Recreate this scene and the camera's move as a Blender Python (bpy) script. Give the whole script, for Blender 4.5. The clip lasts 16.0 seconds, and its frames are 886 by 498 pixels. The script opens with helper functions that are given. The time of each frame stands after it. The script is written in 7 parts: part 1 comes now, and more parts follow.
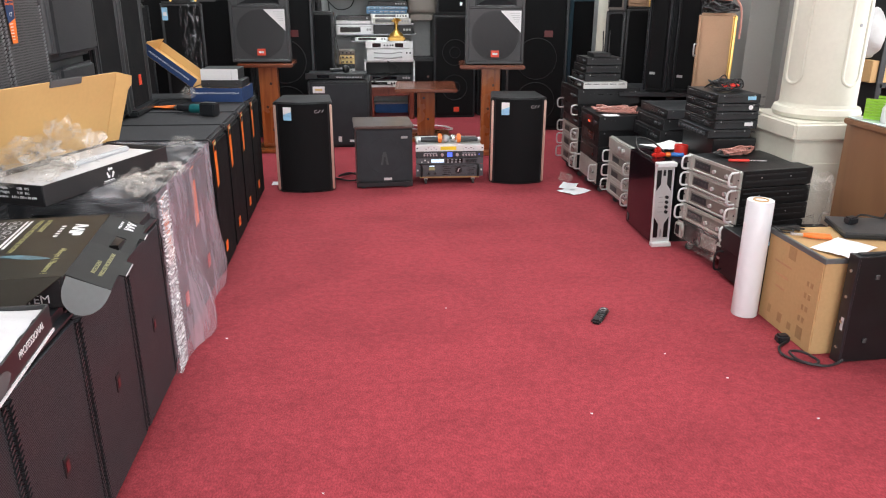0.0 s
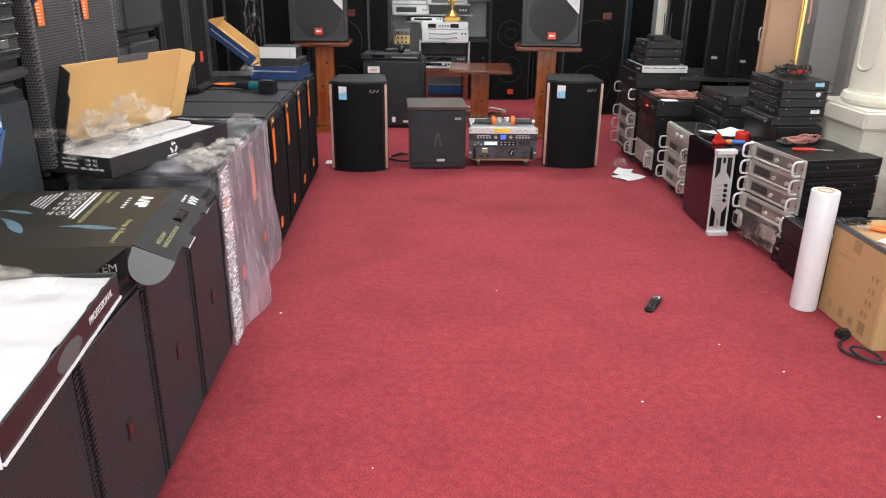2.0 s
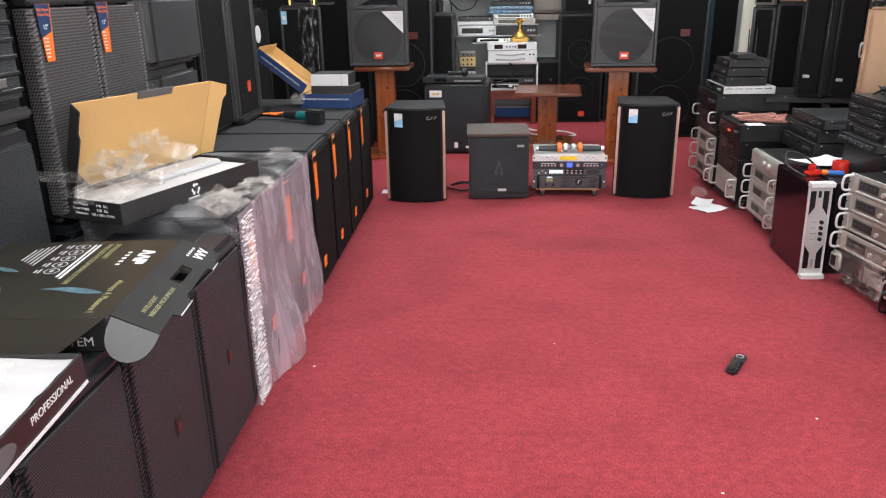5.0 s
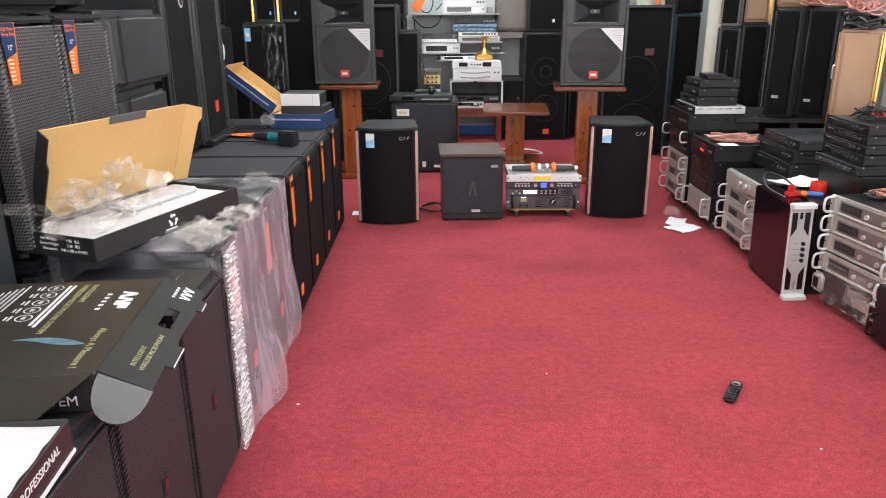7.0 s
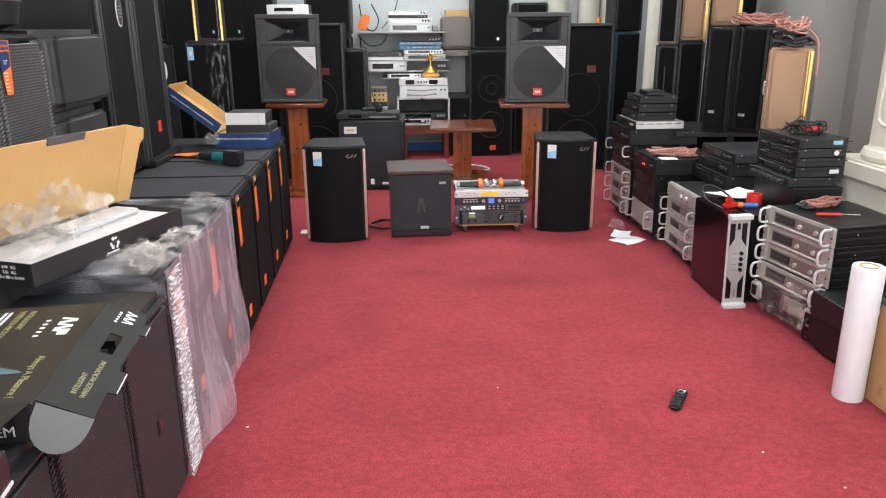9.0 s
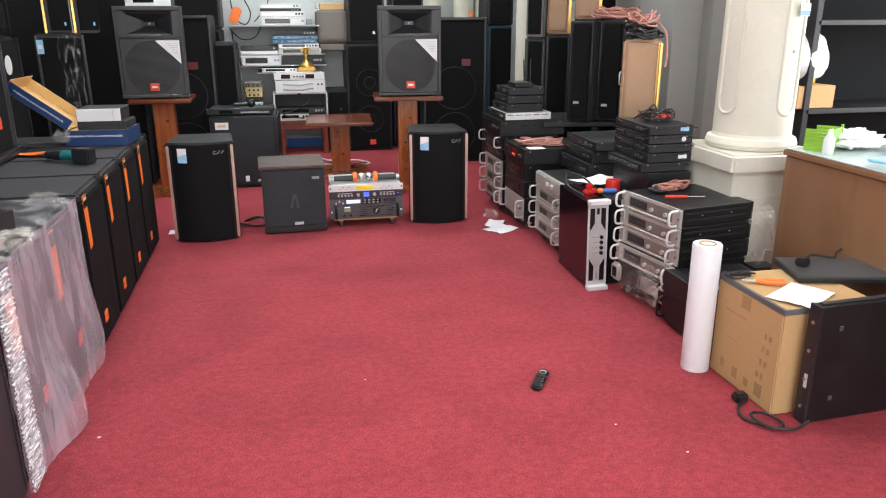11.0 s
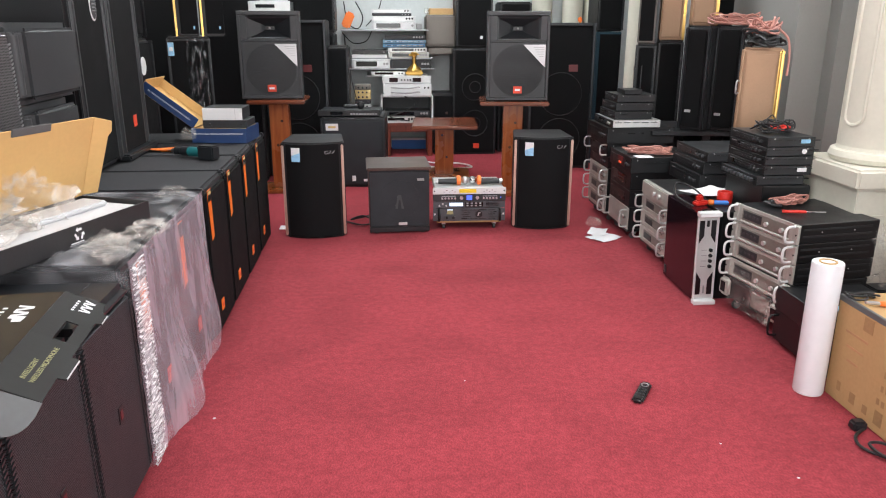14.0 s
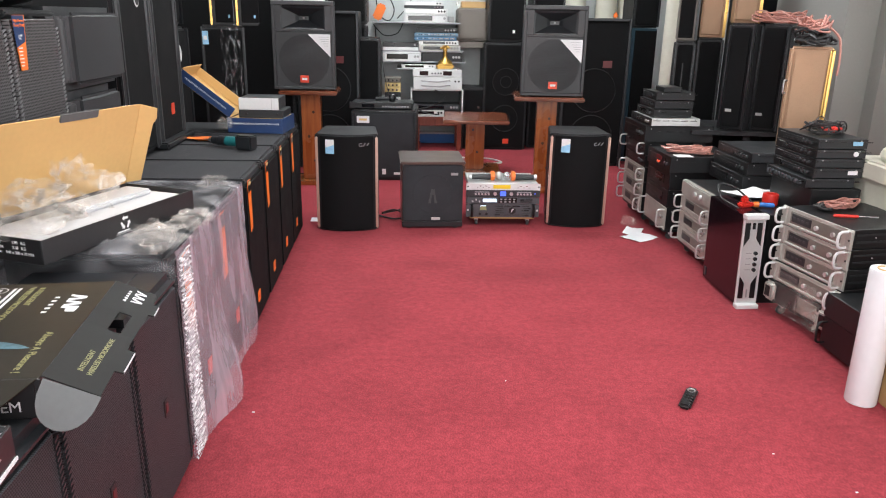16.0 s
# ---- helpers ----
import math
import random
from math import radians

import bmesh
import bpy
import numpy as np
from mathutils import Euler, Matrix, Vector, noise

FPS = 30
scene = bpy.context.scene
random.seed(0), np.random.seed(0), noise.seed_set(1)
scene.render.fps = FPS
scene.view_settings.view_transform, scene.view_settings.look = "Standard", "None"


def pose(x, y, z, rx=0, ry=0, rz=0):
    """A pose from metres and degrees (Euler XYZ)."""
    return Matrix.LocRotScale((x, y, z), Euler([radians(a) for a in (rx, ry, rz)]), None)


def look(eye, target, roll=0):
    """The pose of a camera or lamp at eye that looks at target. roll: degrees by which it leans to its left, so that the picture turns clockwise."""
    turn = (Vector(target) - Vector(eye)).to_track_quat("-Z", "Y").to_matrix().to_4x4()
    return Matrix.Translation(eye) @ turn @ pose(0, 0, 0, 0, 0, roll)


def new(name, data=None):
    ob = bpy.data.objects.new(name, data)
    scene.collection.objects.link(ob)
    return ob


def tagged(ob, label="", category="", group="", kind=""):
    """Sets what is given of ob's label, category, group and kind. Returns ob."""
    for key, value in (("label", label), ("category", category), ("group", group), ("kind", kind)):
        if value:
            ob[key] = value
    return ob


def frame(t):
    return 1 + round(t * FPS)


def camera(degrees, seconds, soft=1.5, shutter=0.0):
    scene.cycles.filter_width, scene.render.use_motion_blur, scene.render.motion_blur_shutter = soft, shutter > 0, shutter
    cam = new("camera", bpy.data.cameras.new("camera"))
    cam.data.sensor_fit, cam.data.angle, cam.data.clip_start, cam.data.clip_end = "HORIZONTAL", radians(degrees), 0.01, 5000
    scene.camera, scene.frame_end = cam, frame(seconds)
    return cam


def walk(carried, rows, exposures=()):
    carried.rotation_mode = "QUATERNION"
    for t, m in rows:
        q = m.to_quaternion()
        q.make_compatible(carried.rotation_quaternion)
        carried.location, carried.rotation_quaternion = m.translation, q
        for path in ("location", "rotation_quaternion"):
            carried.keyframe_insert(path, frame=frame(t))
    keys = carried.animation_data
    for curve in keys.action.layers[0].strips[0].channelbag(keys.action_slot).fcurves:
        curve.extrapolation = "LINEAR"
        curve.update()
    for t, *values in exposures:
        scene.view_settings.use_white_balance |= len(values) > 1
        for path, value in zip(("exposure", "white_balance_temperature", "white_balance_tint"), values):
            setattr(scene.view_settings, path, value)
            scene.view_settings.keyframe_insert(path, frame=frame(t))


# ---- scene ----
cam = camera(62.1, 16.0, soft=1.1)
PATH = [
    (0, (1.192, 0.704, 1.299), (1.395, 2.579, 0.634), 0.3),
    (0.5, (1.19, 0.701, 1.301), (1.373, 2.576, 0.629), 0.6),
    (1, (1.188, 0.706, 1.298), (1.343, 2.579, 0.614), 0.9),
    (1.5, (1.185, 0.706, 1.295), (1.304, 2.577, 0.598), 0.9),
    (2, (1.17, 0.703, 1.295), (1.245, 2.571, 0.585), 0.7),
    (2.5, (1.164, 0.705, 1.295), (1.187, 2.572, 0.58), 0.2),
    (3, (1.188, 0.737, 1.289), (1.154, 2.604, 0.573), -0.4),
    (3.5, (1.251, 0.842, 1.293), (1.163, 2.711, 0.588), -0.9),
    (4, (1.313, 0.926, 1.289), (1.175, 2.798, 0.598), -1.1),
    (4.2, (1.314, 0.938, 1.283), (1.158, 2.811, 0.599), -1.2),
    (6.3, (1.15, 1.151, 1.314), (1.116, 3.045, 0.673), -0.6),
    (6.5, (1.142, 1.148, 1.309), (1.119, 3.044, 0.672), -0.6),
    (7, (1.137, 1.138, 1.31), (1.136, 3.036, 0.681), -0.4),
    (7.5, (1.139, 1.133, 1.311), (1.157, 3.034, 0.69), -0.3),
    (8, (1.136, 1.134, 1.31), (1.179, 3.038, 0.699), -0.3),
    (8.5, (1.141, 1.129, 1.315), (1.217, 3.036, 0.716), -0.3),
    (9, (1.146, 1.126, 1.316), (1.278, 3.032, 0.728), -0.4),
    (9.5, (1.152, 1.131, 1.313), (1.366, 3.033, 0.731), -0.4),
    (10, (1.174, 1.125, 1.315), (1.506, 3.009, 0.734), -0.4),
    (10.2, (1.194, 1.132, 1.312), (1.605, 3.0, 0.727), -0.3),
    (12.3, (1.347, 1.03, 1.29), (1.688, 2.903, 0.677), 1.0),
    (12.5, (1.346, 1.027, 1.292), (1.65, 2.906, 0.678), 0.8),
    (13, (1.322, 1.031, 1.299), (1.543, 2.924, 0.692), 0.5),
    (13.5, (1.276, 1.049, 1.306), (1.452, 2.95, 0.71), 0.3),
    (14, (1.231, 1.086, 1.306), (1.386, 2.991, 0.716), 0.1),
    (14.5, (1.185, 1.121, 1.297), (1.33, 3.028, 0.709), 0.3),
    (15, (1.155, 1.14, 1.296), (1.29, 3.045, 0.703), 0.7),
    (15.5, (1.138, 1.144, 1.292), (1.261, 3.048, 0.693), 0.9),
    (16, (1.133, 1.147, 1.295), (1.244, 3.05, 0.691), 1.1),
]
# the camera's own exposure drifts a little on the way
EXPOSURES = [(0, -0.04), (4.2, -0.02), (6.3, 0.12), (8.0, 0.12), (9.0, 0.07), (10.2, 0.03), (12.3, 0.02), (14.0, 0.02), (15.0, 0.03), (16.0, 0.10)]
walk(cam, [(t, look(eye, target, roll)) for t, eye, target, roll in PATH], EXPOSURES)

# ---- light ----
scene.view_settings.exposure = 0.0
world = bpy.data.worlds.new("world")
scene.world = world
world.use_nodes = True
wn, wl = world.node_tree.nodes, world.node_tree.links
sky = wn.new("ShaderNodeTexSky")
sky.sky_type, sky.sun_disc = "NISHITA", False
sky.sun_elevation, sky.sun_rotation = radians(50), radians(200)
wn["Background"].inputs["Strength"].default_value = 0.12
wl.new(sky.outputs[0], wn["Background"].inputs["Color"])


def area(name, m, sx, sy, watts, colour):
    d = bpy.data.lights.new(name, "AREA")
    d.shape, d.size, d.size_y, d.energy, d.color = "RECTANGLE", sx, sy, watts, colour
    ob = new(name, d)
    ob.matrix_world = m
    return ob


# daylight through the open shop front behind the camera and the side opening
area("shopfront_daylight", look((1.6, -2.45, 1.75), (1.6, 4, 0.9)), 5.6, 2.5, 205, (0.96, 0.98, 1.0))
area("side_daylight", look((5.65, 4.3, 1.7), (2.5, 5, 1.0)), 3.4, 2.2, 165, (0.96, 0.98, 1.0))
TUBES = [(0.4, 1.2), (2.6, 1.2), (0.4, 4.0), (2.6, 4.0), (0.4, 6.8), (2.6, 6.8), (1.5, 8.2)]
for tx, ty in TUBES:
    area("tube_light", pose(tx, ty, 3.03), 1.2, 0.16, 34 if ty < 5 else 38, (0.96, 0.99, 1.0) if ty < 5 else (0.92, 0.98, 1.0))


# ---- materials ----
def surf(name, c, rough=0.5, metal=0.0, var=0.18, scale=5.0, fine=90.0, bump=0.15, dist=0.002, spec=0.5, rvar=0.15):
    """A painted, moulded or metal surface with wear at two scales."""
    m = bpy.data.materials.new(name)
    m.use_nodes = True
    n, l = m.node_tree.nodes, m.node_tree.links
    b = n["Principled BSDF"]
    b.inputs["Metallic"].default_value = metal
    b.inputs["Specular IOR Level"].default_value = spec
    co = n.new("ShaderNodeTexCoord")
    a, f = n.new("ShaderNodeTexNoise"), n.new("ShaderNodeTexNoise")
    a.inputs["Scale"].default_value, f.inputs["Scale"].default_value = scale, fine
    a.inputs["Detail"].default_value, f.inputs["Detail"].default_value = 5, 3
    info = n.new("ShaderNodeObjectInfo")
    off = n.new("ShaderNodeVectorMath")
    off.operation = "MULTIPLY_ADD"
    l.new(info.outputs["Random"], off.inputs[0])
    off.inputs[1].default_value = (37, 11, 23)
    l.new(co.outputs["Object"], off.inputs[2])
    l.new(off.outputs[0], a.inputs["Vector"])
    l.new(off.outputs[0], f.inputs["Vector"])
    s = n.new("ShaderNodeMath")
    s.operation = "MULTIPLY_ADD"
    l.new(f.outputs["Fac"], s.inputs[0])
    s.inputs[1].default_value = 0.5
    l.new(a.outputs["Fac"], s.inputs[2])
    r = n.new("ShaderNodeMapRange")
    r.inputs["From Min"].default_value, r.inputs["From Max"].default_value = 0.45, 1.05
    r.inputs["To Min"].default_value, r.inputs["To Max"].default_value = 1 - var, 1 + var
    l.new(s.outputs[0], r.inputs["Value"])
    mul = n.new("ShaderNodeVectorMath")
    mul.operation = "SCALE"
    mul.inputs[0].default_value = c
    l.new(r.outputs[0], mul.inputs["Scale"])
    l.new(mul.outputs[0], b.inputs["Base Color"])
    rr = n.new("ShaderNodeMapRange")
    rr.inputs["To Min"].default_value, rr.inputs["To Max"].default_value = max(0.03, rough - rvar), min(1, rough + rvar)
    l.new(a.outputs["Fac"], rr.inputs["Value"])
    l.new(rr.outputs[0], b.inputs["Roughness"])
    bp = n.new("ShaderNodeBump")
    bp.inputs["Strength"].default_value, bp.inputs["Distance"].default_value = bump, dist
    l.new(f.outputs["Fac"], bp.inputs["Height"])
    l.new(bp.outputs[0], b.inputs["Normal"])
    return m


def carpet_material():
    m = surf("red_carpet", (0.300, 0.041, 0.053), 0.95, var=0.12, scale=0.9, fine=300, bump=0.6, dist=0.003, spec=0.1)
    n, l = m.node_tree.nodes, m.node_tree.links
    b = n["Principled BSDF"]
    b.inputs["Sheen Weight"].default_value = 0.04
    co = n["Texture Coordinate"]
    base = b.inputs["Base Color"].links[0].from_socket
    # short darker tufts lying both ways
    mp = n.new("ShaderNodeMapping")
    mp.inputs["Scale"].default_value = (190, 95, 1)
    mp.inputs["Rotation"].default_value = (0, 0, 0.3)
    l.new(co.outputs["Object"], mp.inputs["Vector"])
    tuft = n.new("ShaderNodeTexNoise")
    tuft.inputs["Scale"].default_value, tuft.inputs["Detail"].default_value = 1.0, 3
    l.new(mp.outputs[0], tuft.inputs["Vector"])
    r1 = n.new("ShaderNodeMapRange")
    r1.inputs["From Min"].default_value, r1.inputs["From Max"].default_value = 0.36, 0.66
    r1.inputs["To Min"].default_value, r1.inputs["To Max"].default_value = 0.80, 1.2
    l.new(tuft.outputs["Fac"], r1.inputs["Value"])
    # clumped pile
    cl = n.new("ShaderNodeTexNoise")
    cl.inputs["Scale"].default_value, cl.inputs["Detail"].default_value = 34, 6
    l.new(co.outputs["Object"], cl.inputs["Vector"])
    r3 = n.new("ShaderNodeMapRange")
    r3.inputs["From Min"].default_value, r3.inputs["From Max"].default_value = 0.35, 0.65
    r3.inputs["To Min"].default_value, r3.inputs["To Max"].default_value = 0.88, 1.12
    l.new(cl.outputs["Fac"], r3.inputs["Value"])
    # worn, trodden blotches
    st = n.new("ShaderNodeTexNoise")
    st.inputs["Scale"].default_value, st.inputs["Detail"].default_value = 3.4, 8
    l.new(co.outputs["Object"], st.inputs["Vector"])
    r2 = n.new("ShaderNodeMapRange")
    r2.inputs["From Min"].default_value, r2.inputs["From Max"].default_value = 0.34, 0.56
    r2.inputs["To Min"].default_value, r2.inputs["To Max"].default_value = 0.9, 1.04
    l.new(st.outputs["Fac"], r2.inputs["Value"])
    mm = n.new("ShaderNodeMath")
    mm.operation = "MULTIPLY"
    l.new(r1.outputs[0], mm.inputs[0])
    l.new(r2.outputs[0], mm.inputs[1])
    m3 = n.new("ShaderNodeMath")
    m3.operation = "MULTIPLY"
    l.new(mm.outputs[0], m3.inputs[0])
    l.new(r3.outputs[0], m3.inputs[1])
    last = m3.outputs[0]
    # trodden dark smudges where a cabinet used to stand
    for sx, sy, rx, ry in ((1.78, 4.78, 0.40, 0.17), (1.30, 4.95, 0.22, 0.10)):
        mq = n.new("ShaderNodeMapping")
        mq.vector_type = "TEXTURE"
        mq.inputs["Location"].default_value, mq.inputs["Scale"].default_value = (sx, sy, 0), (rx, ry, 1)
        l.new(co.outputs["Object"], mq.inputs["Vector"])
        ln = n.new("ShaderNodeVectorMath")
        ln.operation = "LENGTH"
        l.new(mq.outputs[0], ln.inputs[0])
        ad = n.new("ShaderNodeMath")
        ad.operation = "MULTIPLY_ADD"
        l.new(st.outputs["Fac"], ad.inputs[0])
        ad.inputs[1].default_value = -2.2
        l.new(ln.outputs["Value"], ad.inputs[2])
        rq = n.new("ShaderNodeMapRange")
        rq.inputs["From Min"].default_value, rq.inputs["From Max"].default_value = -0.9, 0.1
        rq.inputs["To Min"].default_value, rq.inputs["To Max"].default_value = 0.80, 1.0
        l.new(ad.outputs[0], rq.inputs["Value"])
        mu = n.new("ShaderNodeMath")
        mu.operation = "MULTIPLY"
        l.new(last, mu.inputs[0])
        l.new(rq.outputs[0], mu.inputs[1])
        last = mu.outputs[0]
    sc = n.new("ShaderNodeVectorMath")
    sc.operation = "SCALE"
    l.new(base, sc.inputs[0])
    l.new(last, sc.inputs["Scale"])
    l.new(sc.outputs[0], b.inputs["Base Color"])
    return m


def mesh_grille(name, c, pitch=0.008, hole=0.55, rough=0.45, metal=0.3):
    """Punched steel grille: staggered holes in the local x, z plane."""
    m = surf(name, c, rough, metal, var=0.15, scale=4, fine=60, bump=0.05)
    n, l = m.node_tree.nodes, m.node_tree.links
    b = n["Principled BSDF"]
    co = n["Texture Coordinate"]
    sep, com = n.new("ShaderNodeSeparateXYZ"), n.new("ShaderNodeCombineXYZ")
    l.new(co.outputs["Object"], sep.inputs[0])
    sh = n.new("ShaderNodeMath")
    sh.operation = "MULTIPLY_ADD"
    l.new(sep.outputs["Z"], sh.inputs[0])
    sh.inputs[1].default_value = 0.5
    xy = n.new("ShaderNodeMath")
    xy.operation = "ADD"
    l.new(sep.outputs["X"], xy.inputs[0])
    l.new(sep.outputs["Y"], xy.inputs[1])
    l.new(xy.outputs[0], sh.inputs[2])
    l.new(sh.outputs[0], com.inputs["X"])
    l.new(sep.outputs["Z"], com.inputs["Y"])
    v = n.new("ShaderNodeTexVoronoi")
    v.voronoi_dimensions = "2D"
    v.inputs["Scale"].default_value, v.inputs["Randomness"].default_value = 1 / pitch, 0
    l.new(com.outputs[0], v.inputs["Vector"])
    r = n.new("ShaderNodeMapRange")
    r.inputs["From Min"].default_value, r.inputs["From Max"].default_value = hole * 0.6, hole * 0.75
    r.inputs["To Min"].default_value, r.inputs["To Max"].default_value = 0.12, 1.0
    l.new(v.outputs["Distance"], r.inputs["Value"])
    base = b.inputs["Base Color"].links[0].from_socket
    sc = n.new("ShaderNodeVectorMath")
    sc.operation = "SCALE"
    l.new(base, sc.inputs[0])
    l.new(r.outputs[0], sc.inputs["Scale"])
    l.new(sc.outputs[0], b.inputs["Base Color"])
    bp = n.new("ShaderNodeBump")
    bp.inputs["Strength"].default_value, bp.inputs["Distance"].default_value = 0.6, 0.002
    l.new(r.outputs[0], bp.inputs["Height"])
    l.new(bp.outputs[0], b.inputs["Normal"])
    return m


def film_material(name, tint=(0.9, 0.88, 0.9), low=0.06, high=0.75, stretch=(3, 3, 26), rough=0.18, twist=2.2, detail=9, turn=0.0, span=(0.42, 0.68)):
    """Clear plastic film: noise paints milky streaks as lit creases, the rest lets the view through."""
    m = bpy.data.materials.new(name)
    m.use_nodes = True
    n, l = m.node_tree.nodes, m.node_tree.links
    b, out = n["Principled BSDF"], n["Material Output"]
    b.inputs["Base Color"].default_value = (*tint, 1)
    b.inputs["Roughness"].default_value = rough
    b.inputs["Specular IOR Level"].default_value = 0.9
    co, mp, no = n.new("ShaderNodeTexCoord"), n.new("ShaderNodeMapping"), n.new("ShaderNodeTexNoise")
    mp.inputs["Scale"].default_value = stretch
    mp.inputs["Rotation"].default_value = (0, turn, 0)
    no.inputs["Scale"].default_value, no.inputs["Detail"].default_value = 1.9, detail
    no.inputs["Distortion"].default_value = twist
    l.new(co.outputs["Object"], mp.inputs["Vector"])
    l.new(mp.outputs[0], no.inputs["Vector"])
    r = n.new("ShaderNodeMapRange")
    r.inputs["From Min"].default_value, r.inputs["From Max"].default_value = span
    r.inputs["To Min"].default_value, r.inputs["To Max"].default_value = low, high
    l.new(no.outputs["Fac"], r.inputs["Value"])
    bp = n.new("ShaderNodeBump")
    bp.inputs["Strength"].default_value, bp.inputs["Distance"].default_value = 0.7, 0.004
    l.new(no.outputs["Fac"], bp.inputs["Height"])
    l.new(bp.outputs[0], b.inputs["Normal"])
    tr, mix = n.new("ShaderNodeBsdfTransparent"), n.new("ShaderNodeMixShader")
    l.new(r.outputs[0], mix.inputs["Fac"])
    l.new(tr.outputs[0], mix.inputs[1])
    l.new(b.outputs[0], mix.inputs[2])
    l.new(mix.outputs[0], out.inputs["Surface"])
    return m


def wood_material(name, c1, c2, rough=0.3, grain=(14, 14, 1.2)):
    m = surf(name, c1, rough, var=0.12, scale=3, fine=120, bump=0.06)
    n, l = m.node_tree.nodes, m.node_tree.links
    b, co = n["Principled BSDF"], n["Texture Coordinate"]
    mp, no = n.new("ShaderNodeMapping"), n.new("ShaderNodeTexNoise")
    mp.inputs["Scale"].default_value = grain
    no.inputs["Scale"].default_value, no.inputs["Detail"].default_value, no.inputs["Distortion"].default_value = 2.0, 5, 0.8
    l.new(co.outputs["Object"], mp.inputs["Vector"])
    l.new(mp.outputs[0], no.inputs["Vector"])
    r = n.new("ShaderNodeValToRGB")
    r.color_ramp.elements[0].position, r.color_ramp.elements[1].position = 0.3, 0.7
    r.color_ramp.elements[0].color, r.color_ramp.elements[1].color = (*c2, 1), (*c1, 1)
    l.new(no.outputs["Fac"], r.inputs[0])
    l.new(r.outputs[0], b.inputs["Base Color"])
    b.inputs["Coat Weight"].default_value, b.inputs["Coat Roughness"].default_value = 0.3, 0.15
    return m


CARPET = carpet_material()
WALL = surf("painted_wall", (0.66, 0.68, 0.68), 0.7, var=0.06, scale=2, fine=40, bump=0.08)
BACKWALL = surf("cool_grey_wall_paint", (0.47, 0.50, 0.50), 0.45, var=0.1, scale=3, fine=40, bump=0.08)
GREYWALL = surf("grey_wall", (0.26, 0.26, 0.245), 0.75, var=0.06, scale=2, fine=60, bump=0.08)
CREAM = surf("cream_plaster", (0.60, 0.58, 0.49), 0.55, var=0.07, scale=4, fine=50, bump=0.1)
CEIL = surf("ceiling_paint", (0.78, 0.78, 0.76), 0.8, var=0.04)
BLACK = surf("black_cabinet_paint", (0.012, 0.0122, 0.0136), 0.45, var=0.3, fine=240, bump=0.35, spec=0.4)
BLACKSAT = surf("black_satin_plastic", (0.0155, 0.017, 0.0195), 0.36, var=0.25, fine=160, bump=0.12)
PALEBLACK = surf("worn_grey_black_plastic", (0.042, 0.043, 0.046), 0.45, var=0.3, scale=8, fine=140, bump=0.2)
CLOTH = surf("black_grille_cloth", (0.0045, 0.0046, 0.0052), 0.8, var=0.4, scale=9, fine=500, bump=0.4, spec=0.18)
FELT = surf("black_carpeted_cabinet", (0.024, 0.024, 0.027), 0.8, var=0.3, scale=12, fine=420, bump=0.6, spec=0.4)
FOAM = surf("dark_grey_foam", (0.027, 0.030, 0.034), 0.75, var=0.3, scale=9, fine=300, bump=0.5, spec=0.3)
GRILLE = mesh_grille("punched_steel_grille", (0.046, 0.056, 0.064), 0.0055, 0.6, 0.5, 0.1)
# GRILLE again, paler: stronger light on the stacked speakers is in the colour
GRILLELIT = mesh_grille("lit_punched_grille", (0.125, 0.12, 0.122), 0.009, 0.48)
GRILLEF = mesh_grille("fine_punched_grille", (0.058, 0.060, 0.064), 0.0075, 0.6)
EDGERIB = surf("dark_grille_edge_ribs", (0.030, 0.031, 0.034), 0.4, 0.1, var=0.2)
# ribs for the same stacked speakers, paler to look more strongly lit
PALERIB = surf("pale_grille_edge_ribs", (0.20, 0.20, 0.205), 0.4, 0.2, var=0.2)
COPPER = surf("rose_gold_trim", (0.66, 0.50, 0.41), 0.32, 0.75, var=0.1, bump=0.03)
GOLD = surf("gold_trim", (0.58, 0.36, 0.11), 0.3, 0.9, var=0.12, bump=0.03)
GOLDBOX = surf("brushed_bronze_cloth", (0.35, 0.215, 0.13), 0.5, 0.3, var=0.15, fine=200, bump=0.2)
SILVER = surf("silver_faceplate", (0.62, 0.63, 0.62), 0.38, 0.55, var=0.1, fine=180, bump=0.06)
OLDSILVER = surf("worn_silver_faceplate", (0.44, 0.44, 0.40), 0.42, 0.4, var=0.22, scale=12, fine=180, bump=0.1)
WHITEPAINT = surf("white_painted_metal", (0.66, 0.67, 0.67), 0.4, 0.1, var=0.07, bump=0.05)
STEEL = surf("bare_steel", (0.55, 0.55, 0.56), 0.3, 0.95, var=0.12, bump=0.05)
AMPBLACK = surf("black_powder_coated_steel", (0.008, 0.0085, 0.0095), 0.42, 0.1, var=0.35, scale=7, fine=260, bump=0.2)
AMPGREY = surf("dark_grey_steel_lid", (0.035, 0.037, 0.04), 0.42, 0.35, var=0.22, scale=7, fine=200, bump=0.12)
MAROONGLOSS = surf("glossy_maroon_black_lacquer", (0.012, 0.0048, 0.0075), 0.13, var=0.2, bump=0.02, rvar=0.05)
PARTS = surf("dark_panel_detail", (0.006, 0.006, 0.007), 0.3, var=0.2)
WOOD = wood_material("varnished_red_brown_wood", (0.42, 0.13, 0.035), (0.25, 0.06, 0.016), 0.28)
WOODTOP = wood_material("polished_dark_red_wood_top", (0.20, 0.06, 0.028), (0.11, 0.028, 0.014), 0.22, (1.2, 14, 14))
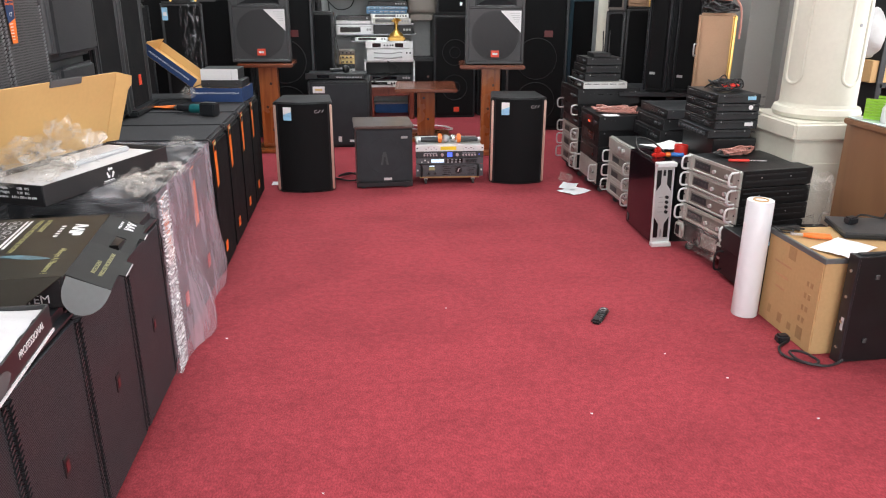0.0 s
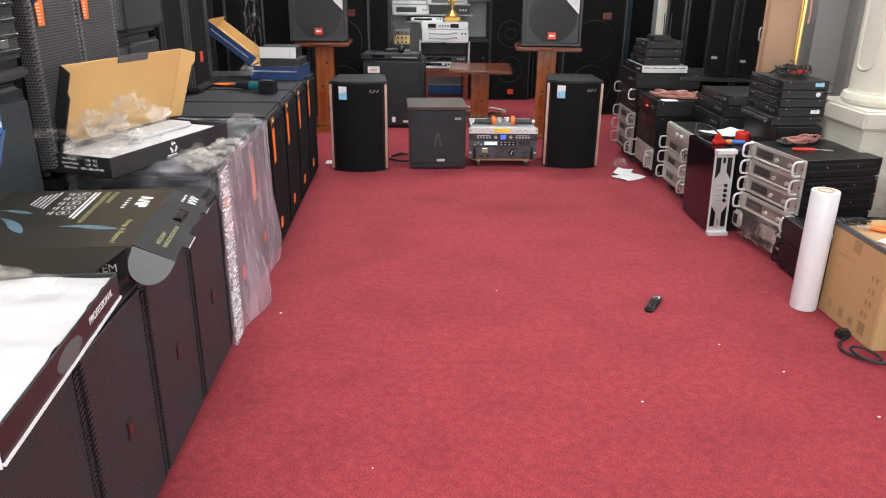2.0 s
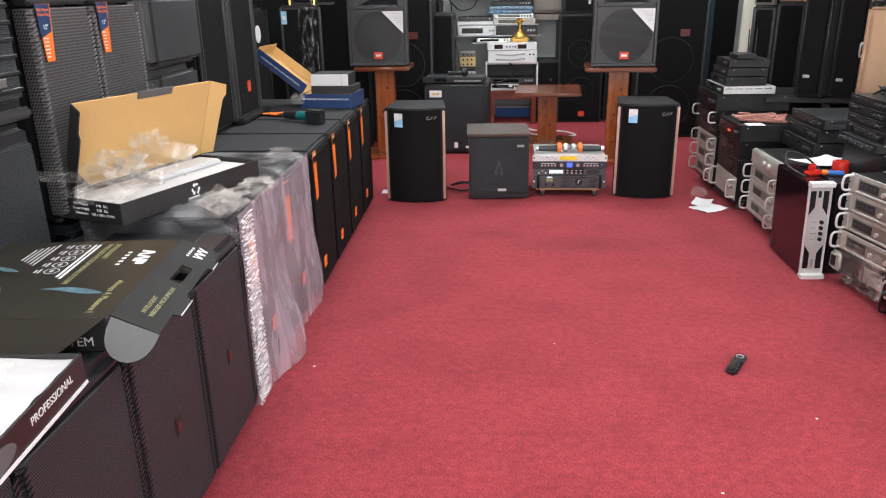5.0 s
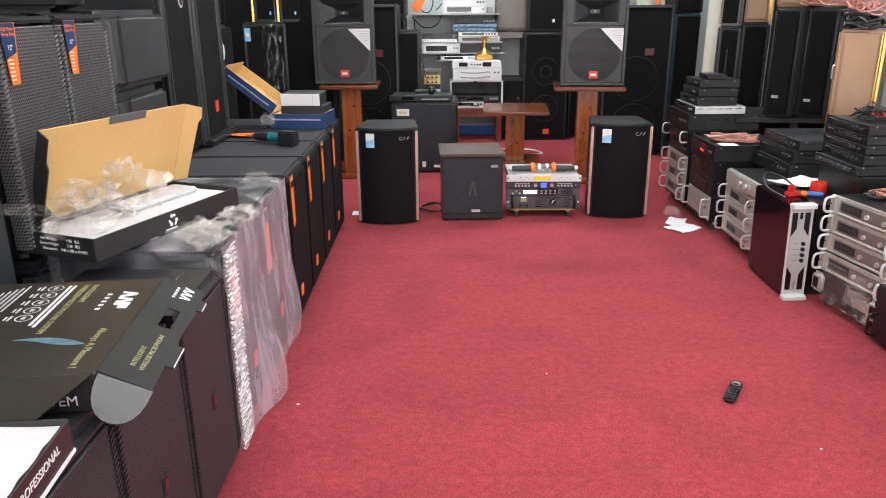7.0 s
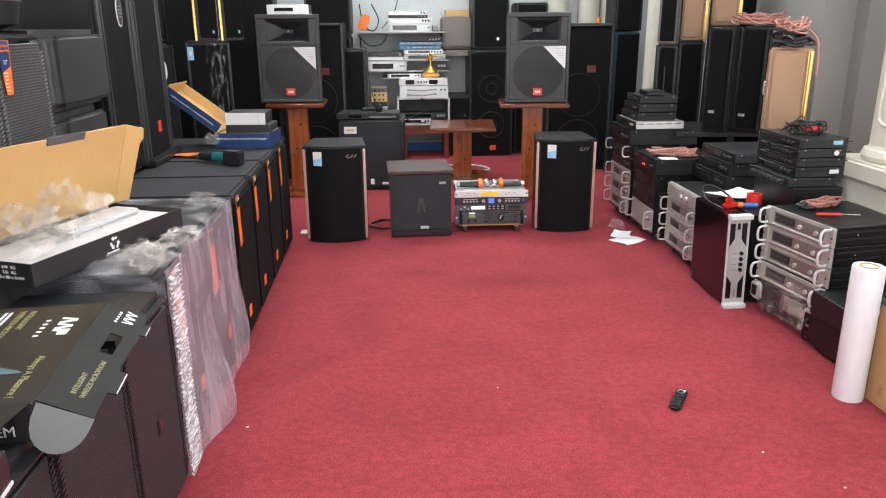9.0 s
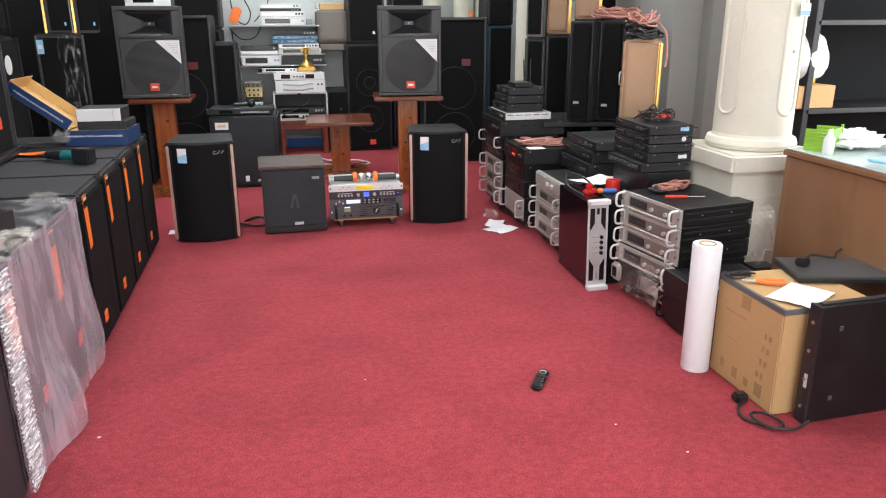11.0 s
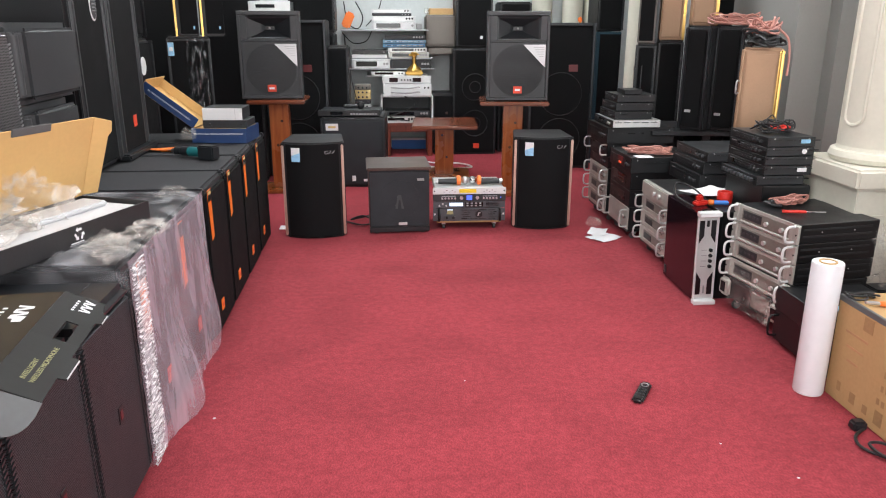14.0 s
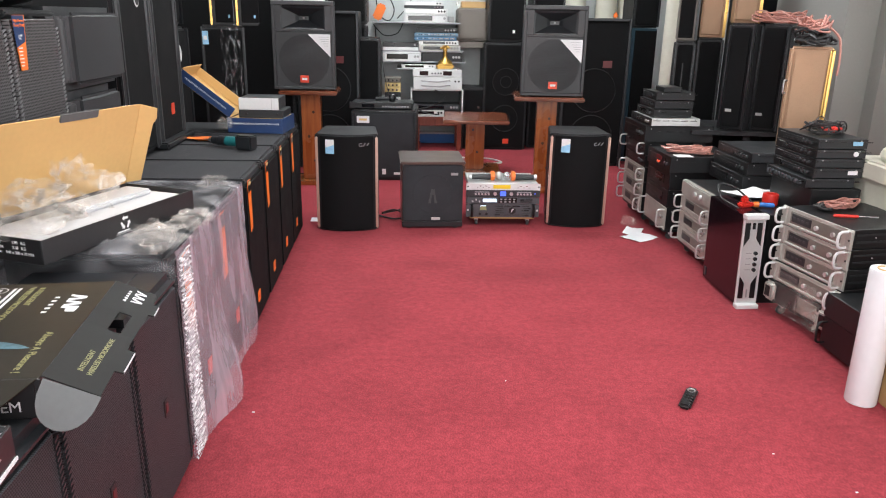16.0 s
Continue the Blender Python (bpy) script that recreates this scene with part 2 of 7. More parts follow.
DARKWOOD = wood_material("dark_walnut_veneer", (0.075, 0.045, 0.035), (0.045, 0.026, 0.02), 0.3, (1.2, 10, 10))
BENCH = wood_material("red_stained_bench_wood", (0.22, 0.05, 0.025), (0.12, 0.025, 0.013), 0.35)
DESK = wood_material("brown_desk_laminate", (0.25, 0.125, 0.062), (0.19, 0.092, 0.045), 0.4, (3, 3, 0.8))
CARD = surf("brown_corrugated_cardboard", (0.50, 0.32, 0.15), 0.85, var=0.1, scale=3, fine=70, bump=0.15, spec=0.2)
CARDIN = surf("tan_carton_inside", (0.62, 0.39, 0.155), 0.8, var=0.07, scale=3, fine=60, bump=0.1, spec=0.25)
BLACKCARD = surf("black_printed_carton", (0.02, 0.019, 0.02), 0.35, var=0.25, scale=4, fine=120, bump=0.05)
FLAPCARD = surf("dark_olive_grey_card", (0.020, 0.020, 0.019), 0.62, var=0.12, bump=0.05, spec=0.2)
TOPCARD = surf("olive_black_printed_card", (0.020, 0.0175, 0.012), 0.42, var=0.2, scale=3, bump=0.04, spec=0.35)
TAUPE = surf("taupe_metal_panel", (0.20, 0.19, 0.165), 0.4, 0.3, var=0.15)
GREYCARD = surf("grey_card_flap", (0.10, 0.105, 0.105), 0.5, var=0.12, bump=0.05)
BLUECARD = surf("dark_blue_printed_carton", (0.018, 0.045, 0.13), 0.4, var=0.15, bump=0.05)
FOAMWHITE = surf("white_packing_foam", (0.56, 0.56, 0.57), 0.75, var=0.05, scale=6, fine=80, bump=0.3, dist=0.004)
PAPER = surf("white_paper", (0.80, 0.80, 0.81), 0.8, var=0.04, bump=0.05)
FILMROLL = surf("white_stretch_film_roll", (0.76, 0.78, 0.80), 0.25, var=0.05, scale=3, fine=30, bump=0.05)
ORANGE = surf("orange_print", (0.85, 0.19, 0.025), 0.45, var=0.1, bump=0.02)
REDLOGO = surf("orange_red_badge", (0.75, 0.07, 0.03), 0.4, var=0.1, bump=0.02)
DARKRED = surf("dark_red_badge", (0.11, 0.013, 0.015), 0.4, var=0.1, bump=0.02)
RED = surf("red_plastic", (0.62, 0.03, 0.02), 0.35, var=0.1, bump=0.02)
WHITE = surf("white_print", (0.80, 0.80, 0.80), 0.5, var=0.04, bump=0.02)
PALEGREY = surf("pale_grey_print", (0.52, 0.52, 0.53), 0.5, var=0.08, bump=0.02)
GREY = surf("grey_print", (0.30, 0.30, 0.30), 0.5, var=0.08, bump=0.02)
OLIVE = surf("olive_gold_print", (0.28, 0.27, 0.12), 0.5, var=0.08, bump=0.02)
PATCHBLUE = surf("grey_blue_panel", (0.13, 0.24, 0.34), 0.4, var=0.2, bump=0.02)
CREAMPANEL = surf("cream_yellow_panel", (0.70, 0.52, 0.22), 0.45, var=0.1, bump=0.02)
BLUE = surf("blue_print", (0.03, 0.16, 0.50), 0.45, var=0.15, bump=0.02)
SKYBLUE = surf("pale_blue_print", (0.30, 0.58, 0.80), 0.4, var=0.25, scale=20, bump=0.02)
YELLOW = surf("yellow_label", (0.85, 0.62, 0.02), 0.5, var=0.06, bump=0.02)
GREEN = surf("bright_green_plastic", (0.22, 0.46, 0.03), 0.4, var=0.1, bump=0.05)
TEAL = surf("teal_tool_plastic", (0.012, 0.13, 0.14), 0.4, var=0.1, bump=0.1)
PINKCABLE = surf("pink_clear_speaker_cable", (0.42, 0.19, 0.155), 0.35, var=0.2, scale=20, bump=0.05)
BLACKCABLE = surf("black_cable_rubber", (0.015, 0.015, 0.016), 0.5, var=0.2, bump=0.05)
WHITECABLE = surf("white_cable", (0.70, 0.70, 0.68), 0.5, var=0.1, bump=0.05)
BRASS = surf("gilded_trophy_metal", (0.55, 0.34, 0.09), 0.34, 0.9, var=0.2, fine=60, bump=0.4)
RUBBER = surf("grey_rubber_wheel", (0.06, 0.06, 0.06), 0.7, var=0.1)
BLUESIDE = surf("dark_teal_cabinet_side", (0.012, 0.045, 0.07), 0.5, var=0.2)
GREYBOX = surf("grey_brown_vinyl_cabinet", (0.17, 0.15, 0.13), 0.6, var=0.1, fine=200, bump=0.3)
# mauve tint puts the reflected red carpet and daylight into the film's colour
FILM = film_material("stretch_film", (0.80, 0.68, 0.77), 0.31, 0.62, (9, 6, 1.6), 0.22, 0.5, 6, 0.45, (0.45, 0.78))
FILMTOP = film_material("smooth_stretch_film", (0.90, 0.89, 0.93), 0.03, 0.30, (3.5, 3.5, 6), 0.16, 0.7, 8)
FILMH = film_material("bunched_stretch_film", (0.95, 0.95, 0.96), 0.12, 1.0, (6, 6, 75), 0.15)
BAG = film_material("crumpled_clear_bag", (0.96, 0.90, 0.82), 0.05, 0.42, (5, 5, 5), 0.2, 1.2, 5, 0.0, (0.48, 0.74))
BAGWHITE = surf("white_plastic_bag", (0.86, 0.87, 0.88), 0.4, var=0.05, scale=7, fine=20, bump=0.6, dist=0.01)
GLASSM = surf("glossy_dark_display", (0.008, 0.009, 0.011), 0.08, var=0.1, bump=0.0, rvar=0.03)


def glow(name, c, strength):
    m = bpy.data.materials.new(name)
    m.use_nodes = True
    b = m.node_tree.nodes["Principled BSDF"]
    b.inputs["Base Color"].default_value = (*c, 1)
    b.inputs["Emission Color"].default_value = (*c, 1)
    b.inputs["Emission Strength"].default_value = strength
    return m


LCDBLUE = glow("lit_blue_display", (0.06, 0.12, 0.75), 1.2)
LCDWHITE = glow("lit_pale_display", (0.6, 0.75, 0.9), 0.8)
LED = glow("red_indicator_lamp", (0.9, 0.1, 0.04), 1.5)
TUBE = glow("lit_tube", (1.0, 0.99, 0.96), 4.0)


# ---- mesh helpers ----
def thing(name, m, label, category, group="", kind=""):
    ob = new(name)
    ob.empty_display_size = 0.1
    ob.matrix_world = m
    return tagged(ob, label, category, group, kind)


def part(name, bm, material, parent=None, label="", smooth=False):
    me = bpy.data.meshes.new(name)
    bmesh.ops.recalc_face_normals(bm, faces=bm.faces)
    bm.to_mesh(me)
    bm.free()
    me.materials.append(material)
    if smooth:
        me.polygons.foreach_set("use_smooth", [True] * len(me.polygons))
        me.set_sharp_from_angle(angle=radians(40))
    ob = new(name, me)
    if parent is not None:
        ob.parent = parent
    if label:
        tagged(ob, label)
    return ob


def box(w, d, h, at=(0, 0, 0), bev=0.003, seg=2, bm=None):
    """A box, centred on at in x and y, standing on at's z, with eased edges."""
    own = bm is None
    b = bmesh.new()
    v = bmesh.ops.create_cube(b, size=1)["verts"]
    for q in v:
        q.co = Vector((q.co.x * w + at[0], q.co.y * d + at[1], (q.co.z + 0.5) * h + at[2]))
    if bev:
        bmesh.ops.bevel(b, geom=b.edges[:], offset=min(bev, 0.45 * min(w, d, h)), segments=seg, affect="EDGES")
    return b if own else join(bm, b)


def join(bm, other, m=None):
    me = bpy.data.meshes.new("tmp")
    if m is not None:
        other.transform(m)
    other.to_mesh(me)
    other.free()
    bm.from_mesh(me)
    bpy.data.meshes.remove(me)
    return bm


def cyl(r, h, at=(0, 0, 0), axis="z", r2=None, seg=24, bev=0.0, bm=None):
    b = bmesh.new()
    bmesh.ops.create_cone(b, cap_ends=True, segments=seg, radius1=r, radius2=r if r2 is None else r2, depth=h)
    if bev:
        bmesh.ops.bevel(b, geom=[e for e in b.edges if len(e.link_faces) == 2 and any(len(f.verts) > 4 for f in e.link_faces)],
                        offset=bev, segments=2, affect="EDGES")
    turn = {"z": Matrix(), "x": Matrix.Rotation(radians(90), 4, "Y"), "y": Matrix.Rotation(radians(-90), 4, "X")}[axis]
    b.transform(Matrix.Translation(at) @ turn)
    return b if bm is None else join(bm, b)


def prism(pts, z0, z1, bev=0.0, seg=2):
    b = bmesh.new()
    low = [b.verts.new((x, y, z0)) for x, y in pts]
    f = b.faces.new(low)
    up = bmesh.ops.extrude_face_region(b, geom=[f])["geom"]
    for q in up:
        if isinstance(q, bmesh.types.BMVert):
            q.co.z = z1
    bmesh.ops.recalc_face_normals(b, faces=b.faces)
    if bev:
        bmesh.ops.bevel(b, geom=[e for e in b.edges if abs(e.verts[0].co.z - e.verts[1].co.z) < 1e-6],
                        offset=bev, segments=seg, affect="EDGES")
    return b


def smooth_path(pts, n=8, closed=False):
    pts = [Vector(p) for p in pts]
    out = []
    k = len(pts)
    for i in range(k if closed else k - 1):
        g = lambda j: pts[j % k] if closed else pts[max(0, min(k - 1, j))]
        p0, p1, p2, p3 = g(i - 1), g(i), g(i + 1), g(i + 2)
        for s in range(n):
            t = s / n
            out.append(0.5 * (2 * p1 + (p2 - p0) * t + (2 * p0 - 5 * p1 + 4 * p2 - p3) * t * t + (3 * p1 - p0 - 3 * p2 + p3) * t ** 3))
    if not closed:
        out.append(pts[-1])
    return out


def tube(pts, r, seg=7, n=6, closed=False, bm=None, smooth=True):
    """A round cord swept along a path."""
    path = smooth_path(pts, n, closed) if smooth else [Vector(p) for p in pts]
    b = bm if bm is not None else bmesh.new()
    rings, k = [], len(path)
    side = None
    for i, p in enumerate(path):
        d = (path[(i + 1) % k] - path[i - 1]) if closed else (path[min(i + 1, k - 1)] - path[max(i - 1, 0)])
        d.normalize()
        if side is None:
            side = d.orthogonal().normalized()
        side = (side - d * side.dot(d)).normalized()
        up = d.cross(side)
        rings.append([b.verts.new(p + r * (math.cos(a) * side + math.sin(a) * up)) for a in (2 * math.pi * j / seg for j in range(seg))])
    for i in range(k if closed else k - 1):
        a, c = rings[i], rings[(i + 1) % k]
        for j in range(seg):
            b.faces.new((a[j], a[(j + 1) % seg], c[(j + 1) % seg], c[j]))
    if not closed:
        b.faces.new(rings[0])
        b.faces.new(rings[-1])
    return b


def sheet(f, nu, nv, closed=False):
    """A surface through f(u, v), u and v from 0 to 1."""
    b = bmesh.new()
    g = [[b.verts.new(f(i / nu, j / nv)) for j in range(nv + 1)] for i in range(nu + (0 if closed else 1))]
    for i in range(nu):
        for j in range(nv):
            a, c = g[i], g[(i + 1) % len(g)]
            b.faces.new((a[j], c[j], c[j + 1], a[j + 1]))
    return b


def spin(profile, seg=32, at=(0, 0, 0)):
    """A turned body: profile of (radius, z)."""
    b = bmesh.new()
    rings = [[b.verts.new((at[0] + r * math.cos(2 * math.pi * j / seg), at[1] + r * math.sin(2 * math.pi * j / seg), at[2] + z)) for j in range(seg)] for r, z in profile]
    for a, c in zip(rings, rings[1:]):
        for j in range(seg):
            b.faces.new((a[j], a[(j + 1) % seg], c[(j + 1) % seg], c[j]))
    b.faces.new(rings[0])
    b.faces.new(rings[-1])
    return b


def crumple(w, d, h, at=(0, 0, 0), seed=1, rough=0.35, sub=4):
    """A crumpled bag or heap: a flattened, creased ball that sits on at."""
    b = bmesh.new()
    bmesh.ops.create_icosphere(b, subdivisions=sub, radius=1)
    for q in b.verts:
        p = q.co.copy()
        k = 1 + rough * (noise.noise(p * 1.6 + Vector((seed, 0, 0))) + 0.7 * abs(noise.noise(p * 4 + Vector((0, seed, 0)))) - 0.2) + 0.2 * rough * noise.noise(p * 9 + Vector((seed, seed, 0)))
        q.co = Vector((at[0] + p.x * k * w / 2, at[1] + p.y * k * d / 2, at[2] + max(0.001, (p.z * k * 0.5 + 0.5) * h)))
    return b


def text(name, words, size, material, parent, m, label="", depth=0.0004):
    """Printed words; they read along local x and stand up along local y of m."""
    c = bpy.data.curves.new(name, "FONT")
    c.body, c.size, c.extrude, c.align_x, c.align_y = words, size, depth, "CENTER", "CENTER"
    tmp = bpy.data.objects.new("tmp", c)
    me = bpy.data.meshes.new_from_object(tmp)
    bpy.data.objects.remove(tmp)
    bpy.data.curves.remove(c)
    me.name = name
    me.materials.clear()
    me.materials.append(material)
    ob = new(name, me)
    ob.parent = parent
    ob.matrix_local = m
    if label:
        tagged(ob, label)
    return ob


def front(x, z, y=0.0):
    """The pose of print on a face that looks along local -y."""
    return pose(x, y, z, 90, 0, 0)


# ---- structure ----
def slab(name, x0, x1, y0, y1, z0, z1, material, label, category):
    ob = part(name, box(x1 - x0, y1 - y0, z1 - z0, ((x0 + x1) / 2, (y0 + y1) / 2, z0), 0), material)
    return tagged(ob, label, category, kind="structure")


X0, X1, Y0, Y1, H = -1.0, 5.9, -2.6, 9.1, 3.2
slab("floor", X0 - 0.2, X1 + 0.2, Y0 - 0.2, Y1 + 0.2, -0.12, 0.0, CARPET, "worn red needle-felt carpet over the whole shop floor", "floor")
slab("ceiling", X0 - 0.2, X1 + 0.2, Y0 - 0.2, Y1 + 0.2, H, H + 0.12, CEIL, "plain white painted ceiling", "ceiling")
slab("wall_west", X0 - 0.2, X0, Y0 - 0.2, Y1 + 0.2, 0, H, WALL, "plain pale grey painted wall", "wall")
slab("wall_north", X0, X1, Y1, Y1 + 0.2, 0, H, BACKWALL, "pale grey painted back wall with shelves", "wall")
slab("wall_south", X0, -1.0 + 0.2, Y0 - 0.2, Y0, 0, H, WALL, "plain wall beside the open shop front", "wall")
slab("wall_south_pier", 4.6, X1, Y0 - 0.2, Y0, 0, H, WALL, "plain wall beside the open shop front", "wall")
slab("wall_south_lintel", -0.8, 4.6, Y0 - 0.2, Y0, 3.05, H, WALL, "plain lintel over the open shop front", "wall")
slab("wall_east", X1, X1 + 0.2, Y0 - 0.2, 2.4, 0, H, WALL, "plain pale wall", "wall")
slab("wall_east_far", X1, X1 + 0.2, 6.2, Y1 + 0.2, 0, H, WALL, "plain pale wall", "wall")
slab("wall_east_sill", X1, X1 + 0.2, 2.4, 6.2, 0, 0.55, WALL, "low wall under a wide window opening", "wall")
slab("wall_east_lintel", X1, X1 + 0.2, 2.4, 6.2, 2.85, H, WALL, "wall over a wide window opening", "wall")
slab("wall_pilaster", 3.78, 5.3, 5.62, 6.5, 0, H, GREYWALL, "broad matt grey pilaster", "pilaster")
slab("wall_pilaster_step", 3.98, 5.2, 5.5, 5.617, 0, H, GREYWALL, "shallow grey step on a pilaster", "pilaster")
for tx, ty in TUBES:
    lamp = thing("ceiling_light", pose(tx, ty, 3.06), "white tube light batten under the ceiling", "light", "ceiling tube lights")
    part("housing", box(1.24, 0.2, 0.13, (0, 0, 0.01), 0.01), WHITEPAINT, lamp)
    part("tube", cyl(0.014, 1.2, (0, 0.06, -0.008), "x", seg=12), TUBE, lamp)
    part("tube", cyl(0.014, 1.2, (0, -0.06, -0.008), "x", seg=12), TUBE, lamp)


# ---- loudspeakers ----
def badge(parent, x, z, w, h, material, y=-0.004, name="badge", bars=None):
    """A maker's plate as a plain coloured shape, with a plain bar for its lettering."""
    b = part(name, box(w, 0.004, h, (x, y, z - h / 2), 0.001, 1), material, parent)
    if bars:
        part("mark", box(w * 0.6, 0.002, h * 0.3, (x, y - 0.0025, z - h * 0.15), 0), bars, b)
    return b


def ribbed_edge(x, h, pitch=0.0125):
    """A folded grille edge: slanting teeth one above another."""
    b = bmesh.new()
    z = 0.035
    while z < h - 0.06:
        low = [b.verts.new((x + sx * 0.0075, yy, z + dz)) for sx, yy, dz in ((-1, 0.002, 0.0), (1, 0.002, 0.006), (1, -0.0035, 0.0075), (-1, -0.0035, 0.0015))]
        up = [b.verts.new(q.co + Vector((0, 0, 0.0055))) for q in low]
        b.faces.new(low)
        b.faces.new(up)
        for j in range(4):
            b.faces.new((low[j], low[(j + 1) % 4], up[(j + 1) % 4], up[j]))
        z += pitch
    return b


def mesh_speaker(name, w, d, h, m, label, group="", emblem=0.48, tag=False, lit=False):
    """A portable cabinet with a wraparound punched grille."""
    t = thing(name, m, label, "loudspeaker", group)
    part("cabinet", box(w - 0.004, d - 0.03, h, (0, d / 2 + 0.015, 0), 0.03, 4), BLACKSAT, t, smooth=True)
    g = w / 2 - 0.006
    pts = [(-g, 0.05), (-g, 0.013), (-g + 0.012, 0.0), (g - 0.012, 0.0), (g, 0.013), (g, 0.05)]
    # tagged ones take the paler grille, with the extra light in its colour
    part("grille", prism(pts, 0.025, h - (0.03 if tag else 0.04), 0.003, 1), GRILLELIT if tag else GRILLE, t)
    if tag:
        part("top_rim", box(w - 0.01, 0.05, 0.018, (0, 0.026, h - 0.022), 0.007, 2), AMPGREY, t, "pale upper rim")
    else:
        part("top_shoulder", box(w - 0.002, 0.12, 0.046, (0, 0.0575, h - 0.0455), 0.02, 4), BLACKSAT, t, "smooth rounded plastic shoulder", smooth=True)
    for s in (-1, 1):
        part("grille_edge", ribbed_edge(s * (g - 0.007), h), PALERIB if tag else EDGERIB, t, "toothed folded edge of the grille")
    e = part("emblem", box(0.030, 0.004, 0.050, (0, -0.001, h * emblem - 0.025), 0.002, 1), BLACK, t)
    part("emblem_mark", box(0.017, 0.002, 0.026, (0, -0.0038, h * emblem - 0.013), 0.0005, 1), DARKRED if not tag else GREY, e)
    part("top_plate", box(w - 0.05, d - 0.12, 0.004, (0, d / 2 + 0.03, h - 0.001), 0.002, 1), BLACKSAT, t)
    for s in (-1, 1):
        for q in (0.06, d - 0.05):
            part("foot", cyl(0.014, 0.012, (s * (w / 2 - 0.05), q, 0.0), seg=12), RUBBER, t)
    return t


ROW = "row of portable loudspeakers along the aisle"
for k in range(6):
    mesh_speaker("portable_loudspeaker", 0.366, 0.40, 0.612, pose(0.512, 2.905 - 0.37 * k, 0.004, 0, 0, 90),
                 "black portable loudspeaker with punched wraparound grille, on the carpet", ROW)

# stacked pair rows behind them
BACKROW = "stacked loudspeakers behind the aisle row"
for k, yy in enumerate((3.532, 3.203)):
    mesh_speaker("portable_loudspeaker", 0.322, 0.40, 0.64, pose(0.02, yy, 0.0, 0, 0, 90),
                 "black portable loudspeaker under a stacked one", BACKROW)
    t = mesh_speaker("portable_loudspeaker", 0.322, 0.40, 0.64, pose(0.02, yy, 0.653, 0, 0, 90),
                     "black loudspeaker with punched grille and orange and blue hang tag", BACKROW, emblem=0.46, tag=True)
    card = part("hang_tag", prism([(-0.135, 0), (-0.065, 0), (-0.083, -0.155), (-0.12, -0.155)], 0, 0.002), ORANGE, t, "orange and navy printed hang tag")
    card.matrix_local = pose(0, -0.004, 0.622, 90, 0, 0)
    top = part("tag_head", prism([(-0.139, -0.001), (-0.071, -0.001), (-0.079, -0.075), (-0.131, -0.09)], 0.002, 0.003), BLUECARD, card)
    text("lettering", "High Power\nHeavy Duty", 0.0125, ORANGE, card, pose(-0.105, -0.022, 0.0032))
    text("lettering", '12"', 0.018, WHITE, card, pose(-0.105, -0.062, 0.0032))
    for j in range(6):
        part("print_line", box(0.024 - 0.003 * (j % 3), 0.003, 0.0006, (-0.110, -0.092 - 0.010 * j, 0.002), 0), WHITE, card)
t = thing("line_loudspeaker", pose(0.03, 2.775, 0.0, 0, 0, 90), "tall black loudspeaker with ribbed grille and blue sticker", "loudspeaker", BACKROW)
part("cabinet", box(0.34, 0.4, 0.975, (0, 0.21, 0), 0.02, 3), BLACKSAT, t, smooth=True)
part("grille", box(0.31, 0.02, 0.9, (0, 0.008, 0.03), 0.012, 2), GRILLE, t)
badge(t, -0.035, 0.885, 0.035, 0.05, BLUE, -0.004, "sticker", WHITE)
t = thing("line_loudspeaker", pose(0.03, 2.775, 0.979, 0, 0, 90), "black loudspeaker with ribbed grille and silver badge", "loudspeaker", BACKROW)
part("cabinet", box(0.34, 0.4, 0.6, (0, 0.21, 0), 0.02, 3), BLACKSAT, t, smooth=True)
part("grille", box(0.31, 0.024, 0.5, (0, 0.006, 0.055), 0.012, 2), GRILLE, t)
for j in range(11):
    part("rib", box(0.305, 0.006, 0.012, (0, -0.007, 0.08 + 0.042 * j), 0.003, 1), BLACKSAT, t)
part("lower_trim", box(0.325, 0.03, 0.03, (0, 0.0, 0.01), 0.008, 2), PALEBLACK, t)
badge(t, 0.06, 0.11, 0.04, 0.022, STEEL, -0.012)
t = thing("line_loudspeaker", pose(0.03, 2.41, 0.0, 0, 0, 90), "tall black loudspeaker with ribbed grille", "loudspeaker", BACKROW)
part("cabinet", box(0.34, 0.4, 1.5, (0, 0.21, 0), 0.02, 3), BLACKSAT, t, smooth=True)
part("grille", box(0.31, 0.02, 1.42, (0, 0.008, 0.03), 0.012, 2), GRILLE, t)
# cabinets that top the stack
t = thing("stage_monitor", pose(0.0, 3.20, 1.296, 0, 0, 90), "black stage monitor with bright green sticker, lying on a stack", "loudspeaker")
part("cabinet", box(0.5, 0.42, 0.3, (0, 0.22, 0), 0.015, 2), BLACK, t)
part("grille", box(0.46, 0.012, 0.25, (0, 0.004, 0.02), 0.004, 1), CLOTH, t)
badge(t, 0.12, 0.09, 0.035, 0.06, GREEN, -0.006, "sticker", WHITE)
t = thing("round_loudspeaker", pose(-0.02, 3.66, 1.30, 0, 0, 90), "black round-backed loudspeaker with pale rim", "loudspeaker")
part("body", spin([(0.10, 0), (0.17, 0.02), (0.185, 0.10), (0.185, 0.2), (0.15, 0.3), (0.06, 0.34)], 36, (0, 0.19, 0)), BLACKSAT, t, smooth=True)
part("rim", spin([(0.186, 0.09), (0.19, 0.095), (0.19, 0.105), (0.186, 0.11)], 36, (0, 0.19, 0)), STEEL, t, smooth=True)


